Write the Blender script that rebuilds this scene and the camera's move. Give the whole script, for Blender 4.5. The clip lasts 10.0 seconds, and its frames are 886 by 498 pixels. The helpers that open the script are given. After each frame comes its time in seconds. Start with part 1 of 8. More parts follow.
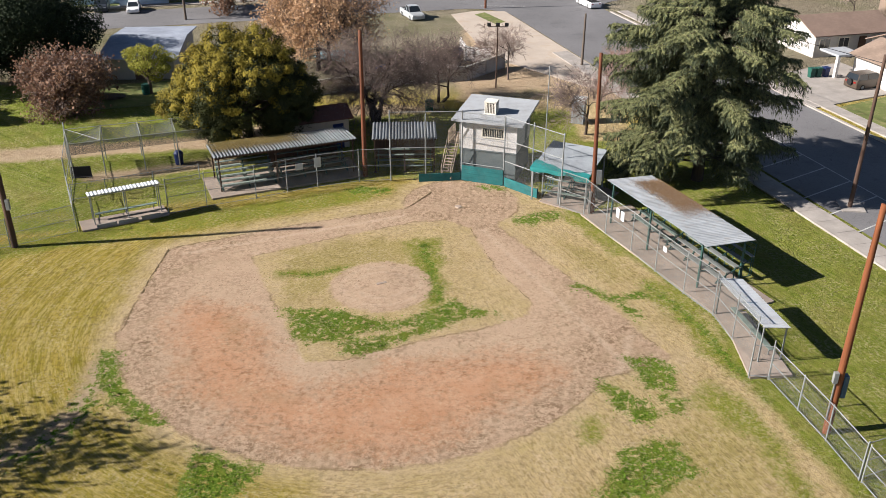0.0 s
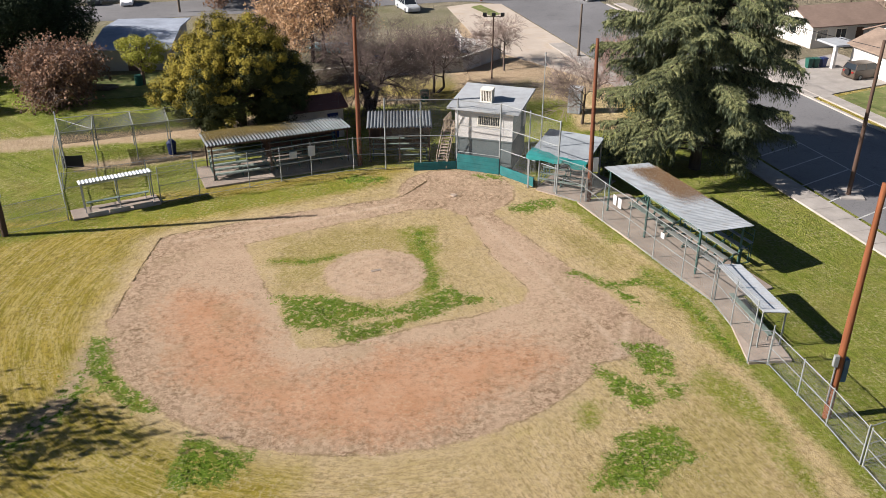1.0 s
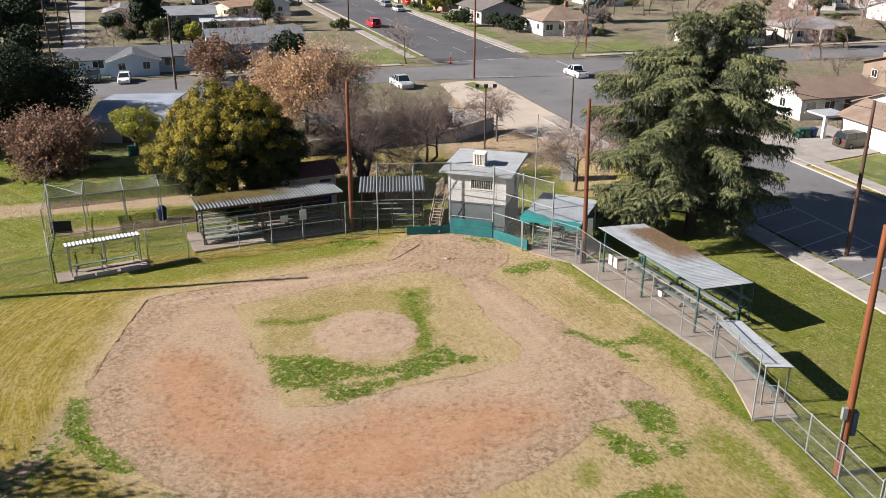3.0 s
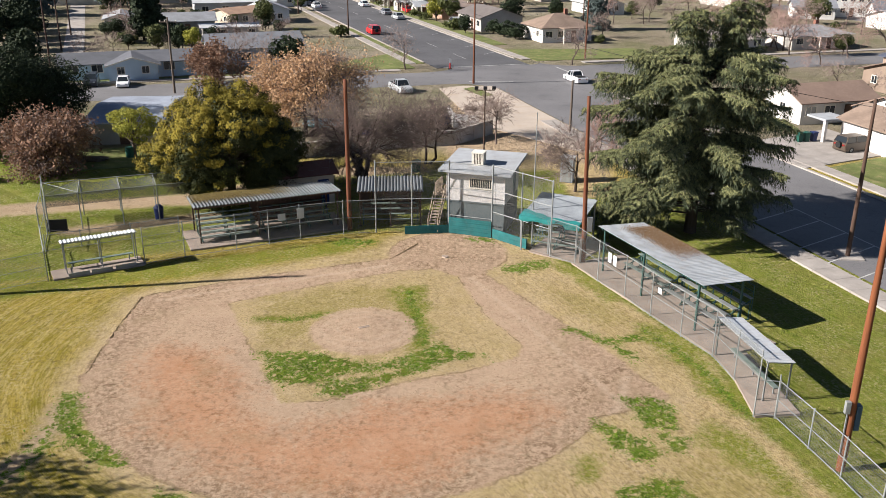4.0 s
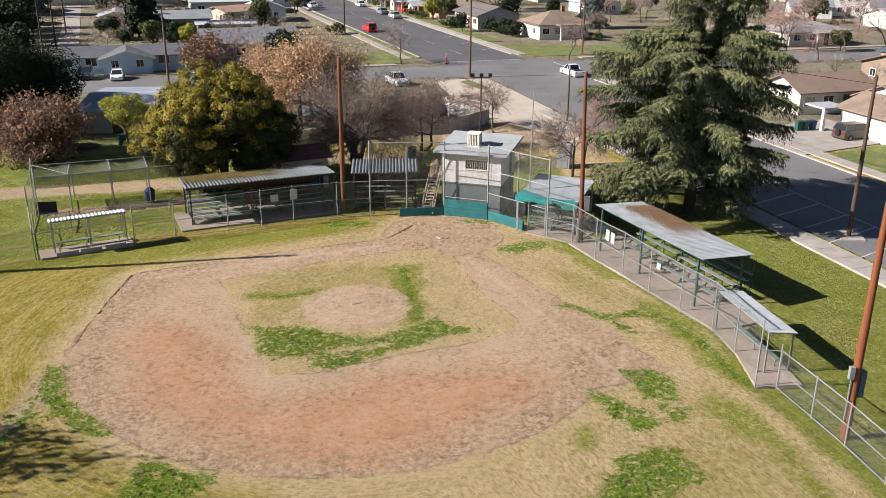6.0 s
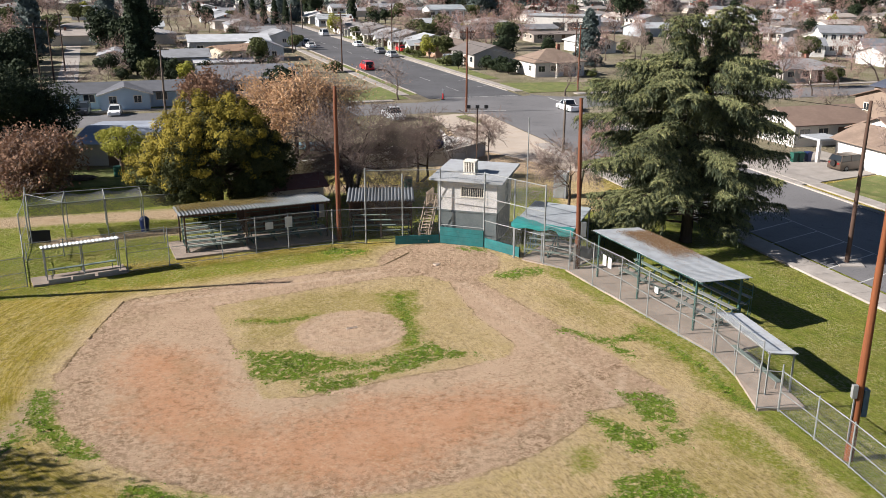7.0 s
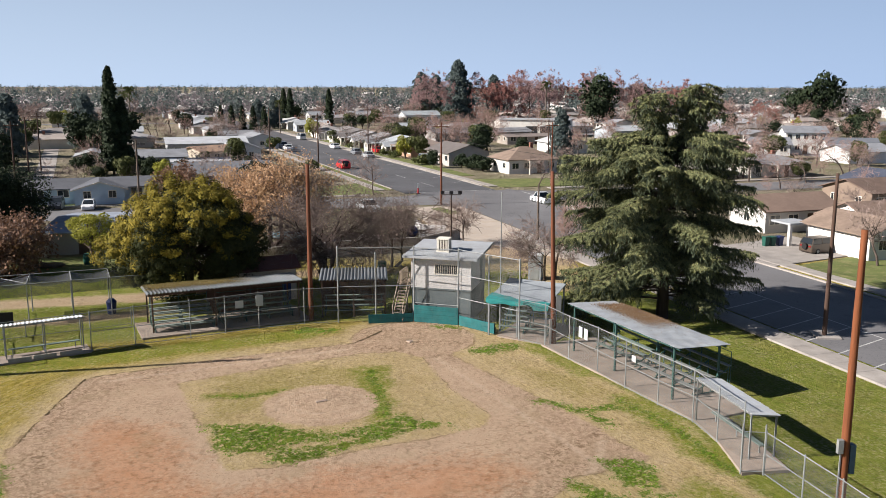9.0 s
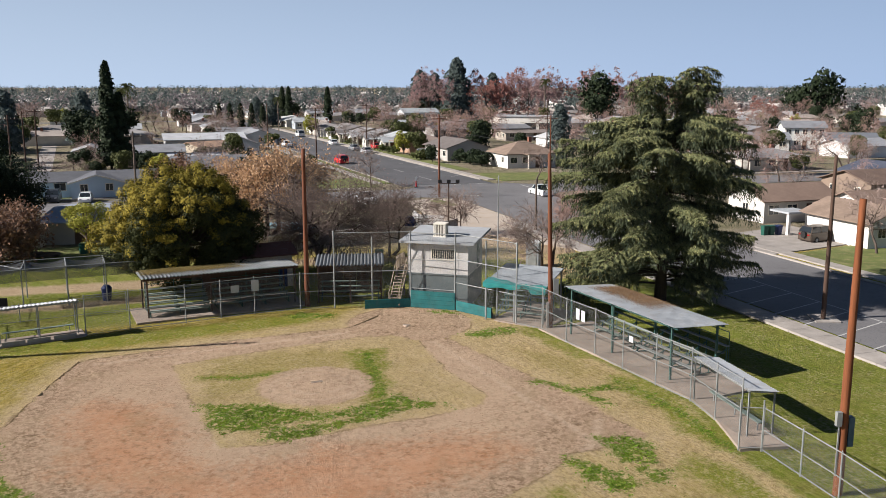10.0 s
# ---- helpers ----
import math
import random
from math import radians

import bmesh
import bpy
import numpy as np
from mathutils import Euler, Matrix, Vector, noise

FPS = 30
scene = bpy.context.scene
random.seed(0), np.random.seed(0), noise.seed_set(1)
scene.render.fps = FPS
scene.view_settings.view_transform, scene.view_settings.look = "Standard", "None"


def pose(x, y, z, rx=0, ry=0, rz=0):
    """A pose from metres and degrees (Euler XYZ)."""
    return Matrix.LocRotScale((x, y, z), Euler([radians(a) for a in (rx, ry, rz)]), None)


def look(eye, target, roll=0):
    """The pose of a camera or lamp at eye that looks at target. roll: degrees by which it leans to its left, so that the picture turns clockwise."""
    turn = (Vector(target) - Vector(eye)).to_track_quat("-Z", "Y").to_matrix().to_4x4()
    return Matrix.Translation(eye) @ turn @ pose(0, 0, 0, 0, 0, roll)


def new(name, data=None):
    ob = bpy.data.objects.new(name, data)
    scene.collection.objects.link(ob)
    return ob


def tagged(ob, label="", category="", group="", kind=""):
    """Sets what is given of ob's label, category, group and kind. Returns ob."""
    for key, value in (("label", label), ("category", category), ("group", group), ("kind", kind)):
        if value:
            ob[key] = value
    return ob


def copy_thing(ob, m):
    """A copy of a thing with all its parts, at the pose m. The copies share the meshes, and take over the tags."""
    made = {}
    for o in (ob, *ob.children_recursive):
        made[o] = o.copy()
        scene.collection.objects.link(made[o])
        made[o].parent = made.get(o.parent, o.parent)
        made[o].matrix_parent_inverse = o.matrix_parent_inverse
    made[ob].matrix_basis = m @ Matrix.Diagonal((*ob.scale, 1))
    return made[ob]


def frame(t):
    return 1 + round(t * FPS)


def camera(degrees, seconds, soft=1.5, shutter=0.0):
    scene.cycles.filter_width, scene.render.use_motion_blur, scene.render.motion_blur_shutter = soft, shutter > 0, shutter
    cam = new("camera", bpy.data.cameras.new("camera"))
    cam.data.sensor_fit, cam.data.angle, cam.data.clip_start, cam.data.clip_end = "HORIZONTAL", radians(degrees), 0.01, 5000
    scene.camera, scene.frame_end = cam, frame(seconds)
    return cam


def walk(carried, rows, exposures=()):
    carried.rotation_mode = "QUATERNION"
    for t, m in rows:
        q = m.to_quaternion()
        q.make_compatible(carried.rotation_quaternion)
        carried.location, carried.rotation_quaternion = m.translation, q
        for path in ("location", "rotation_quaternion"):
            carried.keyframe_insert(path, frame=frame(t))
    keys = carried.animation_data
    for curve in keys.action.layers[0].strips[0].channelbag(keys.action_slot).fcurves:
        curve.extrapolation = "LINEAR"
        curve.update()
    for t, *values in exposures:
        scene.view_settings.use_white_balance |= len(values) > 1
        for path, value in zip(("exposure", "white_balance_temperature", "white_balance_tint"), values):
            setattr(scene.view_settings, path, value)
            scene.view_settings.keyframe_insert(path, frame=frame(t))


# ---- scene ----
cam = camera(53.5, 10.0, soft=0.75)
PATH = [
    (0.0, 0.037, -0.138, 25.677, 62.84, -0.31, -0.14),
    (0.5, 0.088, -0.041, 25.223, 62.81, -0.25, -0.29),
    (1.0, 0.135, 0.048, 24.764, 62.79, -0.29, -0.38),
    (1.5, 0.180, 0.130, 24.300, 62.76, -0.25, -0.49),
    (2.0, 0.222, 0.206, 23.829, 62.71, -0.27, -0.57),
    (2.3, 0.247, 0.249, 23.544, 62.69, -0.28, -0.60),
    (2.5, 0.264, 0.276, 23.352, 63.97, -0.28, -0.64),
    (2.7, 0.280, 0.303, 23.160, 66.18, -0.11, -0.75),
    (2.9, 0.296, 0.329, 22.967, 67.81, -0.17, -0.75),
    (3.1, 0.312, 0.354, 22.773, 68.84, -0.21, -0.76),
    (3.3, 0.329, 0.379, 22.577, 69.14, -0.22, -0.76),
    (3.8, 0.370, 0.437, 22.085, 69.14, -0.22, -0.76),
    (4.0, 0.387, 0.459, 21.887, 69.16, -0.36, -0.73),
    (4.5, 0.430, 0.513, 21.386, 69.16, -0.34, -0.78),
    (5.0, 0.475, 0.565, 20.879, 69.13, -0.34, -0.82),
    (5.5, 0.524, 0.614, 20.365, 69.10, -0.32, -0.89),
    (5.7, 0.544, 0.633, 20.158, 69.08, -0.37, -0.85),
    (6.8, 0.668, 0.738, 19.001, 72.36, -0.25, -1.05),
    (7.0, 0.693, 0.757, 18.787, 72.37, -0.28, -1.08),
    (7.5, 0.761, 0.805, 18.247, 73.11, -0.21, -1.54),
    (8.0, 0.834, 0.855, 17.701, 73.87, -0.22, -2.23),
    (8.3, 0.882, 0.885, 17.371, 73.92, -0.20, -2.27),
    (8.5, 0.915, 0.906, 17.149, 76.55, -0.18, -2.30),
    (8.8, 0.968, 0.938, 16.814, 79.37, -0.11, -2.60),
    (9.0, 1.004, 0.960, 16.589, 79.35, -0.11, -2.60),
    (9.5, 1.102, 1.017, 16.023, 79.37, -0.09, -2.62),
    (10.0, 1.208, 1.077, 15.449, 79.38, -0.00, -2.65),
]
walk(cam, [(t, pose(*row)) for t, *row in PATH], exposures=((0.0, 1.22), (8.4, 1.18), (9.0, 1.04), (10.0, 0.92)))

# ---- sky, sun, exposure ----
SUN = Vector((-0.857, -0.136, 0.497)).normalized()
world = bpy.data.worlds.new("sky")
scene.world = world
world.use_nodes = True
wn = world.node_tree.nodes
sky = wn.new("ShaderNodeTexSky")
sky.sky_type = "NISHITA"
sky.sun_disc = False
sky.sun_elevation = radians(29.8)
sky.sun_rotation = radians(261)
sky.air_density, sky.dust_density, sky.ozone_density = 0.55, 0.05, 3.0
sky_tint = wn.new("ShaderNodeMix")
sky_tint.data_type = "RGBA"
sky_tint.inputs[0].default_value = 0.75
sky_tint.inputs[7].default_value = (0.5, 0.8, 1.4, 1)
world.node_tree.links.new(sky.outputs[0], sky_tint.inputs[6])
# paler towards the horizon, as through haze
ray = wn.new("ShaderNodeTexCoord")
split = wn.new("ShaderNodeSeparateXYZ")
lift = wn.new("ShaderNodeMapRange")
lift.inputs["From Min"].default_value, lift.inputs["From Max"].default_value = 0.0, 0.42
haze = wn.new("ShaderNodeMix")
haze.data_type = "RGBA"
# brighter towards the sun's side
sunward = wn.new("ShaderNodeMapRange")
sunward.inputs["From Min"].default_value, sunward.inputs["From Max"].default_value = -0.5, 0.5
near_sun = wn.new("ShaderNodeMix")
near_sun.data_type = "RGBA"
near_sun.inputs[6].default_value, near_sun.inputs[7].default_value = (5.6, 6.9, 8.9, 1), (4.2, 5.6, 8.1, 1)
world.node_tree.links.new(split.outputs[0], sunward.inputs["Value"])
world.node_tree.links.new(sunward.outputs["Result"], near_sun.inputs[0])
world.node_tree.links.new(near_sun.outputs[2], haze.inputs[6])
world.node_tree.links.new(ray.outputs["Generated"], split.inputs[0])
world.node_tree.links.new(split.outputs[2], lift.inputs["Value"])
world.node_tree.links.new(lift.outputs["Result"], haze.inputs[0])
world.node_tree.links.new(sky_tint.outputs[2], haze.inputs[7])
world.node_tree.links.new(haze.outputs[2], wn["Background"].inputs["Color"])
wn["Background"].inputs["Strength"].default_value = 0.05
lamp = bpy.data.lights.new("sun", "SUN")
lamp.energy, lamp.angle, lamp.color = 5.0, radians(0.6), (1.0, 0.93, 0.865)
new("sun", lamp).matrix_world = look(SUN * 200, (0, 0, 0))
scene.view_settings.exposure = 1.1


# ---- material helpers ----
class Nodes:
    """A small node-tree writer."""

    def __init__(self, name):
        self.mat = bpy.data.materials.new(name)
        self.mat.use_nodes = True
        self.t = self.mat.node_tree
        self.bsdf = self.t.nodes["Principled BSDF"]
        self.pos = self.t.nodes.new("ShaderNodeNewGeometry").outputs["Position"]

    def node(self, kind, operation=None, data_type=None, attribute_name=None):
        n = self.t.nodes.new(kind)
        if operation:
            n.operation = operation
        if data_type:
            n.data_type = data_type
        if attribute_name:
            n.attribute_name = attribute_name
        return n

    def put(self, sock, v):
        if isinstance(v, bpy.types.NodeSocket):
            self.t.links.new(v, sock)
        elif isinstance(v, (tuple, list)) and len(v) == 3 and sock.type == "RGBA":
            sock.default_value = (*v, 1)
        else:
            sock.default_value = v

    def noise(self, scale, detail=3.0, rough=0.55, vec=None, lo=0.3, hi=0.7):
        n = self.node("ShaderNodeTexNoise")
        self.put(n.inputs["Vector"], vec or self.pos)
        n.inputs["Scale"].default_value, n.inputs["Detail"].default_value, n.inputs["Roughness"].default_value = scale, detail, rough
        return self.span(n.outputs["Fac"], lo, hi)

    def span(self, v, lo, hi, a=0.0, b=1.0):
        n = self.node("ShaderNodeMapRange")
        self.put(n.inputs["Value"], v)
        for k, x in zip(("From Min", "From Max", "To Min", "To Max"), (lo, hi, a, b)):
            n.inputs[k].default_value = x
        return n.outputs["Result"]

    def math(self, op, a, b=0.0):
        n = self.node("ShaderNodeMath", operation=op)
        self.put(n.inputs[0], a)
        self.put(n.inputs[1], b)
        return n.outputs[0]

    def mix(self, fac, a, b):
        n = self.node("ShaderNodeMix", data_type="RGBA")
        self.put(n.inputs[0], fac)
        self.put(n.inputs[6], a)
        self.put(n.inputs[7], b)
        return n.outputs[2]

    def scaled(self, x, y, z):
        n = self.node("ShaderNodeVectorMath", operation="MULTIPLY")
        self.put(n.inputs[0], self.pos)
        n.inputs[1].default_value = (x, y, z)
        return n.outputs[0]

    def axis(self, k):
        n = self.node("ShaderNodeSeparateXYZ")
        self.put(n.inputs[0], self.pos)
        return n.outputs[k]

    def turned(self, degrees, x, y):
        """The place turned about z, then stretched."""
        n = self.node("ShaderNodeVectorRotate")
        n.rotation_type = "Z_AXIS"
        self.put(n.inputs["Vector"], self.pos)
        n.inputs["Angle"].default_value = radians(degrees)
        m = self.node("ShaderNodeVectorMath", operation="MULTIPLY")
        self.put(m.inputs[0], n.outputs[0])
        m.inputs[1].default_value = (x, y, 1)
        return m.outputs[0]

    def attr(self, name):
        return self.node("ShaderNodeAttribute", attribute_name=name).outputs["Fac"]

    def chance(self):
        return self.node("ShaderNodeObjectInfo").outputs["Random"]

    def island(self):
        return self.t.nodes["Geometry"].outputs["Random Per Island"]

    def bump(self, height, strength, dist=0.02):
        n = self.node("ShaderNodeBump")
        self.put(n.inputs["Height"], height)
        n.inputs["Strength"].default_value, n.inputs["Distance"].default_value = strength, dist
        self.t.links.new(n.outputs[0], self.bsdf.inputs["Normal"])

    def end(self, color, rough=0.85, metal=0.0, spec=0.3):
        self.put(self.bsdf.inputs["Base Color"], color)
        self.put(self.bsdf.inputs["Roughness"], rough)
        self.put(self.bsdf.inputs["Metallic"], metal)
        self.put(self.bsdf.inputs["Specular IOR Level"], spec)
        return self.mat


def tone(c, k):
    return tuple(min(1.0, x * k) for x in c)


def plain(name, c, rough=0.8, metal=0.0, var=0.25, big=0.8, small=14.0, bump=0.15, spec=0.3, dirt=None, each=0.0):
    """A painted, concrete or metal surface: blotches, grain and a little dirt."""
    n = Nodes(name)
    col = n.mix(n.noise(big, 4), tone(c, 1 - var), tone(c, 1 + var * 0.6))
    col = n.mix(n.math("MULTIPLY", n.noise(small, 5, 0.7), var * 1.2), col, tone(c, 0.55))
    if dirt:
        col = n.mix(n.math("MULTIPLY", n.noise(big * 2.3, 6, 0.7, lo=0.5, hi=0.72), 0.75), col, dirt)
    if each:
        col = n.mix(n.math("MULTIPLY", n.chance(), each), col, tone(c, 0.45))
    if bump:
        n.bump(n.noise(small * 2.5, 4), bump, 0.01)
    return n.end(col, rough, metal, spec)


def streaked(name, c, c2, rough=0.85, along=0.35, fine=9.0):
    """Upright timber: streaks that run along z."""
    n = Nodes(name)
    v = n.scaled(fine, fine, along)
    col = n.mix(n.noise(1.0, 5, 0.7, v), c, c2)
    col = n.mix(n.math("MULTIPLY", n.noise(0.5, 3), 0.4), col, tone(c2, 0.6))
    n.bump(n.noise(2.0, 4, 0.6, v), 0.4, 0.01)
    return n.end(col, rough)


def leafy(name, a, b, rough=0.7, deep=None, trans=0.25):
    """Leaves: tone by island, with clumps of another tone."""
    n = Nodes(name)
    col = n.mix(n.island(), a, b)
    col = n.mix(n.math("MULTIPLY", n.noise(0.55, 3), 0.55), col, deep or tone(a, 0.6))
    col = n.mix(n.math("MULTIPLY", n.chance(), 0.25), col, tone(b, 0.7))
    n.end(col, rough, 0.0, 0.2)
    if trans:
        tr = n.node("ShaderNodeBsdfTranslucent")
        n.put(tr.inputs["Color"], col)
        mx = n.node("ShaderNodeMixShader")
        mx.inputs[0].default_value = trans
        n.t.links.new(n.bsdf.outputs[0], mx.inputs[1])
        n.t.links.new(tr.outputs[0], mx.inputs[2])
        n.t.links.new(mx.outputs[0], n.t.nodes["Material Output"].inputs["Surface"])
    return n.mat


# ---- geometry helpers ----
class Geo:
    """Collects the faces of one mesh."""

    def __init__(self):
        self.v, self.f, self.uv = [], [], {}

    def face(self, *pts):
        k = len(self.v)
        self.v.extend(tuple(p) for p in pts)
        self.f.append(tuple(range(k, k + len(pts))))

    def box(self, c, s, rz=0.0, m=None):
        """A box with centre c and sizes s, turned about z by rz degrees or placed by m."""
        m = m or pose(*c, 0, 0, rz)
        k = len(self.v)
        for z in (-0.5, 0.5):
            for x, y in ((-0.5, -0.5), (0.5, -0.5), (0.5, 0.5), (-0.5, 0.5)):
                self.v.append(tuple(m @ Vector((x * s[0], y * s[1], z * s[2]))))
        for q in ((3, 2, 1, 0), (4, 5, 6, 7), (0, 1, 5, 4), (1, 2, 6, 5), (2, 3, 7, 6), (3, 0, 4, 7)):
            self.f.append(tuple(k + i for i in q))

    def bar(self, a, b, w, h, up=(0, 0, 1)):
        """A square bar from a to b, w wide and h high."""
        a, b = Vector(a), Vector(b)
        d = (b - a).normalized()
        side = d.cross(Vector(up))
        side = side.normalized() if side.length > 1e-4 else Vector((1, 0, 0))
        u = side.cross(d)
        k = len(self.v)
        for p in (a, b):
            for x, y in ((-0.5, -0.5), (0.5, -0.5), (0.5, 0.5), (-0.5, 0.5)):
                self.v.append(tuple(p + side * x * w + u * y * h))
        for q in ((3, 2, 1, 0), (4, 5, 6, 7), (0, 1, 5, 4), (1, 2, 6, 5), (2, 3, 7, 6), (3, 0, 4, 7)):
            self.f.append(tuple(k + i for i in q))

    def tube(self, a, b, r0, r1=None, n=8, cap=True):
        a, b = Vector(a), Vector(b)
        r1 = r0 if r1 is None else r1
        d = (b - a).normalized()
        s = d.orthogonal().normalized()
        u = d.cross(s)
        k = len(self.v)
        for p, r in ((a, r0), (b, r1)):
            for i in range(n):
                t = 2 * math.pi * i / n
                self.v.append(tuple(p + (s * math.cos(t) + u * math.sin(t)) * r))
        for i in range(n):
            j = (i + 1) % n
            self.f.append((k + i, k + j, k + n + j, k + n + i))
        if cap:
            self.f.append(tuple(k + i for i in reversed(range(n))))
            self.f.append(tuple(k + n + i for i in range(n)))

    def prism(self, pts, z0, z1):
        """An upright block over the polygon pts (counter-clockwise)."""
        k, n = len(self.v), len(pts)
        self.v += [(x, y, z0) for x, y in pts] + [(x, y, z1) for x, y in pts]
        self.f.append(tuple(k + i for i in reversed(range(n))))
        self.f.append(tuple(k + n + i for i in range(n)))
        for i in range(n):
            j = (i + 1) % n
            self.f.append((k + i, k + j, k + n + j, k + n + i))

    def mesh(self, name, material):
        me = bpy.data.meshes.new(name)
        me.from_pydata(self.v, [], self.f)
        if material:
            me.materials.append(material)
        if self.uv:
            layer = me.uv_layers.new(name="run")
            for i, loop in enumerate(me.loops):
                layer.data[i].uv = self.uv.get(loop.vertex_index, (0, 0))
        me.update()
        return me


def smooth(ob):
    ob.data.polygons.foreach_set("use_smooth", [True] * len(ob.data.polygons))
    return ob


def thing(name, m=None, label="", category="", group="", kind=""):
    """An Empty that holds a thing's parts."""
    ob = new(name)
    ob.empty_display_size = 0.2
    ob.matrix_basis = m or Matrix()
    return tagged(ob, label, category, group, kind)


def part(name, geo, material, parent, label=""):
    """One mesh object under a thing or a part."""
    ob = new(name, geo if isinstance(geo, bpy.types.Mesh) else geo.mesh(name, material))
    ob.parent = parent
    return tagged(ob, label)


def single(name, geo, material, label="", category="", group="", kind="", m=None):
    """A thing that is one mesh."""
    ob = new(name, geo.mesh(name, material))
    if m:
        ob.matrix_basis = m
    return tagged(ob, label, category, group, kind)


def along(p, q, t):
    return (p[0] + (q[0] - p[0]) * t, p[1] + (q[1] - p[1]) * t)


# ---- materials ----
M = {}
M["pole"] = streaked("treated_timber", (0.185, 0.062, 0.028), (0.105, 0.042, 0.024))
M["pole_orange"] = streaked("sunlit_treated_timber", (0.25, 0.082, 0.03), (0.13, 0.045, 0.02))
M["pole_dark"] = streaked("creosoted_timber", (0.10, 0.055, 0.04), (0.06, 0.04, 0.03))
M["pole_grey"] = streaked("weathered_timber", (0.16, 0.125, 0.10), (0.10, 0.08, 0.065))
M["galv"] = plain("galvanised_steel", (0.27, 0.285, 0.285), 0.65, 0.25, 0.2, 1.5, 20, 0.05)
M["green_paint"] = plain("green_painted_steel", (0.035, 0.09, 0.08), 0.55, 0.0, 0.25, 1.5, 20, 0.05)
M["teal"] = plain("teal_painted_board", (0.018, 0.135, 0.14), 0.7, 0, 0.3, 1.2, 9, 0.1, dirt=(0.045, 0.12, 0.12))
M["tarp"] = plain("teal_tarpaulin", (0.025, 0.20, 0.195), 0.45, 0, 0.25, 1.0, 6, 0.3)
M["white_wall"] = plain("white_painted_siding", (0.60, 0.585, 0.575), 0.7, 0, 0.08, 0.6, 10, 0.08, dirt=(0.42, 0.39, 0.37))
M["white_trim"] = plain("white_painted_timber", (0.72, 0.68, 0.60), 0.7, 0, 0.12, 1.5, 14, 0.05)
M["grey_wall"] = plain("grey_painted_block", (0.12, 0.145, 0.15), 0.8, 0, 0.2, 0.8, 9, 0.15)
M["dark"] = plain("dark_interior", (0.02, 0.02, 0.022), 0.8, 0, 0.2, 1, 5, 0)
M["roof_white"] = plain("white_roll_roofing", (0.34, 0.36, 0.385), 0.75, 0, 0.15, 0.7, 8, 0.12, dirt=(0.25, 0.245, 0.24))
M["dull_roof"] = plain("dull_corrugated_sheet", (0.45, 0.48, 0.51), 0.55, 0.05, 0.2, 0.9, 12, 0.05, dirt=(0.34, 0.32, 0.30), each=0.15)
M["metal_roof"] = plain("corrugated_galvanised_sheet", (0.54, 0.57, 0.60), 0.55, 0.05, 0.14, 0.9, 12, 0.05, dirt=(0.45, 0.42, 0.39), each=0.12)
M["grey_shingle"] = plain("grey_roll_roof", (0.30, 0.33, 0.36), 0.85, 0, 0.2, 1.0, 18, 0.3)
M["concrete"] = plain("concrete", (0.36, 0.33, 0.305), 0.9, 0, 0.25, 0.7, 12, 0.2, dirt=(0.28, 0.25, 0.22), each=0.2)
M["slab"] = plain("dusty_concrete_slab", (0.31, 0.255, 0.215), 0.9, 0, 0.25, 0.7, 12, 0.2, dirt=(0.25, 0.185, 0.14))
M["bleacher"] = plain("weathered_green_plank", (0.16, 0.21, 0.19), 0.7, 0, 0.3, 1.5, 12, 0.1, each=0.2)
M["pale_plank"] = plain("pale_green_plank", (0.24, 0.29, 0.265), 0.7, 0, 0.3, 1.5, 12, 0.1, each=0.25)
M["bench"] = plain("aluminium_plank", (0.27, 0.29, 0.285), 0.5, 0.3, 0.2, 1.5, 12, 0.05)
M["block"] = plain("grey_block_wall", (0.40, 0.38, 0.36), 0.9, 0, 0.25, 0.6, 8, 0.25, dirt=(0.27, 0.25, 0.235))
M["blue_plastic"] = plain("blue_plastic", (0.012, 0.026, 0.10), 0.45, 0, 0.15, 2, 9, 0)
M["green_plastic"] = plain("green_plastic", (0.015, 0.08, 0.06), 0.5, 0, 0.15, 2, 9, 0)
M["glass"] = plain("dark_window_glass", (0.02, 0.025, 0.03), 0.08, 0, 0.1, 1, 3, 0, 0.6)
M["tyre"] = plain("tyre_rubber", (0.015, 0.015, 0.016), 0.8, 0, 0.1, 3, 9, 0)
M["blue_box"] = plain("blue_grey_painted_steel", (0.07, 0.12, 0.17), 0.5, 0, 0.2, 3, 12, 0)
M["worn_rubber"] = plain("dusty_white_rubber", (0.40, 0.32, 0.26), 0.8, 0, 0.2, 6, 20, 0.1)
M["white_sign"] = plain("white_sign_board", (0.44, 0.45, 0.46), 0.6, 0, 0.06, 3, 12, 0)


def asphalt_material(name, c):
    n = Nodes(name)
    col = n.mix(n.noise(0.12, 4), tone(c, 0.8), tone(c, 1.25))
    col = n.mix(n.math("MULTIPLY", n.noise(6.0, 5, 0.7), 0.4), col, tone(c, 1.6))
    col = n.mix(n.math("MULTIPLY", n.noise(0.5, 5, 0.7, lo=0.55, hi=0.7), 0.5), col, tone(c, 0.6))
    crack = n.node("ShaderNodeTexVoronoi")
    crack.feature = "DISTANCE_TO_EDGE"
    n.put(crack.inputs["Vector"], n.scaled(0.22, 0.3, 0.2))
    line = n.span(crack.outputs["Distance"], 0.0, 0.012, 0.55, 0.0)
    col = n.mix(line, col, tone(c, 0.35))
    n.bump(n.noise(30.0, 3), 0.2, 0.01)
    return n.end(col, 0.85)


M["asphalt"] = asphalt_material("asphalt", (0.128, 0.126, 0.131))
M["asphalt_dark"] = asphalt_material("newer_asphalt", (0.078, 0.078, 0.084))


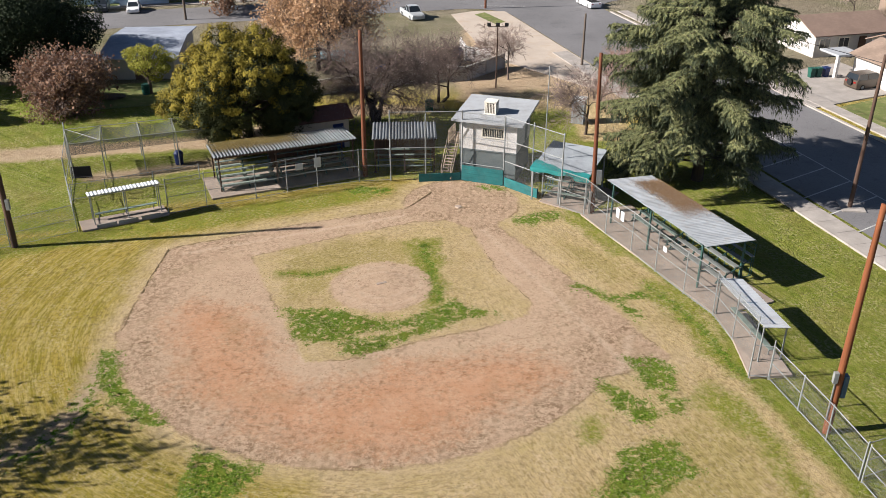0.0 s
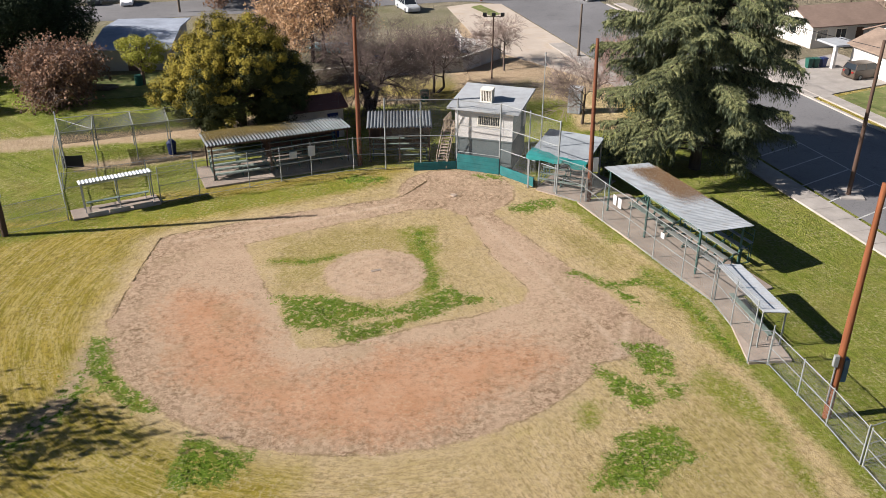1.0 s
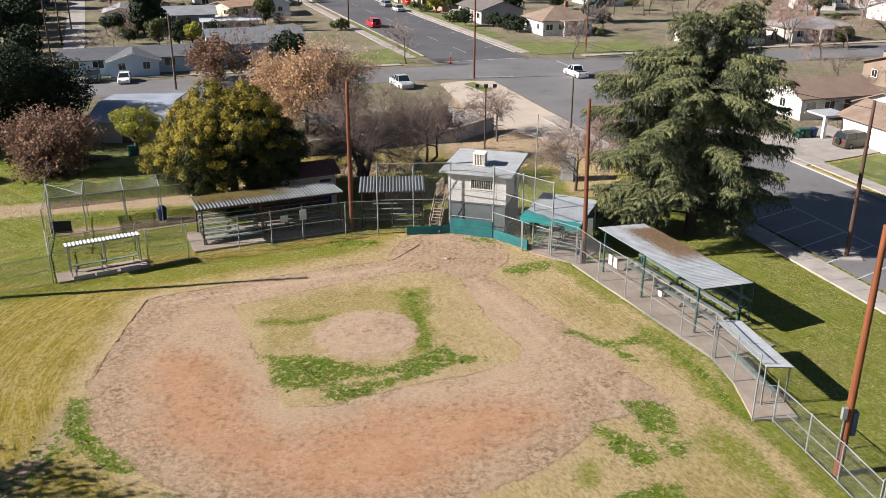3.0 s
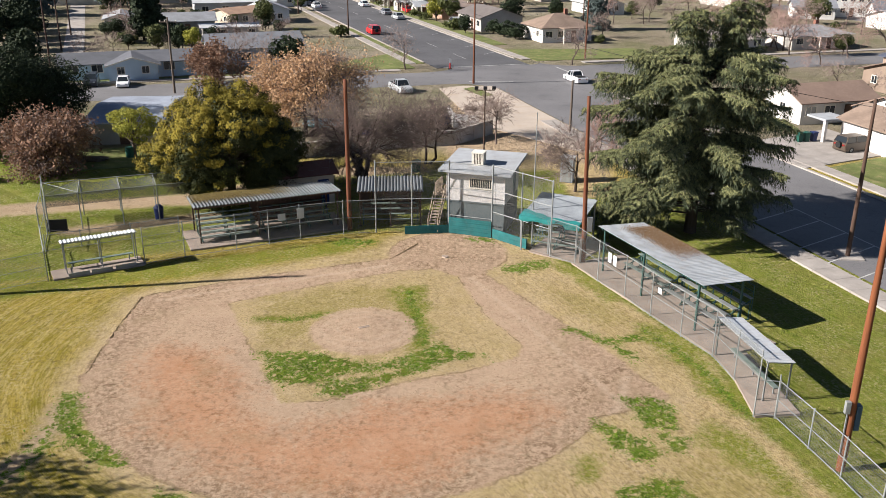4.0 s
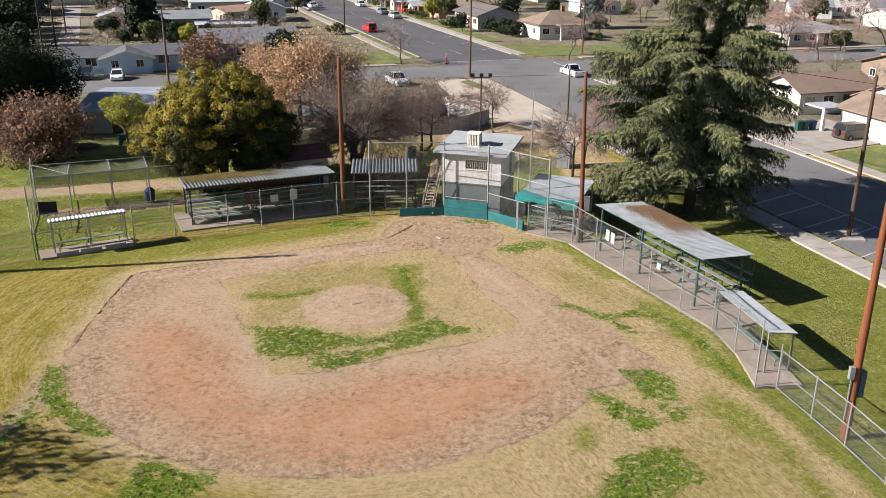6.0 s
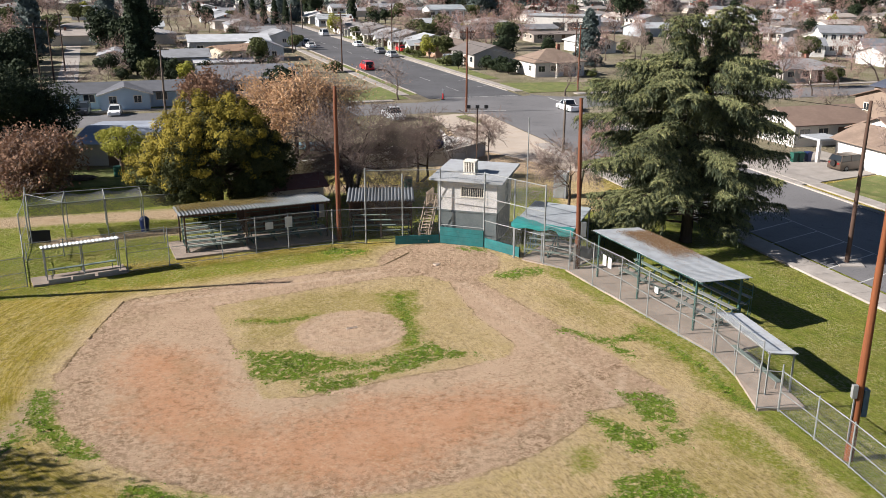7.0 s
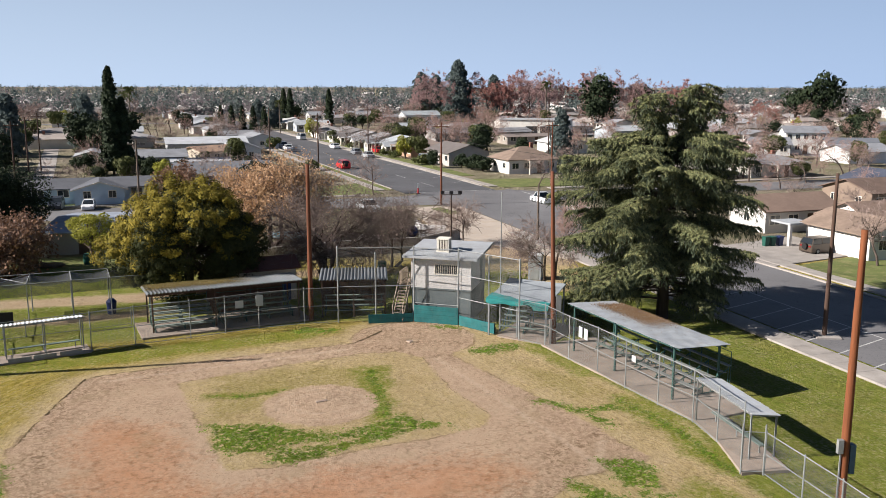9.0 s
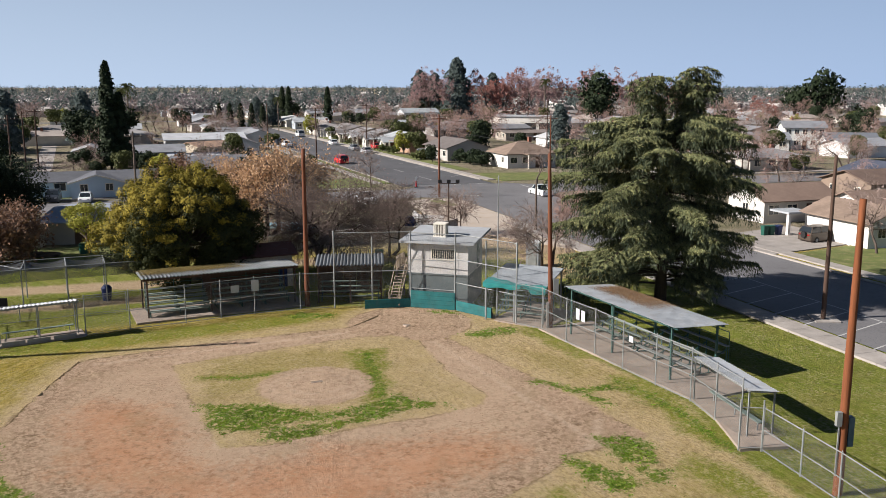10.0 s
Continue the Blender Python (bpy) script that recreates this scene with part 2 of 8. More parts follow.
def link_material(wire_share=0.09, tint=(0.18, 0.19, 0.19)):
    """Chain link: a lattice of wires with air between."""
    n = Nodes("chain_link_wire")
    uv = n.node("ShaderNodeUVMap")
    sep = n.node("ShaderNodeSeparateXYZ")
    n.t.links.new(uv.outputs[0], sep.inputs[0])
    lines = []
    for op in ("ADD", "SUBTRACT"):
        k = n.math("MULTIPLY", n.math(op, sep.outputs[0], sep.outputs[1]), 14.0)
        lines.append(n.math("LESS_THAN", n.math("FRACT", k), wire_share))
    wire = n.math("MAXIMUM", lines[0], lines[1])
    n.end(tint, 0.5, 0.5)
    clear = n.node("ShaderNodeBsdfTransparent")
    mx = n.node("ShaderNodeMixShader")
    n.put(mx.inputs[0], wire)
    n.t.links.new(clear.outputs[0], mx.inputs[1])
    n.t.links.new(n.bsdf.outputs[0], mx.inputs[2])
    n.t.links.new(mx.outputs[0], n.t.nodes["Material Output"].inputs["Surface"])
    return n.mat


M["link"] = link_material()


# ---- ground: one sheet to the horizon ----
HOME = np.array((1.38, 56.33))
TO_FIRST = np.array((0.388, -0.922))
TO_THIRD = np.array((-0.922, -0.388))
MOUND = (-3.34, 45.09)


def spread(lo, hi, step, far, grow=1.35):
    """Lines that are step apart from lo to hi and ever wider out to far on both sides."""
    mid = list(np.arange(lo, hi + step / 2, step))
    out, d, a, b = [], step, lo, hi
    low, high = [], []
    while b < far or a > -far:
        d *= grow
        a, b = a - d, b + d
        low.append(a)
        high.append(b)
    return np.array(low[::-1] + mid + high)


gx, gy = spread(-31, 31, 0.22, 3200), spread(24, 66, 0.22, 3200)
X, Y = np.meshgrid(gx, gy)


def disc(x, y, r):
    return r - np.hypot(X - x, Y - y)


def band(pts, r):
    """Distance inside a band of half width r along a line of points."""
    best = np.full(X.shape, -9.0)
    for (ax, ay), (bx, by) in zip(pts, pts[1:]):
        dx, dy = bx - ax, by - ay
        t = np.clip(((X - ax) * dx + (Y - ay) * dy) / (dx * dx + dy * dy), 0, 1)
        best = np.maximum(best, r - np.hypot(X - ax - t * dx, Y - ay - t * dy))
    return best


def union(*a):
    return np.maximum.reduce(a)


def both(*a):
    return np.minimum.reduce(a)


def patch(*pts):
    """Signed distance into a closed outline."""
    far = np.full(X.shape, 1e9)
    odd = np.zeros(X.shape, bool)
    for (ax, ay), (bx, by) in zip(pts, pts[1:] + pts[:1]):
        dx, dy = bx - ax, by - ay
        t = np.clip(((X - ax) * dx + (Y - ay) * dy) / (dx * dx + dy * dy), 0, 1)
        far = np.minimum(far, np.hypot(X - ax - t * dx, Y - ay - t * dy))
        if abs(dy) > 1e-9:
            odd ^= ((ay > Y) != (by > Y)) & (X < dx * (Y - ay) / dy + ax)
    return np.where(odd, far, -far)


U = (X - HOME[0]) * TO_FIRST[0] + (Y - HOME[1]) * TO_FIRST[1]
V = (X - HOME[0]) * TO_THIRD[0] + (Y - HOME[1]) * TO_THIRD[1]
arc = disc(-3.7, 43.0, 13.9)
skin = both(arc, U + 0.9, V + 1.2, X + 17.2)
skin = union(skin, patch((-17.2, 49.8), (-9.8, 53.3), (-6.6, 54.5), (-2.3, 56.1), (-1.5, 57.4), (-0.3, 59.5), (4.0, 59.6), (5.0, 57.0), (3.0, 50.0), (-6.0, 43.0), (-17.2, 40.0)), both(V + 1.3 + 0.11 * np.clip(U - 5, 0, 12), 1.7 - V, U, 21.5 - U), disc(1.6, 57.2, 4.1))
turf = patch((-11.7, 48.7), (-6.5, 51.6), (-1.6, 53.9), (0.6, 54.2), (2.1, 53.0), (3.6, 47.0), (5.4, 43.2), (5.0, 41.9), (2.5, 40.4), (-0.5, 39.4), (-4.8, 37.3), (-6.8, 37.2), (-10.4, 45.5))
turf_whole = turf
turf = both(turf, -disc(MOUND[0], MOUND[1], 3.0))
base_dirt = both(skin, -turf)


clay = patch((-14.8, 41.3), (-13.9, 43.2), (-11.3, 42.5), (-9.3, 39.9), (-8.0, 35.9), (-5.85, 34.6), (-3.8, 36.0), (-1.6, 37.2), (0.7, 37.5), (3.7, 37.9), (5.8, 37.3), (6.1, 36.1), (4.5, 34.4), (2.3, 32.9), (0.7, 31.6), (-0.7, 30.4), (-2.1, 29.9), (-4.3, 30.1), (-6.9, 30.9), (-9.8, 32.7), (-12.2, 34.8))
green = union(
    both(patch((-8.8, 42.6), (-7.8, 39.4), (-6.8, 38.7), (-5.3, 39.2), (-4.9, 37.6), (-3.9, 37.7), (-2.2, 38.7), (-1.4, 39.5), (0.3, 40.3), (1.3, 41.2), (2.4, 41.6), (3.8, 41.5), (3.3, 42.1), (2.1, 42.6), (0.8, 43.7), (-0.3, 42.6), (-1.1, 41.8), (-2.7, 41.3), (-3.9, 41.6), (-5.1, 42.3), (-6.3, 42.5)),
         0.15 - patch((-4.85, 39.75), (-2.6, 40.4), (-1.2, 40.6), (-1.4, 40.2), (-4.05, 39.25))) - 0.12,
    band([(-17.0, 37.8), (-15.9, 35.0), (-14.6, 33.6), (-13.1, 32.4)], 0.5),
    # scattered tufts on the bare strip beside it
    both(band([(-16.7, 36.6), (-16.6, 35.0), (-16.8, 32.8), (-17.4, 30.8), (-18.9, 29.4), (-22.0, 27.4)], 0.62), (np.sin(X * 7.3 + 2 * np.sin(Y * 3.1)) * np.sin(Y * 6.1 + 1.7 * np.sin(X * 2.9)) + 0.02) * 0.8),
    patch((-10.8, 30.6), (-9.2, 29.8), (-7.4, 29.2), (-7.9, 28.1), (-8.7, 27.2), (-11.0, 27.2), (-10.8, 28.5)),
    patch((9.5, 37.75), (11.0, 37.9), (12.1, 36.9), (11.6, 34.9), (10.35, 34.8)) - 0.05,
    patch((7.9, 35.8), (8.9, 34.9), (10.0, 34.2), (10.15, 32.6), (9.3, 32.5), (8.5, 33.6)) + 0.1,
    patch((10.8, 34.5), (12.0, 34.25), (11.5, 32.9), (10.75, 32.9)),
    patch((8.15, 30.3), (9.5, 30.9), (10.5, 30.9), (11.2, 29.2), (10.6, 28.7), (10.0, 28.5), (9.0, 27.3), (6.7, 27.3), (7.6, 28.9)) + 0.15,
    band([(8.2, 45.2), (9.8, 43.8), (12.2, 44.2)], 0.32),
    band([(10.2, 43.6), (11.1, 41.9)], 0.3),
    band([(12.3, 45.3), (13.6, 43.0), (14.4, 40.5), (14.9, 38.0), (15.3, 36.2)], 0.3) + 0.25 * np.sin(X * 6.1 + 2 * np.sin(Y * 2.1)) * np.sin(Y * 5.2) - 0.1,
    band([(-9.4, 46.4), (-7.6, 46.4), (-5.7, 47.3)], 0.13),
    band([(-0.9, 50.4), (-0.7, 48.2), (-0.2, 45.6), (0.0, 43.4)], 0.22),
    band([(5.8, 54.1), (7.7, 55.2)], 0.7),
    band([(-6.0, 59.4), (-4.0, 59.3)], 0.6),
    band([(3.2, 60.1), (4.6, 59.8)], 0.35),
)
# thinner, olive growth: along the fences, beside the mound and in the infield
thin = union(
    patch((-1.9, 50.9), (-0.1, 51.2), (0.05, 48.4), (-0.3, 46.8), (0.45, 45.5), (-0.3, 41.7), (-0.9, 45.2), (-1.4, 47.5)) + 0.25,
    band([(-9.6, 46.6), (-7.4, 46.5), (-5.6, 47.4)], 0.25),
    patch((12.6, 45.6), (13.8, 45.0), (14.7, 43.0), (14.7, 39.5), (15.6, 37.4), (14.9, 36.2), (14.0, 38.3), (13.8, 40.5), (13.2, 42.5), (12.2, 43.6)) + 0.3,
    patch((13.0, 36.4), (14.2, 34.9), (15.2, 33.6), (16.1, 28.2), (15.6, 26.0), (14.6, 27.4), (14.3, 30.7), (12.2, 33.6)) - 0.2,
    band([(9.0, 55.0), (11.6, 49.5)], 0.5),
    band([(-30, 48.5), (-24, 51.2), (-12.5, 55.6), (-6, 58.6)], 1.3),
    patch((6.0, 33.1), (8.0, 34.0), (7.9, 30.7), (6.1, 30.3)) - 0.5,
)
moss = union(patch((-9.9, 49.5), (-5.7, 51.1), (-1.7, 51.2), (-1.6, 47.7), (-6.0, 46.2), (-9.4, 46.2)), patch((-9.4, 46.2), (-6.0, 46.9), (-5.8, 44.2), (-8.9, 43.2)) - 0.2,
             patch((5.3, 26.0), (12.3, 32.7), (14.1, 33.6), (14.6, 26.0)), patch((7.5, 52.0), (11.5, 49.0), (13.0, 45.0), (9.0, 46.5)) - 0.3, patch((-14.0, 31.0), (-9, 28), (-9, 22), (-18, 22)))
# fully dry, tan turf on the first-base side and round the skin
dry = union(both(X - 3.5, 17.2 - X, Y - 20), 1.5 + skin * 1.0, both(X + 6, 31.5 - Y), band([(-12, 53.0), (0, 59)], 1.3))
# watered lawn past the fences
lawn = union(both(X - 15.2 - (35.9 - Y) * 0.24 * (Y < 35.9) + np.clip(Y - 42, 0, 99) * 0.45, 70 - Y), both(Y - 61.5 - np.clip(X, -99, -4) * 0.33 - 1.5, 78 - Y, 12 - X), patch((-80, 50), (-31, 51), (-24.5, 52.5), (-20, 56.5), (-12, 60.5), (-14, 66), (-20, 86), (-80, 86)))
bare = union(band([(-60, 60), (-33, 66.3), (-19.5, 69.3), (-8, 77), (2, 80), (9, 86), (16, 82)], 1.5), band([(-26, 61.5), (-16.5, 65)], 0.9),
             band([(-16.9, 37.0), (-16.8, 35.2), (-17.0, 33.0), (-17.7, 31.0), (-19.2, 29.6), (-22.5, 27.6)], 0.62), both(20 - 0.55 * (Y - 84) - X, X - 2 - (Y - 92) * 0.05, Y - 84, 122 - Y), band([(-40, 70), (-60, 75)], 2.5))
chalk = union(both(0.16 - np.abs(V + 0.1), U - 4, 24 - U), both(0.16 - np.abs(U + 0.1), V - 4, 19 - V), 0.2 - np.abs(disc(-3.7, 43.0, 14.4)) - 9 * (Y > 40) - 9 * (X < 1), 0.06 - np.abs(disc(MOUND[0], MOUND[1], 2.3)), 0.05 - np.abs(disc(MOUND[0], MOUND[1], 1.5)), band([(-11.6, 49.5), (-8.8, 42.6), (-6.8, 37.2)], 0.14))
height = 0.02 * np.clip(arc, -1, 1) + 0.16 * np.exp(-(((X - MOUND[0]) ** 2 + (Y - MOUND[1]) ** 2) / 3.2))
lumps = np.random.default_rng(3).normal(0, 1, X.shape)
inner = (np.abs(X) < 31) & (Y > 24) & (Y < 66)
height = np.where(inner, height + lumps * np.where(base_dirt > 0, np.where(clay > 0.3, 0.012, np.where(arc < 3.5, 0.024, 0.018)), np.where(green > 0, 0.03, 0.012)), 0)
nx, ny = len(gx), len(gy)
me = bpy.data.meshes.new("ground")
idx = np.arange(nx * ny).reshape(ny, nx)
quads = np.stack([idx[:-1, :-1], idx[:-1, 1:], idx[1:, 1:], idx[1:, :-1]], -1).reshape(-1, 4)
me.from_pydata(np.stack([X, Y, height], -1).reshape(-1, 3).tolist(), [], quads.tolist())
for name, field in (("dirt", base_dirt), ("clay", clay), ("green", green), ("thin", thin), ("moss", moss), ("dry", dry), ("lawn", lawn), ("bare", bare), ("town", (Y - 84) / 4), ("chalk", chalk), ("ring", arc), ("rim", both(skin, -turf_whole)), ("sweep", 14 * np.arctan2(X + 3.7, 43.0 - Y))):
    me.attributes.new(name, "FLOAT", "POINT").data.foreach_set("value", np.clip(field, *{"ring": (-16, 14), "sweep": (-60, 60)}.get(name, (-2, 2))).astype(np.float32).ravel())
me.polygons.foreach_set("use_smooth", [True] * len(me.polygons))


def ground_material():
    n = Nodes("playing_field")

    def mask(name, amp, scale, soft, shift=0.0):
        """An uneven edge: the distance, pushed about by noise at two scales."""
        push = n.math("ADD", n.noise(scale, 4, 0.6, lo=0.25, hi=0.75), n.noise(scale * 5, 4, 0.7, lo=0.2, hi=0.8))
        v = n.math("ADD", n.attr(name), n.math("MULTIPLY", n.math("SUBTRACT", push, 1.0), amp))
        return n.span(v, shift - soft, shift + soft)

    fine = n.noise(9.0, 5, 0.75, lo=0.36, hi=0.64)
    grain = n.noise(22.0, 4, 0.8, lo=0.36, hi=0.64)
    big = n.noise(0.16, 4, 0.6)
    mid = n.noise(0.9, 6, 0.7)
    right_side = n.span(n.axis(0), 0.0, 4.0)

    def stroke(across, along, lo, hi, detail=5):
        """Mower and rake strokes: round the infield on one side, along the first-base path on the other."""
        bow = n.node("ShaderNodeCombineXYZ")
        n.put(bow.inputs[0], n.math("MULTIPLY", n.attr("ring"), across))
        n.put(bow.inputs[1], n.math("MULTIPLY", n.attr("sweep"), along))
        a = n.noise(1.0, detail, 0.72, bow.outputs[0], lo=lo, hi=hi)
        b = n.noise(1.0, detail, 0.72, n.turned(-113, along, across), lo=lo, hi=hi)
        return n.math("ADD", n.math("MULTIPLY", a, n.math("SUBTRACT", 1.0, right_side)), n.math("MULTIPLY", b, right_side))

    wide, narrow = stroke(1.3, 0.2, 0.42, 0.6), stroke(5.0, 0.5, 0.45, 0.58)
    tufts = stroke(7.0, 3.0, 0.47, 0.6)
    olive = n.mix(mid, (0.33, 0.265, 0.025), (0.50, 0.385, 0.075))
    olive = n.mix(n.math("MULTIPLY", big, 0.45), olive, (0.47, 0.34, 0.12))
    olive = n.mix(n.math("MULTIPLY", wide, 0.8), olive, (0.24, 0.215, 0.015))
    olive = n.mix(n.math("MULTIPLY", narrow, 0.6), olive, (0.62, 0.49, 0.20))
    olive = n.mix(n.math("MULTIPLY", tufts, 0.55), olive, (0.15, 0.125, 0.015))
    tan = n.mix(mid, (0.57, 0.43, 0.22), (0.75, 0.59, 0.335))
    tan = n.mix(n.math("MULTIPLY", narrow, 0.45), tan, (0.68, 0.545, 0.36))
    tan = n.mix(n.math("MULTIPLY", wide, 0.42), tan, (0.44, 0.34, 0.14))
    tan = n.mix(n.math("MULTIPLY", tufts, 0.65), tan, (0.28, 0.195, 0.09))
    tan = n.mix(n.math("MULTIPLY", n.noise(0.45, 6, 0.7, lo=0.54, hi=0.66), 0.35), tan, (0.34, 0.27, 0.08))
    col = n.mix(n.span(n.attr("dry"), -1.2, 1.4), olive, n.mix(mask("dry", 1.6, 0.25, 0.9), olive, tan))
    mossy = n.mix(narrow, (0.30, 0.265, 0.045), (0.50, 0.40, 0.15))
    mossy = n.mix(n.math("MULTIPLY", tufts, 0.6), mossy, (0.15, 0.155, 0.018))
    col = n.mix(n.math("MULTIPLY", mask("moss", 2.4, 0.6, 0.6), 0.5), col, mossy)
    yards = n.mix(n.noise(0.09, 5, 0.6), (0.15, 0.155, 0.075), (0.31, 0.27, 0.215))
    yards = n.mix(n.math("MULTIPLY", n.noise(0.05, 4, lo=0.45, hi=0.6), 0.7), yards, (0.256, 0.213, 0.163))
    col = n.mix(n.span(n.attr("town"), -1.0, 1.0), col, yards)
    lawn = n.mix(mid, (0.13, 0.19, 0.015), (0.255, 0.295, 0.042))
    lawn = n.mix(n.math("MULTIPLY", n.noise(0.3, 5, lo=0.52, hi=0.68), 0.5), lawn, (0.291, 0.234, 0.078))
    lawn = n.mix(n.math("MULTIPLY", narrow, 0.5), lawn, (0.36, 0.33, 0.10))
    lawn = n.mix(n.math("MULTIPLY", n.noise(1.4, 5, 0.7, lo=0.5, hi=0.66), 0.45), lawn, (0.38, 0.36, 0.13))
    lawn = n.mix(n.math("MULTIPLY", tufts, 0.4), lawn, (0.09, 0.115, 0.012))
    col = n.mix(mask("lawn", 0.6, 0.5, 0.3), col, lawn)
    col = n.mix(n.math("MULTIPLY", n.math("MULTIPLY", mask("thin", 0.9, 0.8, 0.35), n.noise(2.4, 6, 0.78, lo=0.30, hi=0.52)), 0.95), col, n.mix(fine, (0.14, 0.19, 0.016), (0.31, 0.32, 0.045)))
    col = n.mix(mask("bare", 0.7, 0.4, 0.4), col, n.mix(mid, (0.454, 0.334, 0.213), (0.554, 0.426, 0.298)))
    # the skin: trodden beige earth, rough and clodded towards the rim, smooth red clay in the middle
    earth = n.mix(mid, (0.53, 0.37, 0.26), (0.70, 0.52, 0.375))
    drag = n.math("MULTIPLY", n.math("ADD", n.math("SINE", n.math("ADD", n.math("MULTIPLY", n.attr("ring"), 11.0), n.math("MULTIPLY", n.noise(0.5, 3, lo=0, hi=1), 6.0))), 1.0), 0.14)
    earth = n.mix(drag, earth, (0.625, 0.461, 0.327))
    rough_rim = n.span(n.attr("ring"), 4.5, 0.5, 0.55, 1.0)
    clump = n.math("MULTIPLY", n.noise(4.6, 6, 0.75, lo=0.5, hi=0.6), n.noise(0.5, 3, 0.6, lo=0.35, hi=0.6))
    earth = n.mix(n.math("MULTIPLY", n.math("MULTIPLY", clump, rough_rim), 0.9), earth, (0.28, 0.175, 0.105))
    earth = n.mix(n.math("MULTIPLY", n.noise(5.2, 5, 0.7, lo=0.54, hi=0.62), 0.4), earth, (0.70, 0.54, 0.40))
    rim = n.math("MULTIPLY", n.span(n.attr("ring"), 3.0, 1.6), n.noise(0.45, 3, 0.6, lo=0.3, hi=0.6))
    earth = n.mix(n.math("MULTIPLY", n.math("MULTIPLY", rim, n.noise(3.2, 6, 0.75, lo=0.47, hi=0.56)), 0.85), earth, (0.27, 0.175, 0.11))
    red = n.mix(n.noise(0.6, 6, 0.7), (0.58, 0.305, 0.17), (0.67, 0.415, 0.275))
    red = n.mix(n.math("MULTIPLY", n.noise(3.6, 5, 0.75, lo=0.52, hi=0.66), 0.5), red, (0.35, 0.165, 0.08))
    red = n.mix(n.math("MULTIPLY", n.noise(2.2, 5, 0.7, lo=0.53, hi=0.68), 0.4), red, (0.66, 0.45, 0.32))
    soil = n.mix(mask("clay", 2.2, 0.5, 1.0, 0.1), earth, red)
    worn = n.math("MULTIPLY", mask("clay", 2.4, 0.8, 0.35, 0.1), n.math("SUBTRACT", 1.0, mask("clay", 2.4, 0.8, 0.6, 1.1)))
    soil = n.mix(n.math("MULTIPLY", n.math("MULTIPLY", worn, n.noise(2.8, 5, 0.7, lo=0.48, hi=0.58)), 0.7), soil, (0.36, 0.19, 0.105))
    soil = n.mix(n.math("MULTIPLY", n.noise(0.33, 4, 0.6, lo=0.56, hi=0.68), 0.35), soil, (0.40, 0.30, 0.18))
    soil = n.mix(n.math("MULTIPLY", mask("chalk", 0.3, 1.5, 0.14), 0.7), soil, (0.70, 0.54, 0.41))
    # a pale trodden band outside the skin; the rim lip's broken shadow, painted dark
    band_ = n.math("MULTIPLY", n.span(n.attr("rim"), -1.5, -0.3), n.noise(0.7, 5, 0.7, lo=0.38, hi=0.6))
    col = n.mix(n.math("MULTIPLY", band_, 0.65), col, (0.60, 0.46, 0.285))
    col = n.mix(mask("dirt", 0.4, 1.3, 0.12), col, soil)
    off = n.math("ABSOLUTE", n.math("ADD", n.attr("rim"), n.math("MULTIPLY", n.math("SUBTRACT", n.noise(1.3, 5, 0.7, lo=0.25, hi=0.75), 0.5), 0.35)))
    lip = n.math("MULTIPLY", n.span(off, 0.10, 0.02), n.noise(0.35, 3, 0.6, lo=0.42, hi=0.55))
    col = n.mix(n.math("MULTIPLY", lip, 0.6), col, (0.21, 0.14, 0.075))
    weeds = n.mix(fine, (0.055, 0.12, 0.006), (0.19, 0.29, 0.03))
    weeds = n.mix(n.math("MULTIPLY", n.noise(1.3, 5, 0.7, lo=0.5, hi=0.65), 0.6), weeds, (0.24, 0.25, 0.04))
    gap = n.math("MULTIPLY", mask("green", 0.75, 1.5, 0.14), n.span(n.noise(2.6, 5, 0.7, lo=0, hi=1), 0.40, 0.48))
    col = n.mix(gap, col, weeds)
    # clumps and bald spots of about a hand's and a stride's breadth
    col = n.mix(n.math("MULTIPLY", n.math("MULTIPLY", n.noise(3.1, 4, 0.62, lo=0.5, hi=0.62), n.noise(0.35, 3, 0.6, lo=0.38, hi=0.6)), 0.6), col, n.mix(0.55, col, (0.10, 0.07, 0.03)))
    col = n.mix(n.math("MULTIPLY", n.math("MULTIPLY", n.noise(5.5, 4, 0.6, lo=0.5, hi=0.62), n.noise(0.5, 3, 0.6, lo=0.4, hi=0.6)), 0.6), col, n.mix(0.5, col, (0.78, 0.64, 0.46)))
    col = n.mix(n.math("MULTIPLY", n.noise(0.9, 5, 0.65, lo=0.55, hi=0.68), 0.25), col, n.mix(0.5, col, (0.14, 0.10, 0.045)))
    col = n.mix(n.math("MULTIPLY", grain, 0.3), col, n.mix(0.6, col, (0.06, 0.042, 0.018)))
    n.bump(n.math("ADD", n.noise(4.0, 7, 0.8, lo=0, hi=1), n.noise(16.0, 5, 0.75, lo=0, hi=0.7)), 0.95, 0.17)
    return n.end(col, 0.95, 0.0, 0.1)


me.materials.append(ground_material())
ground = tagged(new("ground", me), "dry ball field turf with a worn reddish dirt infield", "ground", kind="structure")


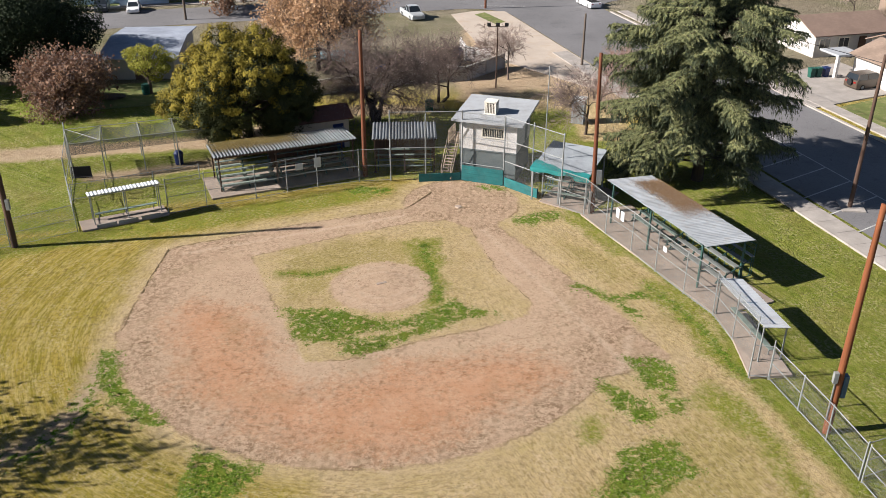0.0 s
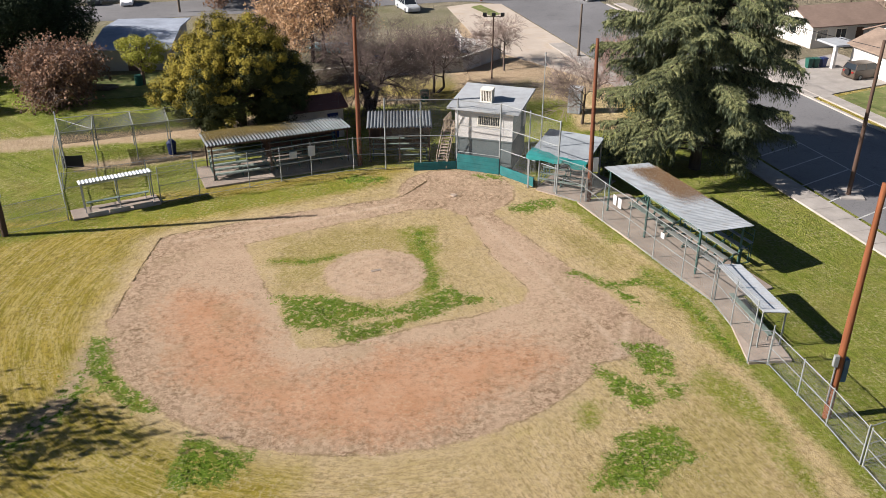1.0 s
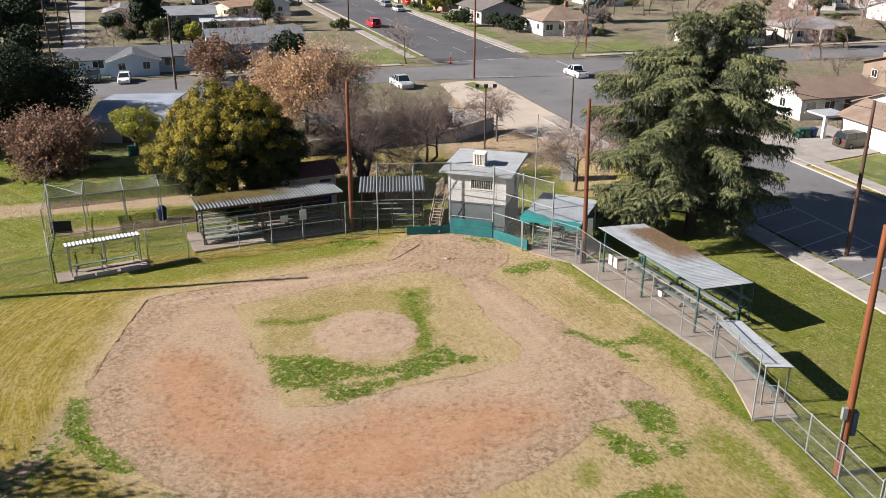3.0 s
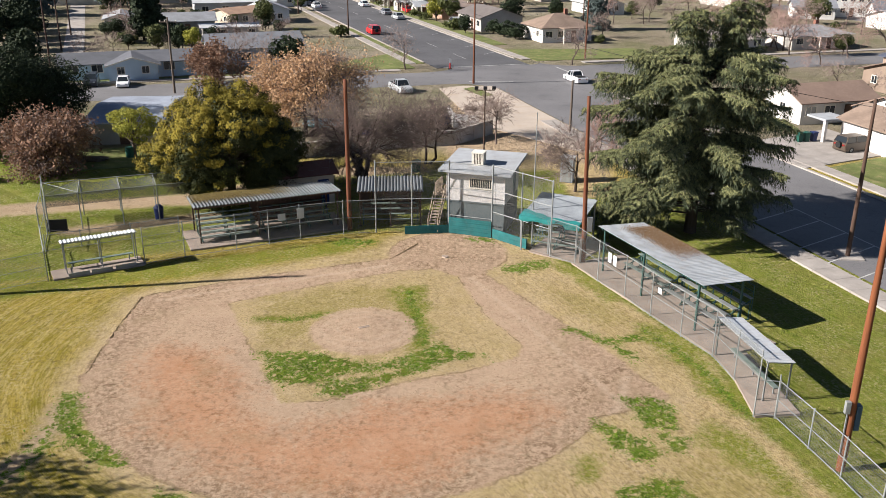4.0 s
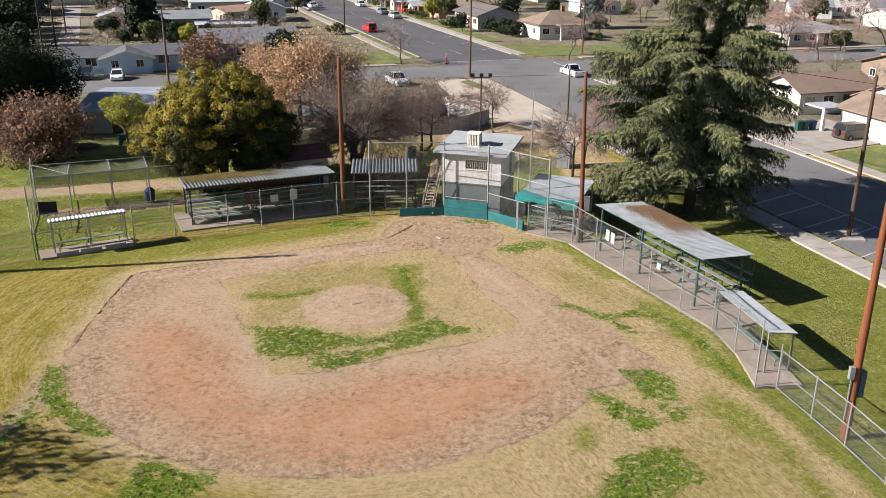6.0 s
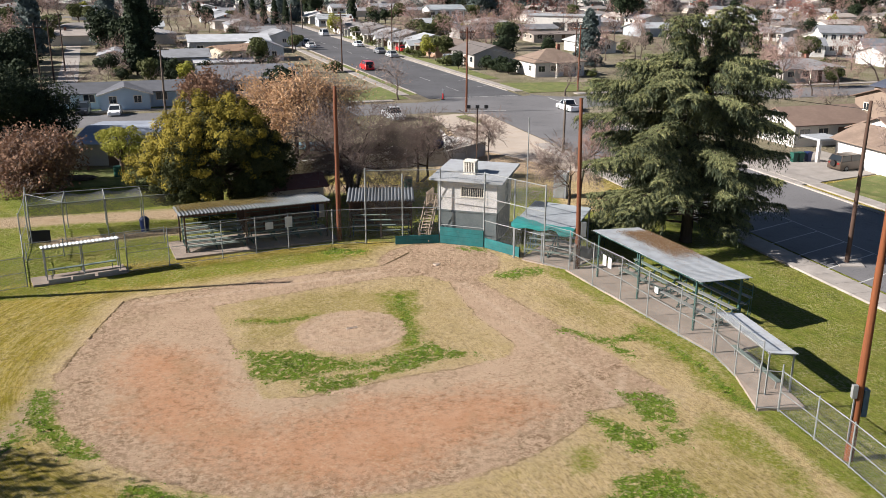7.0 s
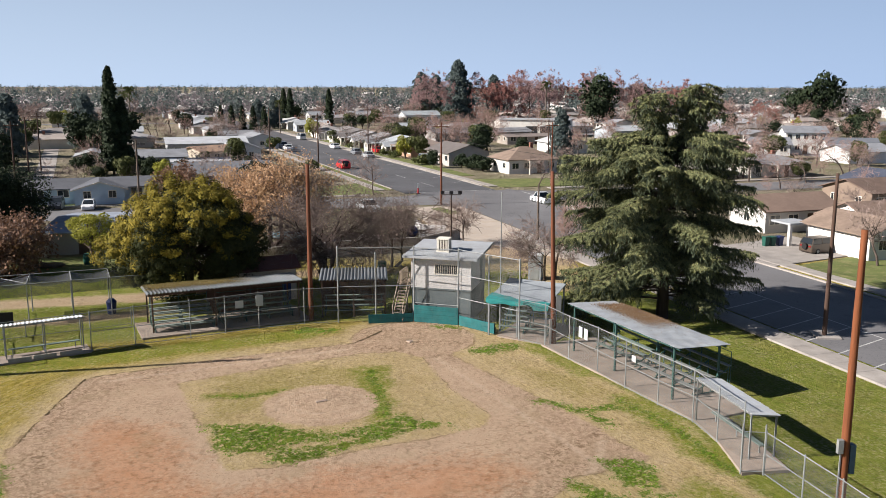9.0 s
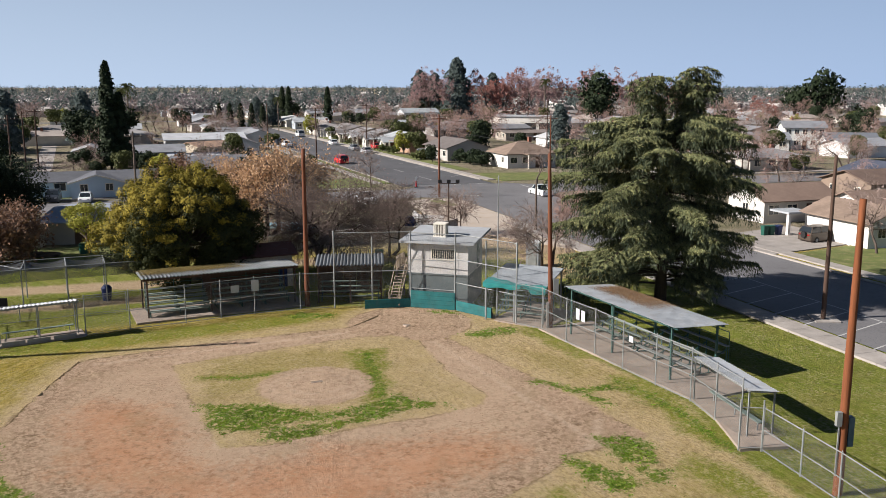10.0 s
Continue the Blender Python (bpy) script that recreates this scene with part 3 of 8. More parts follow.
def leafy_ground(name, rng, want, n, size, material, label, up=0.7, clump=0.0):
    """Small upright blades where want, a field over the grid, is above nought."""
    x, y = rng.uniform(-30, 30, n * 8), rng.uniform(26, 65, n * 8)
    i, j = np.searchsorted(gx, x), np.searchsorted(gy, y)
    k = np.flatnonzero(want[j, i] + rng.normal(0, clump, n * 8) > 0)[:n]
    c = np.stack([x[k], y[k], height[j[k], i[k]] + size * 0.45], 1)
    a = rng.uniform(0, 6.283, len(k))
    s = size * rng.uniform(0.5, 1.3, (len(k), 1))
    w = np.stack([np.cos(a), np.sin(a), np.zeros(len(k))], 1) * s
    h = np.stack([rng.normal(0, 0.35, len(k)), rng.normal(0, 0.35, len(k)), np.full(len(k), up)], 1) * s
    v = np.stack([c - w * 0.6 - h * 0.6, c + w * 0.6 - h * 0.6, c + w + h, c - w + h], 1).reshape(-1, 3)
    m_ = bpy.data.meshes.new(name)
    m_.vertices.add(len(v))
    m_.vertices.foreach_set("co", v.astype(np.float32).ravel())
    m_.loops.add(len(v))
    m_.loops.foreach_set("vertex_index", np.arange(len(v), dtype=np.int32))
    m_.polygons.add(len(k))
    m_.polygons.foreach_set("loop_start", np.arange(0, len(v), 4, dtype=np.int32))
    m_.update(calc_edges=True)
    m_.materials.append(material)
    return tagged(new(name, m_), label, "grass", kind="stuff")


RG = np.random.default_rng(21)
patchy = np.sin(X * 5.1 + 2 * np.sin(Y * 2.3)) * np.sin(Y * 4.3 + 2 * np.sin(X * 1.7)) * 0.35
leafy_ground("weed_tufts", RG, green + patchy * 2.2 - 0.3, 40000, 0.036, leafy("weed_blades", (0.085, 0.185, 0.008), (0.25, 0.36, 0.035), 0.7, (0.07, 0.15, 0.01), 0.3), "lush green weed tufts in the dry infield", clump=0.12)
leafy_ground("dry_tufts", RG, np.minimum(-skin, 1.0) + 0.1, 16000, 0.028, leafy("straw_blades", (0.25, 0.20, 0.045), (0.48, 0.37, 0.17), 0.9, (0.21, 0.18, 0.045), 0.3), "dry olive and straw grass tufts", 0.5)
leafy_ground("infield_tufts", RG, both(turf, skin) - 0.1, 6000, 0.03, leafy("sparse_blades", (0.22, 0.19, 0.045), (0.46, 0.35, 0.18), 0.9, (0.24, 0.20, 0.06), 0.3), "sparse straw tufts in the infield", 0.5)
# clods of dry soil on the skin, coarser along its rim
n = Nodes("dry_clods")
M["clods"] = n.end(n.mix(n.island(), (0.27, 0.18, 0.115), (0.43, 0.30, 0.205)), 0.95, 0, 0.0)


def clods(name, n_, want, small, large, label):
    """Low five-cornered lumps where want, a field over the grid, is true."""
    x, y = RG.uniform(-19, 11, n_ * 12), RG.uniform(27, 61, n_ * 12)
    i, j = np.searchsorted(gx, x), np.searchsorted(gy, y)
    k = np.flatnonzero(want[j, i])[:n_]
    c = np.stack([x[k], y[k], height[j[k], i[k]] + 0.008], 1)
    r = RG.uniform(small, large, len(k)) * RG.uniform(0.6, 1.2, len(k))
    v = c[:, None] + np.array([(1, 0.2, 0), (-0.2, 1, 0), (-1, -0.2, 0), (0.2, -1, 0), (0.1, 0.1, 0.42)])[None] * r[:, None, None] * RG.uniform(0.7, 1.3, (len(k), 5, 1))
    f = (np.arange(len(k))[:, None, None] * 5 + np.array([(0, 1, 4), (1, 2, 4), (2, 3, 4), (3, 0, 4)])[None]).reshape(-1, 3)
    m_ = bpy.data.meshes.new(name)
    m_.from_pydata(v.reshape(-1, 3).tolist(), [], f.tolist())
    m_.materials.append(M["clods"])
    tagged(new(name, m_), label, "soil", kind="stuff")


clods("soil_clods", 5500, (base_dirt > 0) & (clay < -0.3), 0.012, 0.04, "small dry soil clods on the infield")
clods("rim_clods", 2600, (base_dirt > 0) & (arc < 1.5 + 0.6 * np.sin(X * 1.7)) & (Y < 41) & (X < 4), 0.015, 0.034, "coarse dry clods along the rim of the infield")


def turf_lip(pts, label):
    """A worn ridge of turf where the grass ends at the dirt."""
    g = Geo()
    ring = []
    for (ax, ay), (bx, by) in zip(pts, pts[1:]):
        n_ = max(2, int(math.hypot(bx - ax, by - ay) / 0.18))
        for i in range(n_):
            ring.append((ax + (bx - ax) * i / n_, ay + (by - ay) * i / n_))
    for i, (x, y) in enumerate(ring[:-1]):
        d = Vector((ring[i + 1][0] - x, ring[i + 1][1] - y, 0)).normalized()
        s = Vector((d.y, -d.x, 0))
        wob = 0.09 * noise.noise(Vector((x * 0.8, y * 0.8, 3))) + 0.05 * noise.noise(Vector((x * 4, y * 4, 7)))
        h = max(0.0, 0.024 + 0.02 * noise.noise(Vector((x * 1.3, y * 1.3, 1))))
        p = Vector((x, y, 0)) + s * wob
        for off, z in ((-0.10, -0.03), (-0.02, h), (0.01, h * 0.85), (0.025, -0.04)):
            g.v.append(tuple(p + s * off + Vector((0, 0, z))))
        if i:
            k = len(g.v) - 8
            for j in range(3):
                g.f.append((k + j, k + j + 4, k + j + 5, k + j + 1))
    return single("turf_edge", g, M["lip"], label, "turf edge", kind="structure")


M["lip"] = plain("worn_turf_edge", (0.30, 0.22, 0.12), 0.95, 0, 0.35, 2.0, 14, 0.4)
turf_lip([(-0.3, 59.5), (-1.5, 57.4), (-2.3, 56.1), (-6.6, 54.5), (-9.8, 53.3), (-17.1, 49.9)], "worn turf ridge beside the third-base path")
turf_lip([(-17.2, 49.7), (-17.25, 46.1), (-17.2, 42.5), (-17.1, 39.6)], "worn turf ridge at the outfield edge")
turf_lip([(2.1, 53.0), (3.6, 47.0), (5.4, 43.2)], "faint turf ridge along the first-base path")

# ---- streets: straight, in the frame of the town's grid ----
ALONG, RIGHT = Vector((-0.274, 0.962, 0)), Vector((0.962, 0.274, 0))
CROSS = Vector((13.3, 130.0, 0))


def town(a, b, z=0.0):
    """a metres to the right of the main street's middle, b metres past the crossing."""
    if b > 8:
        a -= 0.05 * (b - 8)
    p = CROSS + RIGHT * a + ALONG * b
    return (p.x, p.y, z)


def street(name, a0, a1, b0, b1, z, label, mat="asphalt"):
    g = Geo()
    g.face(town(a0, b0, z), town(a1, b0, z), town(a1, b1, z), town(a0, b1, z))
    return single(name, g, M[mat], label, "road", kind="structure")


street("road_1", -6.7, 6.7, -160, 8, 0.03, "grey worn asphalt street with cracks and faded lines")
street("road_13", -10.2, 4.9, 8, 900, 0.03, "dark grey asphalt street that leads off through the town", "asphalt_dark")
street("road_2", -400, -6.7, -5, 5, 0.026, "grey asphalt side street beside front lawns")
street("road_3", 6.7, 400, -5, 5, 0.026, "grey asphalt side street")
for k, b in enumerate((145, 270, 400, 560)):
    street("road_%d" % (k + 4), -400, 400, b - 4.5, b + 4.5, 0.022, "far asphalt street between house rows")
for k, a in enumerate((-110, 112, -210, 220)):
    street("road_%d" % (k + 8), a - 4.5, a + 4.5, -120, 900, 0.018, "far asphalt street between house rows")
# rounded corners at the crossing
g = Geo()
for sa, sb in ((-1, -1), (1, -1), (-1, 1), (1, 1)):
    ring = [town(sa * 6.7, sb * 5, 0.034)]
    for i in range(9):
        t = math.pi / 2 * i / 8
        ring.append(town(sa * (6.7 + 6 - 6 * math.sin(t)), sb * (5 + 6 - 6 * math.cos(t)), 0.034))
    g.face(*(ring if sa * sb > 0 else ring[::-1]))
single("road_12", g, M["asphalt"], "asphalt corner fillets at the street crossing", "road", kind="structure")

# ---- the ball park ----
def turn_of(a, b):
    return math.degrees(math.atan2(b[1] - a[1], b[0] - a[0]))


def frame_at(a, b, z=0.0):
    """A pose at a, with x towards b and y to the left of that way."""
    return pose(a[0], a[1], z, 0, 0, turn_of(a, b))


def chain_fence(points, h, label, mid=True, group="field fences", post_r=0.035, low=True):
    """Posts, rails and a link sheet for each bay along the points."""
    top = thing("chain_link_fence", pose(*points[0], 0), label, "fence", group)
    o = Vector((*points[0], 0))
    loc = [Vector((*p, 0)) - o for p in points]
    for p in loc:
        g = Geo()
        g.tube(p, p + Vector((0, 0, h + 0.05)), post_r, post_r, 8)
        g.tube(p + Vector((0, 0, h + 0.05)), p + Vector((0, 0, h + 0.11)), post_r * 1.15, post_r * 0.3, 8)
        part("post", g, M["galv"], top)
    for p, q in zip(loc, loc[1:]):
        for z in [h] + ([h * 0.5] if mid else []) + ([0.08] if low else []):
            g = Geo()
            g.tube(p + Vector((0, 0, z)), q + Vector((0, 0, z)), 0.024, None, 6)
            part("rail", g, M["galv"], top)
        g = Geo()
        n, d = 1, (q - p).length
        side = Vector((q.y - p.y, p.x - q.x, 0)).normalized() * 0.03
        ring = [p + side, q + side, q + side + Vector((0, 0, h)), p + side + Vector((0, 0, h))]
        g.face(*[(v.x, v.y, max(v.z, 0.03)) for v in ring])
        g.uv = {0: (0, 0), 1: (d, 0), 2: (d, h), 3: (0, h)}
        part("link_mesh", g, M["link"], top, "thin woven wire mesh")
    return top


def split(p, q, n):
    return [along(p, q, i / n) for i in range(n + 1)]


HIGH = [(8.56, 56.53), (10.05, 55.1), (11.07, 52.22), (12.27, 49.65), (13.23, 46.97), (14.3, 44.31), (15.36, 41.9), (15.71, 39.4), (16.1, 37.3)]
chain_fence(HIGH, 2.72, "tall galvanised chain-link fence along the first-base shelters")
chain_fence([(16.48, 35.79), (17.02, 33.31), (17.48, 31.1), (17.89, 28.54)], 1.95, "galvanised chain-link fence beside the lawn")
chain_fence([(17.95, 28.4), (18.35, 26.2), (18.8, 23.8), (19.3, 21.0), (19.8, 18.0)], 1.95, "galvanised chain-link fence past the tall corner post")
chain_fence([(17.95, 28.6), (20.2, 29.5), (22.6, 30.4), (25.0, 31.3)], 1.95, "chain-link fence that leads off across the lawn")
g0 = thing("chain_link_gate", pose(15.51, 35.95, 0, 0, 0, turn_of((15.51, 35.95), (16.48, 35.79))), "narrow galvanised chain-link gate frame by the bench slab", "gate")
for x in (0.0, 0.95):
    g = Geo()
    g.tube((x, 0, 0), (x, 0, 2.3), 0.035, None, 8)
    part("post", g, M["galv"], g0)
for z in (0.15, 1.95):
    g = Geo()
    g.tube((0, 0, z), (0.95, 0, z), 0.022, None, 6)
    part("rail", g, M["galv"], g0)
g = Geo()
g.face((0.04, 0.03, 0.15), (0.92, 0.03, 0.15), (0.92, 0.03, 1.95), (0.04, 0.03, 1.95))
g.uv = {0: (0, 0), 1: (0.9, 0), 2: (0.9, 1.8), 3: (0, 1.8)}
part("link_mesh", g, M["link"], g0)
chain_fence([(-48, 40.3), (-41, 43.7), (-35, 46.5), (-30.5, 48.6), (-27.3, 49.9), (-23.87, 52.2)], 1.95, "chain-link fence beside the outfield grass")
chain_fence([(-18.6, 55.0), (-16.27, 56.27), (-13.07, 57.7), (-11.0, 58.8), (-8.93, 59.86), (-5.95, 60.9), (-3.6, 61.22)], 2.55, "tall chain-link fence before the third-base stand", low=True)

# ---- backstop ----
TALL = [(-3.6, 61.22), (-1.0, 62.4), (1.72, 61.49), (4.8, 60.37), (6.93, 60.5), (8.56, 56.53)]
bs = thing("backstop", pose(-3.6, 61.22, 0), "tall galvanised chain-link backstop behind home plate", "backstop")
o = Vector((-3.6, 61.22, 0))
for (x, y), h in zip(TALL, (5.45, 4.8, 5.4, 5.4, 4.8, 5.4)):
    g = Geo()
    g.tube((x - o.x, y - o.y, 0), (x - o.x, y - o.y, h), 0.055, None, 10)
    g.tube((x - o.x, y - o.y, h), (x - o.x, y - o.y, h + 0.07), 0.062, 0.02, 10)
    part("post", g, M["galv"], bs)
SPANS = [((-3.6, 61.22), (1.72, 61.49), (5.35, 2.6)), ((1.72, 61.49), (4.8, 60.37), (5.3, 3.4, 1.35)), ((4.8, 60.37), (8.56, 56.53), (5.35, 3.6, 1.95))]
for p, q, levels in SPANS:
    P, Q = Vector((*p, 0)) - o, Vector((*q, 0)) - o
    for z in levels:
        g = Geo()
        g.tube(P + Vector((0, 0, z)), Q + Vector((0, 0, z)), 0.028, None, 8)
        part("rail", g, M["galv"], bs)
    g = Geo()
    d = (Q - P).length
    lift = Vector((0.02, 0.05, 0))
    g.face(P + lift + Vector((0, 0, 0.05)), Q + lift + Vector((0, 0, 0.05)), Q + lift + Vector((0, 0, 5.35)), P + lift + Vector((0, 0, 5.35)))
    g.uv = {0: (0, 0), 1: (d, 0), 2: (d, 5.3), 3: (0, 5.3)}
    part("link_mesh", g, M["link"], bs, "thin woven wire mesh")
for p, q, h, tag in (((-1.49, 60.97), (1.66, 61.36), 0.62, "short teal painted plank kickboard"), ((1.72, 61.36), (4.76, 60.25), 1.22, "tall teal painted plank kickboard"), ((4.86, 60.2), (7.08, 57.98), 0.72, "teal plank kickboard with worn edge")):
    t = thing("kickboard", frame_at(p, q), tag + " at the foot of the backstop", "kickboard", "teal kickboards")
    L = math.dist(p, q)
    rows = max(2, round(h / 0.3))
    for i in range(rows):
        g = Geo()
        g.box((L / 2, 0, h * (i + 0.5) / rows), (L, 0.05 + 0.004 * (i % 2), h / rows - 0.008))
        part("plank", g, M["teal"], t)
    for x in (0.06, L / 2, L - 0.06):
        g = Geo()
        g.box((x, 0.07, h / 2), (0.09, 0.09, h))
        part("post", g, M["green_paint"], t)


# ---- shelters, stands and benches ----
def corrugated(L, D, z0, z1, x0, x1, pitch=0.19, amp=0.022, wave=((0.0, 0), (0.3, 0), (0.45, 1), (0.75, 1), (0.9, 0)), t=0.012):
    """One ribbed sheet of a shed roof, from x0 to x1; ribs run down the slope."""
    g = Geo()
    n = max(2, round((x1 - x0) / pitch))
    prof = []
    for i in range(n):
        for f, z in wave:
            prof.append((x0 + (i + f) * (x1 - x0) / n, z * amp))
    prof.append((x1, 0))
    k = len(prof)
    for y, zz in ((0, z0), (D, z1)):
        for dz in (0, -t):
            g.v += [(x, y, zz + z + dz) for x, z in prof]
    for i in range(k - 1):
        g.f.append((i, i + 1, 2 * k + i + 1, 2 * k + i))
        g.f.append((k + i + 1, k + i, 3 * k + i, 3 * k + i + 1))
        g.f.append((i + 1, i, k + i, k + i + 1))
        g.f.append((2 * k + i, 2 * k + i + 1, 3 * k + i + 1, 3 * k + i))
    return g


def shelter(name, a, b, D, z0, z1, posts, label, category, steel="green_paint", inset=0.25, sheet=0.95, roof="metal_roof", pitch=0.19, fascia=0.14, amp=0.022, thick=0.1, group="roofed shelters"):
    """A shed roof of ribbed sheets on steel posts and beams; its open front runs from a to b."""
    t = thing(name, frame_at(a, b), label, category, group)
    L = math.dist(a, b)
    n = max(2, round(L / sheet))
    for i in range(n):
        g = corrugated(L, D, z0, z1, L * i / n - 0.02, L * (i + 1) / n + 0.02, pitch, amp, *((((0.0, 0), (0.12, 0.1), (0.42, 0.95), (0.52, 1), (0.62, 0.95), (0.9, 0.1)),) if amp > 0.05 else ()))
        ob = part("roof_sheet", g, M[roof], t)
        ob.location.z = 0.006 * (i % 2)
    slope = lambda y: z0 + (z1 - z0) * y / D
    for y in (inset, D - inset):
        g = Geo()
        z = slope(y) - fascia / 2 - 0.02
        g.bar((0.05, y, z), (L - 0.05, y, z), 0.08, fascia)
        part("beam", g, M[steel], t)
        for x in posts:
            g = Geo()
            g.box((x * L, y, (z - fascia / 2) / 2), (thick, thick, z - fascia / 2))
            g.box((x * L, y, 0.02), (thick * 2, thick * 2, 0.04))
            part("post", g, M[steel], t)
    for x in posts:
        g = Geo()
        g.bar((x * L, 0.02, slope(0.02) - 0.075), (x * L, D - 0.02, slope(D) - 0.075), 0.06, 0.1)
        part("rafter", g, M[steel], t)
    return t


def bleacher(m, L, rows, label, seat="bleacher", depth=0.62, rise=0.24, first=0.42, group="bleachers"):
    """Plank seats and foot boards on sloped steel frames; it faces -y."""
    t = thing("bleacher", m, label, "bleacher", group)
    for i in range(rows):
        y, z = 0.15 + depth * i, first + rise * i
        g = Geo()
        g.box((L / 2, y, z), (L, 0.24, 0.045))
        part("seat_plank", g, M[seat], t)
        if i:
            g = Geo()
            g.box((L / 2, y - 0.3, z - 0.34), (L, 0.22, 0.04))
            part("foot_plank", g, M[seat], t)
    n = max(2, round(L / 1.8))
    for k in range(n + 1):
        x = 0.1 + (L - 0.2) * k / n
        g = Geo()
        y1, z1 = 0.15 + depth * (rows - 1), first + rise * (rows - 1) - 0.06
        g.bar((x, 0.0, 0.04), (x, y1 + 0.15, 0.04), 0.05, 0.05)
        g.bar((x, 0.05, first - 0.3), (x, y1, z1 - 0.12), 0.05, 0.06)
        for i in range(0, rows):
            y, z = 0.15 + depth * i, first + rise * i
            g.bar((x, y, 0.04), (x, y, z - 0.02), 0.045, 0.045, (0, 1, 0))
        part("frame", g, M["green_paint"], t)
    if rows > 4:
        y1, z1 = 0.15 + depth * (rows - 1) + 0.16, first + rise * (rows - 1)
        for dz in (0.35, 0.75):
            g = Geo()
            g.tube((0.1, y1, z1 + dz), (L - 0.1, y1, z1 + dz), 0.025, None, 6)
            part("guard_rail", g, M["green_paint"], t)
        for x in (0.1, L / 2, L - 0.1):
            g = Geo()
            g.tube((x, y1, 0.05), (x, y1, z1 + 0.75), 0.025, None, 6)
            part("guard_post", g, M["green_paint"], t)
    return t


def bench(m, L, label, back=True):
    t = thing("player_bench", m, label, "bench", "player benches")
    g = Geo()
    g.box((L / 2, 0, 0.45), (L, 0.28, 0.045))
    part("seat", g, M["bleacher"], t)
    if back:
        g = Geo()
        g.box((L / 2, 0.2, 0.8), (L, 0.04, 0.2))
        part("backrest", g, M["bleacher"], t)
    for x in (0.25, L / 2, L - 0.25):
        g = Geo()
        g.bar((x, 0, 0), (x, 0, 0.43), 0.05, 0.05, (0, 1, 0))
        if back:
            g.bar((x, 0.12, 0.4), (x, 0.2, 0.9), 0.04, 0.04, (1, 0, 0))
        part("leg", g, M["galv"], t)
    return t


def slab(pts, h, label, name="concrete_slab", mat="slab"):
    g = Geo()
    g.prism(pts, -0.1, h)
    return single(name, g, M[mat], label, "concrete slab", "concrete slabs")


def quad_on(a, b, y0, y1, x0=0.0, x1=0.0):
    """The corners of a strip on the left of a-b, from y0 to y1 out, with ends moved by x0 and x1."""
    m = frame_at(a, b)
    L = math.dist(a, b)
    return [tuple((m @ Vector(p))[:2]) for p in ((x0, y0, 0), (L + x1, y0, 0), (L + x1, y1, 0), (x0, y1, 0))]


M["old_roof"] = plain("weathered_corrugated_sheet", (0.20, 0.22, 0.24), 0.45, 0.35, 0.3, 0.8, 9, 0.1, dirt=(0.16, 0.13, 0.10), each=0.3)
# first-base side: the long roof over bleachers
A, B = (11.24, 54.11), (15.22, 44.31)
shelter("spectator_shelter", A, B, 3.55, 3.08, 2.86, (0.05, 0.46, 0.95), "long grey corrugated metal roof on dark green posts over bleachers", "shelter", steel="green_paint", roof="dull_roof")
bleacher(frame_at(A, B) @ pose(0.7, 1.7, 0.1), 4.2, 4, "weathered green plank bleacher under the long metal roof", depth=0.55)
bleacher(frame_at(A, B) @ pose(5.3, 1.5, 0.1), 4.9, 5, "green steel bleacher with aluminium planks under the long roof", seat="bench", depth=0.58)
slab(quad_on((11.07, 52.22), (15.3, 42.3), 0.03, 4.1, -3.2, 0.6), 0.09, "pale concrete slab under the long bleacher shelter")
# the bench shelter beside it
A2, B2 = (15.40, 42.02), (16.29, 37.02)
shelter("dugout_shelter", A2, B2, 1.45, 2.3, 2.12, (0.03, 0.97), "small corrugated metal dugout roof on thin steel posts", "shelter", steel="galv", inset=0.1, fascia=0.08, thick=0.065)
bench(frame_at(A2, B2) @ pose(0.35, 0.95, 0.1), 4.3, "long green plank player bench under a small metal roof", back=False)
slab([(15.55, 35.85), (17.75, 36.05), (17.3, 42.2), (15.42, 42.25), (15.72, 39.4)], 0.11, "pale concrete slab under the small dugout roof")
# third-base side: the long covered stand
A3, B3 = (-15.97, 58.39), (-6.14, 62.59)
shelter("spectator_shelter", A3, B3, 3.4, 2.78, 2.62, (0.03, 0.42, 0.97), "long corrugated roof with fallen leaves over dark bleachers", "shelter", steel="pole_dark", pitch=0.24, amp=0.10, roof="old_roof")
bleacher(frame_at(A3, B3) @ pose(0.35, 0.2, 0.1), 4.1, 6, "weathered green plank bleacher on a concrete slab", depth=0.44, rise=0.2, seat="pale_plank")
bleacher(frame_at(A3, B3) @ pose(4.9, 0.5, 0.1), 5.2, 5, "dark green plank bleacher in deep shade", depth=0.5)
slab(quad_on(A3, B3, -0.75, 3.4, -0.55, 0.3), 0.1, "pale concrete slab under the third-base stand")
for i in range(6):
    g = Geo()
    g.box((4.9 + 0.93 * i, 3.2, 1.25), (0.91, 0.06, 2.3))
    single("back_panel", g, M["pole_dark"], "dark stained timber back panel of the stand", "panel", "stand back panels", m=frame_at(A3, B3) @ pose(0, 0, 0.1))
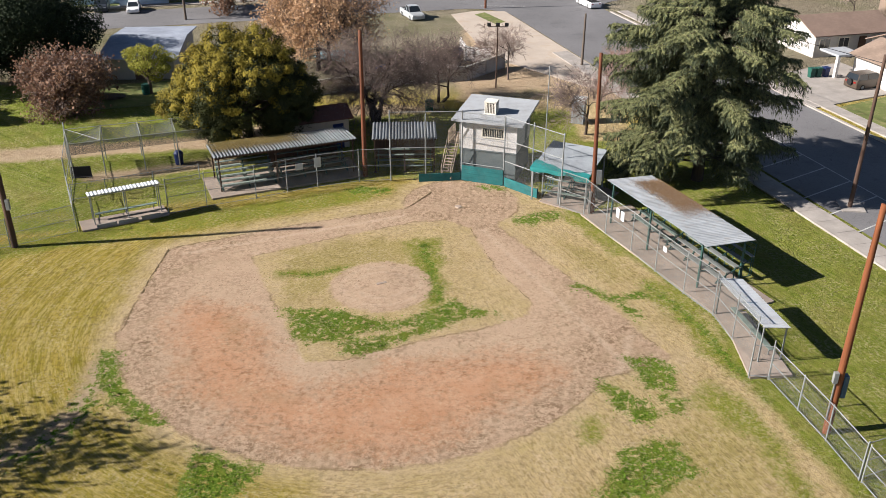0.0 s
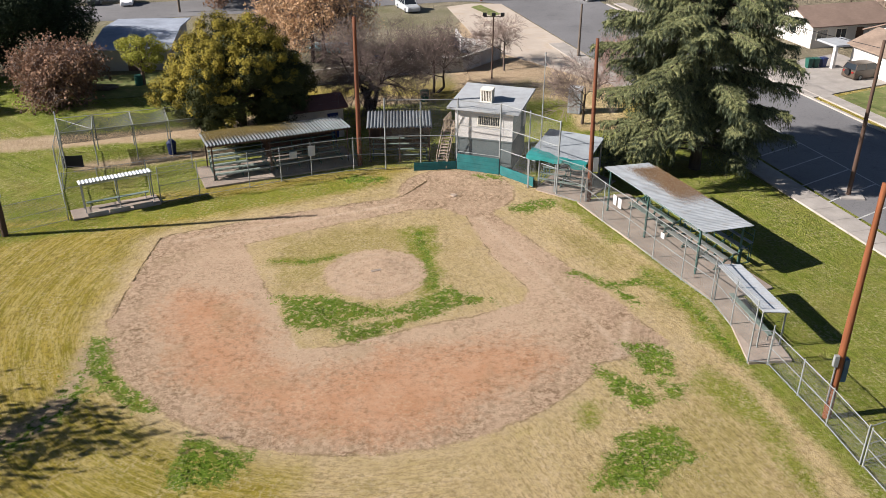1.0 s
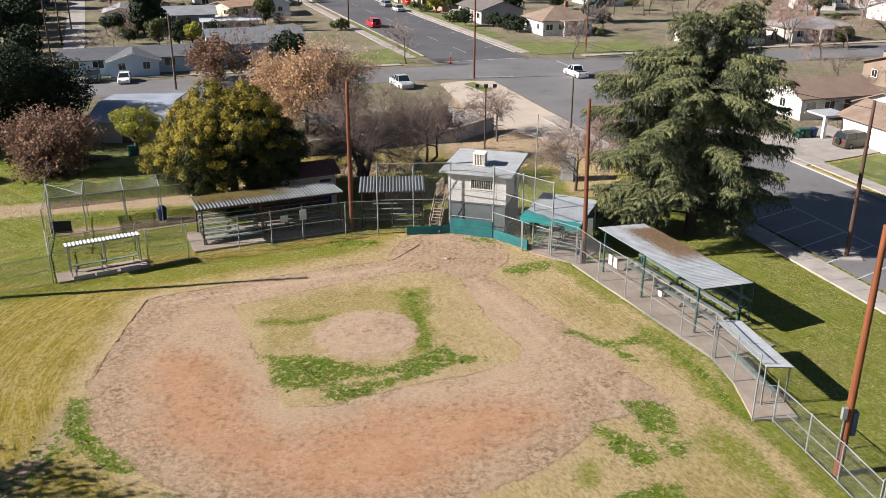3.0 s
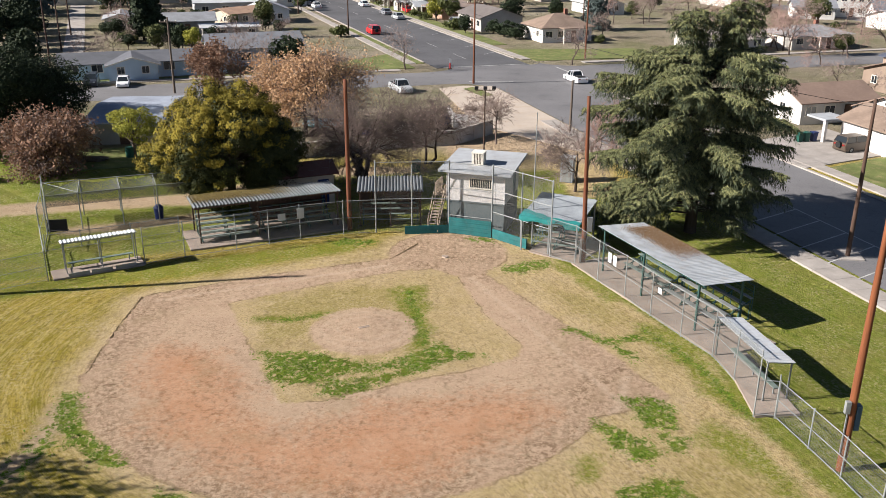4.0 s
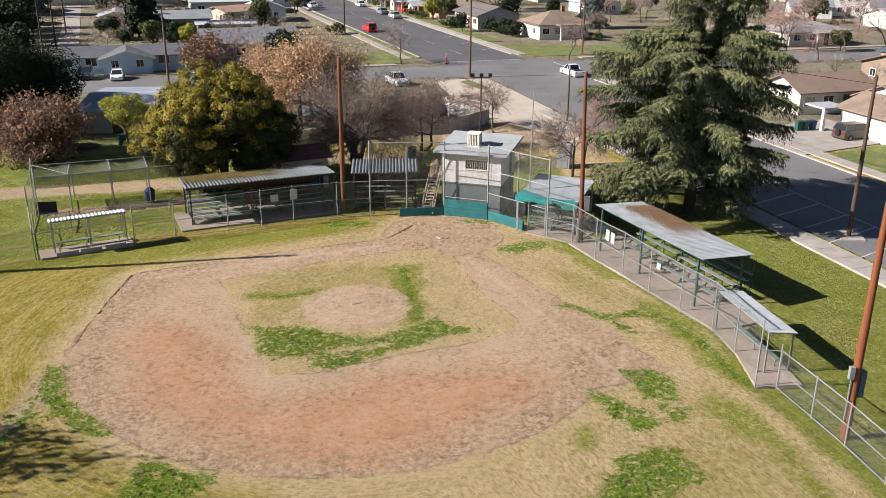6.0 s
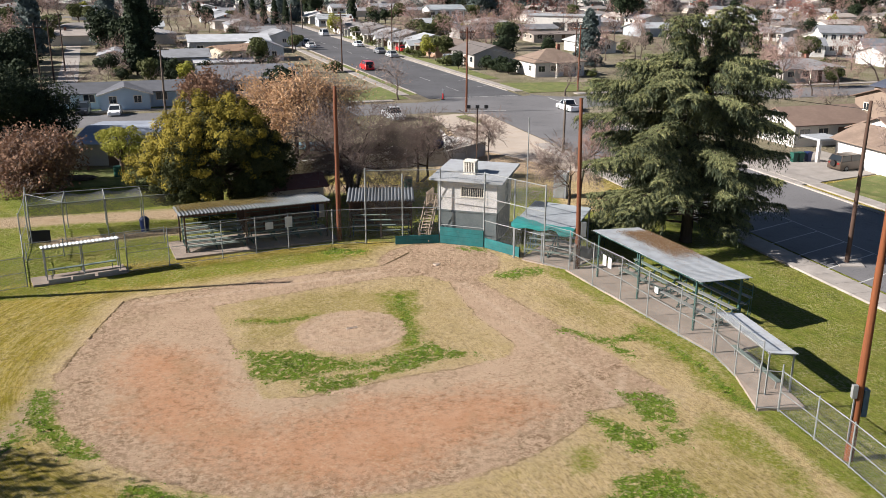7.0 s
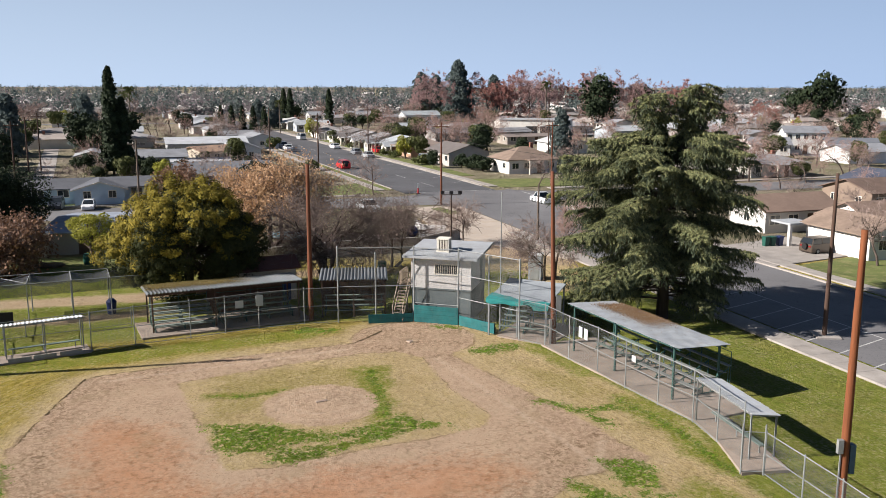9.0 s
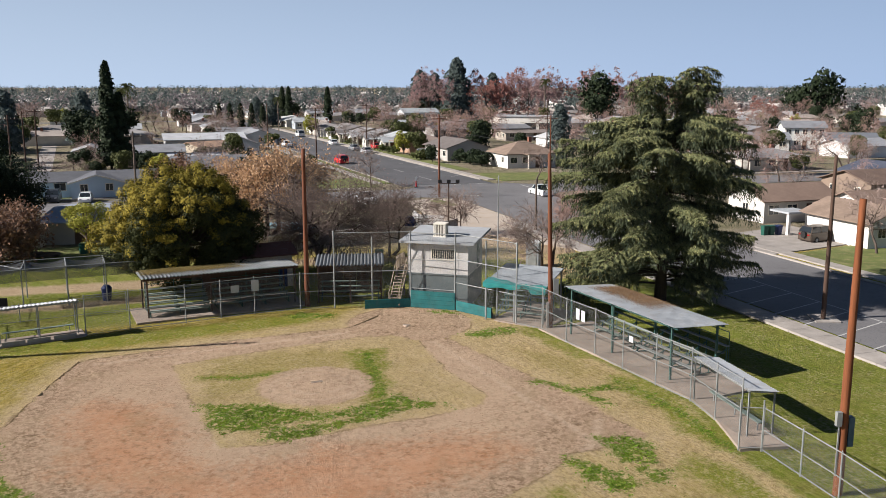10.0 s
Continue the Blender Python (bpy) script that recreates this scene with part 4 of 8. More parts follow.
# the short stand by the tall post
A4, B4 = (-5.05, 62.55), (-0.15, 62.75)
shelter("spectator_shelter", A4, B4, 3.4, 2.72, 2.9, (0.04, 0.5, 0.96), "short ribbed roof of weathered corrugated sheets", "shelter", steel="pole_dark", pitch=0.24, amp=0.10, roof="old_roof")
bleacher(frame_at(A4, B4) @ pose(0.3, 0.4, 0.0), 4.3, 4, "dark green plank bleacher under a short ribbed roof", depth=0.55)
for i in range(5):
    g = Geo()
    g.box((0.5 + 0.95 * i, 3.2, 1.25), (0.93, 0.06, 2.5))
    single("back_panel", g, M["pole_dark"], "dark stained timber back panel of the stand", "panel", "stand back panels", m=frame_at(A4, B4))
# the left dugout
A5, B5 = (-23.1, 53.0), (-19.0, 55.25)
shelter("dugout_shelter", A5, B5, 1.0, 2.2, 2.08, (0.03, 0.5, 0.97), "small white corrugated dugout roof on dark posts", "shelter", steel="galv", inset=0.08, fascia=0.07, pitch=0.22, amp=0.052, thick=0.06)
bench(frame_at(A5, B5) @ pose(0.3, 0.75, 0.1), 4.1, "thin green plank player bench under a white roof", back=False)
slab(quad_on(A5, B5, -0.55, 1.1, -0.75, 0.2), 0.1, "pale concrete slab under the third-base dugout")
for x in (0.2, 1.6, 3.1):
    g = Geo()
    g.box((x + 0.6, 0, 0.16), (1.3, 0.05, 0.28))
    single("toe_board", g, M["concrete"], "low concrete toe board before the dugout bench", "toe board", "toe boards", m=frame_at(A5, B5) @ pose(0, -0.5, 0))
chain_fence([(-23.87, 52.2), (-25.0, 54.6), (-26.15, 57.02)], 1.95, "chain-link fence behind the third-base dugout")



def litter(name, a, b, D, z0, z1, box, n, seed, label, mat="litter"):
    """Fallen leaves on a shed roof, thick at the middle of the box (x0, x1, y0, y1) and thin at its rim."""
    rng = np.random.default_rng(seed)
    m = frame_at(a, b)
    u, v = rng.random(n), rng.random(n)
    keep = np.minimum(np.minimum(u * 6, (1 - u) * 1.6), v * 1.25) + rng.normal(0, 0.16, n) > 0.5
    u, v = u[keep], v[keep]
    x, y = box[0] + (box[1] - box[0]) * u, box[2] + (box[3] - box[2]) * v
    g = Geo()
    for px, py in zip(x, y):
        s, t = rng.uniform(0.02, 0.045), rng.uniform(0, 6.28)
        c, d = math.cos(t) * s, math.sin(t) * s
        z = z0 + (z1 - z0) * py / D + 0.05 + rng.uniform(0, 0.03)
        g.face((px - c, py - d, z), (px + d * 0.6, py - c * 0.6, z + 0.012), (px + c, py + d, z + 0.02), (px - d * 0.6, py + c * 0.6, z + 0.006))
    return single(name, g, M[mat], label, "leaf litter", kind="stuff", m=m)


def island_material(name, a, b):
    n = Nodes(name)
    return n.end(n.mix(n.island(), a, b), 0.95, 0, 0.1)


M["litter"] = island_material("fallen_leaves", (0.15, 0.095, 0.055), (0.25, 0.165, 0.10))
M["olive_litter"] = island_material("olive_fallen_leaves", (0.10, 0.075, 0.025), (0.235, 0.18, 0.075))
litter("roof_litter", A, B, 3.55, 3.08, 2.86, (0.4, 8.0, 0.7, 3.54), 34000, 1, "brown fallen needles and leaves on the long metal roof")
litter("roof_litter", A3, B3, 3.4, 2.84, 2.68, (-0.4, 8.6, 0.35, 3.4), 44000, 2, "brown and olive fallen leaves on the stand roof", "olive_litter")

# the tarp-covered stand beside the backstop
A6, B6 = (6.55, 57.75), (10.3, 55.95)
t6 = thing("tarp_shelter", frame_at(A6, B6), "grey roll-roofed stand with a teal tarp over its front", "shelter", "roofed shelters")
L6 = math.dist(A6, B6)
g = Geo()
g.face((0, 0, 2.5), (L6, 0, 2.42), (L6, 4.6, 2.95), (0, 4.6, 3.0))
g.face((0, 4.6, 2.92), (L6, 4.6, 2.87), (L6, 0, 2.34), (0, 0, 2.42))
g.face((0, 0, 2.42), (L6, 0, 2.34), (L6, 0, 2.42), (0, 0, 2.5))
g.face((L6, 0, 2.34), (L6, 4.6, 2.87), (L6, 4.6, 2.95), (L6, 0, 2.42))
g.face((0, 4.6, 2.92), (0, 0, 2.42), (0, 0, 2.5), (0, 4.6, 3.0))
part("roof", g, M["grey_shingle"], t6)
g = Geo()
nx6 = 26
for i in range(nx6 + 1):
    u = i / nx6
    x = -0.08 + u * (L6 + 0.16)
    reach = 1.0 - 0.7 * u + 0.14 * math.sin(7 * u + 1) + 0.07 * math.sin(23 * u)
    hang = 0.22 + 0.06 * math.sin(5 * u + 0.5) + 0.06 * math.sin(17 * u) + (0.22 if 0.75 < u else 0)
    edge = 2.53 - 0.08 * u
    g.v += [(x, reach, edge + reach * 0.117 + 0.025), (x, reach * 0.5, edge + reach * 0.06 + 0.025 + 0.008 * math.sin(19 * u)), (x, -0.03, edge + 0.02), (x, -0.045 - 0.015 * math.sin(31 * u), edge - hang * 0.6), (x, -0.04 - 0.02 * math.sin(27 * u), edge - hang)]
for i in range(nx6):
    for j in range(4):
        k = i * 5 + j
        g.f.append((k + 1, k + 6, k + 5, k))
part("tarpaulin", g, M["tarp"], t6, "creased teal tarpaulin")
for x, y in ((0.1, 0.12), (L6 - 0.1, 0.12), (0.1, 4.4), (L6 - 0.1, 4.4), (L6 * 0.5, 0.12)):
    g = Geo()
    g.box((x, y, 1.2 + y * 0.05), (0.1, 0.1, 2.4 + y * 0.1))
    part("post", g, M["galv"], t6)
bleacher(frame_at(A6, B6) @ pose(0.5, 0.9, 0.06), L6 - 0.7, 5, "worn green plank bleacher in shade under the tarp roof", depth=0.55)
slab([(7.2, 57.4), (10.1, 55.2), (13.2, 59.0), (10.0, 62.6)], 0.05, "worn concrete slab under the tarp stand")


# ---- scorekeepers' booth ----
bt = thing("announcer_booth", pose(1.55, 61.98, 0, 0, 0, -17.3), "two-storey white announcer booth with flat pale roof", "booth")
W, Dp = 4.35, 4.7
g = Geo()
g.box((W / 2, Dp / 2, 1.15), (W - 0.06, Dp - 0.06, 2.3))
part("lower_wall", g, M["grey_wall"], bt, "grey painted block lower storey")
g = Geo()
T = 0.12
wx0, wx1, wz0, wz1 = 1.75, 3.35, 3.45, 4.1
for c, s in (((W / 2, Dp - T / 2, 3.45), (W, T, 2.3)), ((T / 2, Dp / 2, 3.45), (T, Dp - 2 * T, 2.3)), ((W - T / 2, Dp / 2, 3.45), (T, Dp - 2 * T, 2.3)),
             ((wx0 / 2, T / 2, 3.45), (wx0, T, 2.3)), (((wx1 + W) / 2, T / 2, 3.45), (W - wx1, T, 2.3)),
             (((wx0 + wx1) / 2, T / 2, (2.3 + wz0) / 2), (wx1 - wx0, T, wz0 - 2.3)), (((wx0 + wx1) / 2, T / 2, (wz1 + 4.6) / 2), (wx1 - wx0, T, 4.6 - wz1))):
    g.box(c, s)
part("upper_wall", g, M["white_wall"], bt, "white painted panel walls")
for x in (0.02, 1.22, 2.44, 3.62, W - 0.02):
    if wx0 < x < wx1:
        continue
    g = Geo()
    g.box((x, -0.008, 3.45), (0.05, 0.02, 2.3))
    part("batten", g, M["white_wall"], bt)
g = Geo()
g.box((W / 2, -0.015, 2.33), (W + 0.06, 0.04, 0.1))
part("band_board", g, M["grey_wall"], bt)
g = Geo()
g.box((W / 2, Dp / 2, 2.36), (W - 0.3, Dp - 0.3, 0.08))
part("floor_deck", g, M["dark"], bt)
wd = thing("window", None)
wd.parent = bt
g = Geo()
g.box(((wx0 + wx1) / 2, 0.07, (wz0 + wz1) / 2), (wx1 - wx0, 0.02, wz1 - wz0))
part("pane", g, M["glass"], wd)
for c, s in (((wx0 - 0.03, -0.02, (wz0 + wz1) / 2), (0.07, 0.05, wz1 - wz0 + 0.14)), ((wx1 + 0.03, -0.02, (wz0 + wz1) / 2), (0.07, 0.05, wz1 - wz0 + 0.14)),
             (((wx0 + wx1) / 2, -0.02, wz1 + 0.04), (wx1 - wx0, 0.05, 0.07)), (((wx0 + wx1) / 2, -0.02, wz0 - 0.04), (wx1 - wx0, 0.07, 0.07))):
    g = Geo()
    g.box(c, s)
    part("frame", g, M["white_trim"], wd)
for i in range(1, 12):
    g = Geo()
    x = wx0 + (wx1 - wx0) * i / 12
    g.tube((x, -0.03, wz0), (x, -0.03, wz1), 0.012, None, 6)
    part("bar", g, M["white_trim"], wd)
g = Geo()
R0, R1 = 4.62, 4.85
g.prism([(-0.5, -0.45), (W + 0.5, -0.45), (W + 0.5, Dp + 0.5), (-0.5, Dp + 0.5)], 0, 0.1)
g.v = [(x, y, z + R0 + (R1 - R0) * (y + 0.45) / (Dp + 0.95)) for x, y, z in g.v]
part("roof", g, M["roof_white"], bt, "white roll-roofing slab")
for a, b in (((-0.5, -0.465), (W + 0.5, -0.465)), ((W + 0.515, -0.45), (W + 0.515, Dp + 0.5)), ((-0.515, -0.45), (-0.515, Dp + 0.5))):
    za, zb = (R0 + (R1 - R0) * (p[1] + 0.45) / (Dp + 0.95) + 0.02 for p in (a, b))
    g = Geo()
    g.bar((*a, za), (*b, zb), 0.03, 0.16)
    part("fascia", g, M["roof_white"], bt)
g = Geo()
g.box((W + 0.005, 3.2, 3.35), (0.05, 0.85, 1.95))
part("door", g, M["grey_wall"], bt, "grey painted side door")

cool = thing("evaporative_cooler", pose(1.55, 61.98, 0, 0, 0, -17.3) @ pose(2.0, 1.55, 4.76), "cream louvred evaporative cooler on the booth roof", "air cooler")
g = Geo()
for x in (-0.4, 0.4):
    for y in (-0.4, 0.4):
        g.box((x, y, 0.5), (0.07, 0.07, 1.0))
g.box((0, 0, 0.96), (0.92, 0.92, 0.08))
g.box((0, 0, 0.06), (0.92, 0.92, 0.12))
part("frame", g, M["white_trim"], cool)
g = Geo()
g.box((0, 0, 0.5), (0.7, 0.7, 0.8))
part("body", g, M["pole_grey"], cool)
for side in range(4):
    for i in range(6):
        g = Geo()
        g.box((-0.3 + 0.12 * i, -0.41, 0.5), (0.045, 0.03, 0.78), m=pose(0, 0, 0, 0, 0, 90 * side) @ pose(-0.3 + 0.12 * i, -0.41, 0.5))
        part("slat", g, M["white_trim"], cool)

M["stair_paint"] = plain("weathered_cream_timber", (0.33, 0.265, 0.20), 0.8, 0, 0.3, 1.5, 12, 0.1)
st = thing("timber_stair", pose(1.55, 61.98, 0, 0, 0, -17.3) @ pose(0, 1.0, 0), "cream painted timber stair and landing beside the booth", "stair")
g = Geo()
g.box((-0.62, 0.9, 2.3), (1.2, 1.9, 0.08))
part("landing", g, M["stair_paint"], st)
for x, y in ((-1.15, 0.05), (-1.15, 1.75)):
    g = Geo()
    g.box((x, y, 1.6), (0.09, 0.09, 3.2))
    part("post", g, M["stair_paint"], st)
for a, b in (((-1.2, 0.02), (-0.05, 0.02)), ((-1.2, 0.0), (-1.2, 1.8))):
    for z in (2.45, 3.2):
        g = Geo()
        g.bar((*a, z), (*b, z), 0.05, 0.08)
        part("rail", g, M["stair_paint"], st)
    for i in range(9):
        p = along(a, b, (i + 0.5) / 9)
        g = Geo()
        g.box((*p, 2.8), (0.035, 0.035, 0.8))
        part("baluster", g, M["stair_paint"], st)
for x in (-1.15, -0.4):
    g = Geo()
    g.bar((x, -1.9, 0.1), (x, 0.0, 2.25), 0.05, 0.18)
    part("stringer", g, M["stair_paint"], st)
    g = Geo()
    g.bar((x, -1.9, 1.0), (x, 0.0, 3.15), 0.05, 0.07)
    part("handrail", g, M["stair_paint"], st)
    g = Geo()
    g.box((x, -1.85, 0.5), (0.07, 0.07, 1.0))
    part("newel", g, M["stair_paint"], st)
for i in range(11):
    g = Geo()
    g.box((-0.78, -1.8 + 0.165 * i, 0.2 + 0.187 * i), (0.72, 0.24, 0.04))
    part("tread", g, M["stair_paint"], st)


# ---- timber poles ----
def timber_pole(x, y, h, r, label, lean=(0.0, 0.0), mat="pole", boxes=(), group="timber poles"):
    t = thing("utility_pole", pose(x, y, 0), label, "utility pole", group)
    g = Geo()
    n, k = 14, 10
    for i in range(k + 1):
        a = i / k
        rr = r * (1 - 0.35 * a) * (1 + 0.03 * math.sin(i * 2.1 + x))
        for j in range(n):
            w = 6.28318 * j / n
            g.v.append((lean[0] * a + rr * math.cos(w), lean[1] * a + rr * math.sin(w), h * a - (0.2 if i == 0 else 0)))
    for i in range(k):
        for j in range(n):
            q = (j + 1) % n
            g.f.append((i * n + j, i * n + q, i * n + n + q, i * n + n + j))
    g.f.append(tuple(k * n + j for j in range(n)))
    smooth(part("pole", g, M[mat], t))
    for z, dx, dy, s, m in boxes:
        k = z / h
        g = Geo()
        g.box((lean[0] * k + dx, lean[1] * k + dy, z), s)
        part("meter_box", g, M[m], t, "grey metal box")
    return t


timber_pole(-5.6, 62.05, 11.1, 0.19, "tall reddish-brown treated timber pole by the stand")
timber_pole(10.66, 55.36, 11.2, 0.17, "brown timber pole with a grey box by the tarp stand", (-0.27, 0.32), boxes=((2.75, 0.33, -0.05, (0.34, 0.24, 1.0), "galv"), (0.9, -0.22, -0.12, (0.14, 0.12, 1.7), "concrete")))
timber_pole(17.75, 31.72, 11.4, 0.185, "orange-brown timber pole with boxes behind the fence", mat="pole_orange", boxes=((2.55, 0.28, 0.05, (0.22, 0.3, 1.15), "blue_box"), (3.1, -0.25, -0.1, (0.2, 0.18, 0.55), "galv"), (2.0, -0.21, -0.1, (0.05, 0.05, 2.4), "galv")))
timber_pole(29.1, 56.5, 10.95, 0.16, "dark brown timber pole in the parking strip", mat="pole_dark")
timber_pole(-27.06, 50.0, 11.2, 0.2, "dark timber pole beside the outfield fence", mat="pole_dark", boxes=((3.0, 0.22, -0.1, (0.22, 0.2, 0.7), "galv"),))

# ---- trees ----
M["bark_grey"] = streaked("grey_brown_bark", (0.13, 0.10, 0.085), (0.075, 0.055, 0.045), 0.95, 1.0, 6)
M["bark_dark"] = streaked("dark_bark", (0.07, 0.05, 0.04), (0.035, 0.027, 0.022), 0.95, 1.0, 6)
M["twig"] = plain("bare_twigs", (0.27, 0.205, 0.18), 0.9, 0, 0.3, 0.5, 6, 0)
M["twig_dark"] = plain("dark_bare_twigs", (0.165, 0.125, 0.11), 0.9, 0, 0.35, 0.5, 6, 0)
M["twig_pink"] = plain("pinkish_bare_twigs", (0.33, 0.22, 0.19), 0.9, 0, 0.3, 0.5, 6, 0)
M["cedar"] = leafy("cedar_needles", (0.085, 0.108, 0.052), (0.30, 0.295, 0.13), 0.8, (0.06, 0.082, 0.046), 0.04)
# the same needles darkened, to paint the shade under the boughs
M["cedar_shade"] = leafy("shaded_cedar_needles", (0.038, 0.056, 0.036), (0.118, 0.13, 0.068), 0.85, (0.03, 0.045, 0.028), 0.02)
# one crown's lit and shaded sides, put into two leaf colours
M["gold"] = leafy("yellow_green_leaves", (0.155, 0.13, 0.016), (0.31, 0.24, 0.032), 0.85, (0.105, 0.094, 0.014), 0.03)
M["gold_dark"] = leafy("shaded_green_leaves", (0.018, 0.026, 0.008), (0.06, 0.062, 0.014), 0.75, (0.016, 0.023, 0.008), 0.02)
M["tan_leaf"] = leafy("tan_autumn_leaves", (0.46, 0.29, 0.16), (0.62, 0.43, 0.27), 0.8, (0.36, 0.21, 0.12), 0.3)
M["red_leaf"] = leafy("red_brown_leaves", (0.165, 0.095, 0.06), (0.30, 0.18, 0.12), 0.8, (0.115, 0.07, 0.05), 0.2)
M["dark_leaf"] = leafy("dark_evergreen_leaves", (0.012, 0.022, 0.010), (0.036, 0.052, 0.022), 0.8, (0.009, 0.016, 0.009), 0.03)
M["lime_leaf"] = leafy("lime_yellow_leaves", (0.22, 0.23, 0.03), (0.38, 0.36, 0.07), 0.7, (0.16, 0.18, 0.03), 0.3)
M["mid_leaf"] = leafy("olive_green_leaves", (0.05, 0.065, 0.02), (0.12, 0.13, 0.045), 0.7, (0.04, 0.05, 0.02), 0.2)
M["bright_red"] = leafy("russet_red_leaves", (0.30, 0.135, 0.115), (0.40, 0.20, 0.17), 0.8, (0.24, 0.12, 0.11), 0.3)
M["rose_leaf"] = leafy("rosy_brown_leaves", (0.32, 0.21, 0.205), (0.42, 0.285, 0.275), 0.8, (0.27, 0.19, 0.19), 0.3)


def limbs(rng, base, way, length, r, level, levels, out, tips, spread=0.75, kids=3, droop=0.0, gnarl=0.22):
    """Adds tapered limb pieces to out; tips collects the ends of the finest."""
    p, d = np.array(base, float), np.array(way, float)
    n = 3 if level < levels else 2
    for i in range(n):
        d = d + rng.normal(0, gnarl, 3)
        d[2] += -droop if level else 0.02
        d /= math.sqrt(d.dot(d))
        q = p + d * length / n
        r1 = r * (0.82 if level < levels else 0.6)
        out.append((p, q, r, r1))
        p, r = q, r1
        if level < levels and (i > 0 or level > 0):
            for _ in range(kids if i == n - 1 else max(1, kids - 1)):
                a = rng.normal(0, 1, 3)
                a -= d * a.dot(d)
                a /= math.sqrt(a.dot(a))
                k = d + a * spread * rng.uniform(0.7, 1.3)
                limbs(rng, p, k / math.sqrt(k.dot(k)), length * rng.uniform(0.55, 0.78), r * rng.uniform(0.5, 0.68), level + 1, levels, out, tips, spread, kids, droop, gnarl)
    if level >= levels:
        tips.append(p)


def limb_mesh(name, segs, material, sides=5, thin=0.02):
    """All limb pieces as tapered prisms: thick ones with the given sides, thin ones with three."""
    P, Q = np.array([x[0] for x in segs]), np.array([x[1] for x in segs])
    R0, R1 = np.array([x[2] for x in segs]), np.array([x[3] for x in segs])
    v, f, base = [], [], 0
    for n, pick in ((sides, R0 > thin), (3, R0 <= thin)):
        if not pick.any():
            continue
        p, q = P[pick], Q[pick]
        d = q - p
        d /= np.maximum(1e-6, np.linalg.norm(d, axis=1))[:, None]
        s = np.cross(d, np.where(np.abs(d[:, 2:]) < 0.9, (0.31, 0.2, 0.93), (1.0, 0, 0)))
        s /= np.linalg.norm(s, axis=1)[:, None]
        u = np.cross(d, s)
        t = np.arange(n) * 6.28318 / n
        ring = s[:, None] * np.cos(t)[None, :, None] + u[:, None] * np.sin(t)[None, :, None]
        ends = [c[:, None] + ring * np.maximum(r[pick], 0.011)[:, None, None] for c, r in ((p, R0), (q, R1))]
        v.append(np.concatenate(ends, 1).reshape(-1, 3))
        i = np.arange(n)
        quad = np.stack([i, (i + 1) % n, n + (i + 1) % n, n + i], 1)
        f.append((base + (np.arange(len(p)) * 2 * n)[:, None, None] + quad[None]).reshape(-1, 4))
        base += len(p) * 2 * n
    return quad_mesh(name, np.concatenate(v), np.concatenate(f), material)


def quad_mesh(name, v, f, material):
    me = bpy.data.meshes.new(name)
    n = len(f)
    me.vertices.add(len(v))
    me.vertices.foreach_set("co", v.astype(np.float32).ravel())
    me.loops.add(4 * n)
    me.loops.foreach_set("vertex_index", f.astype(np.int32).ravel())
    me.polygons.add(n)
    me.polygons.foreach_set("loop_start", np.arange(0, 4 * n, 4, dtype=np.int32))
    me.update(calc_edges=True)
    me.materials.append(material)
    return me


def leaf_mesh(name, rng, centres, size, material, flat=0.0, long=1.0, ways=None, jitter=0.35, facing=None):
    """Small leaf faces at the centres; flat: how far they lie level; long: length to width; ways: their directions."""
    c = np.asarray(centres, float)
    n = len(c)
    nor = rng.normal(0, 1, (n, 3))
    if facing is not None:
        nor = nor * 0.55 + facing
    nor[:, 2] += flat * np.sign(nor[:, 2] + 1e-9) * 3
    nor /= np.linalg.norm(nor, axis=1)[:, None]
    a = ways if ways is not None else rng.normal(0, 1, (n, 3))
    a = a - nor * (a * nor).sum(1)[:, None]
    a /= np.maximum(1e-6, np.linalg.norm(a, axis=1))[:, None]
    b = np.cross(nor, a)
    s = size * rng.uniform(1 - jitter, 1 + jitter, (n, 1))
    la, wb = a * s * long, b * s
    bend = nor * s * 0.25
    v = np.stack([c - la, c + wb * 0.8 - bend, c + la, c - wb * 0.8 - bend], 1).reshape(-1, 3)
    return quad_mesh(name, v, np.arange(4 * n).reshape(-1, 4), material)


def bare_tree(name, m, rng, h, r, label, category="tree", bark="bark_grey", twig="twig", trunks=1, levels=4, kids=3, spread=0.75, leaves=None, count=0, size=0.1, long=1.0, group="bare trees", first=0.34, droop=0.03, splay=0.35, gnarl=0.22):
    t = thing(name, m, label, category, group)
    segs, tips = [], []
    for k in range(trunks):
        a = 6.28 * k / trunks + 0.4
        way = np.array((splay * math.cos(a) if trunks > 1 else 0.03, splay * math.sin(a) if trunks > 1 else 0.02, 1.0))
        limbs(rng, (0.12 * math.cos(a) * (trunks > 1), 0.12 * math.sin(a) * (trunks > 1), -0.1), way / np.linalg.norm(way), h * first, r, 0, levels, segs, tips, spread, kids, droop, gnarl)
    top = max(q[2] for _, q, _, _ in segs)
    k = h / top
    segs = [(p * k, q * k, a, b) for p, q, a, b in segs]
    thick = [s for s in segs if s[2] > r * 0.14]
    fine = [s for s in segs if s[2] <= r * 0.14]
    part("trunk", limb_mesh("trunk", thick, M[bark], 7), None, t)
    part("branchwork", limb_mesh("branchwork", fine, M[twig], 3 if group == "town trees" else 4), None, t)
    if leaves:
        ends = np.array(tips) * k
        pick = ends[rng.integers(0, len(ends), count)] + rng.normal(0, 0.28, (count, 3))
        part("crown", leaf_mesh("crown", rng, pick, size, M[leaves], long=long), None, t)
    return t


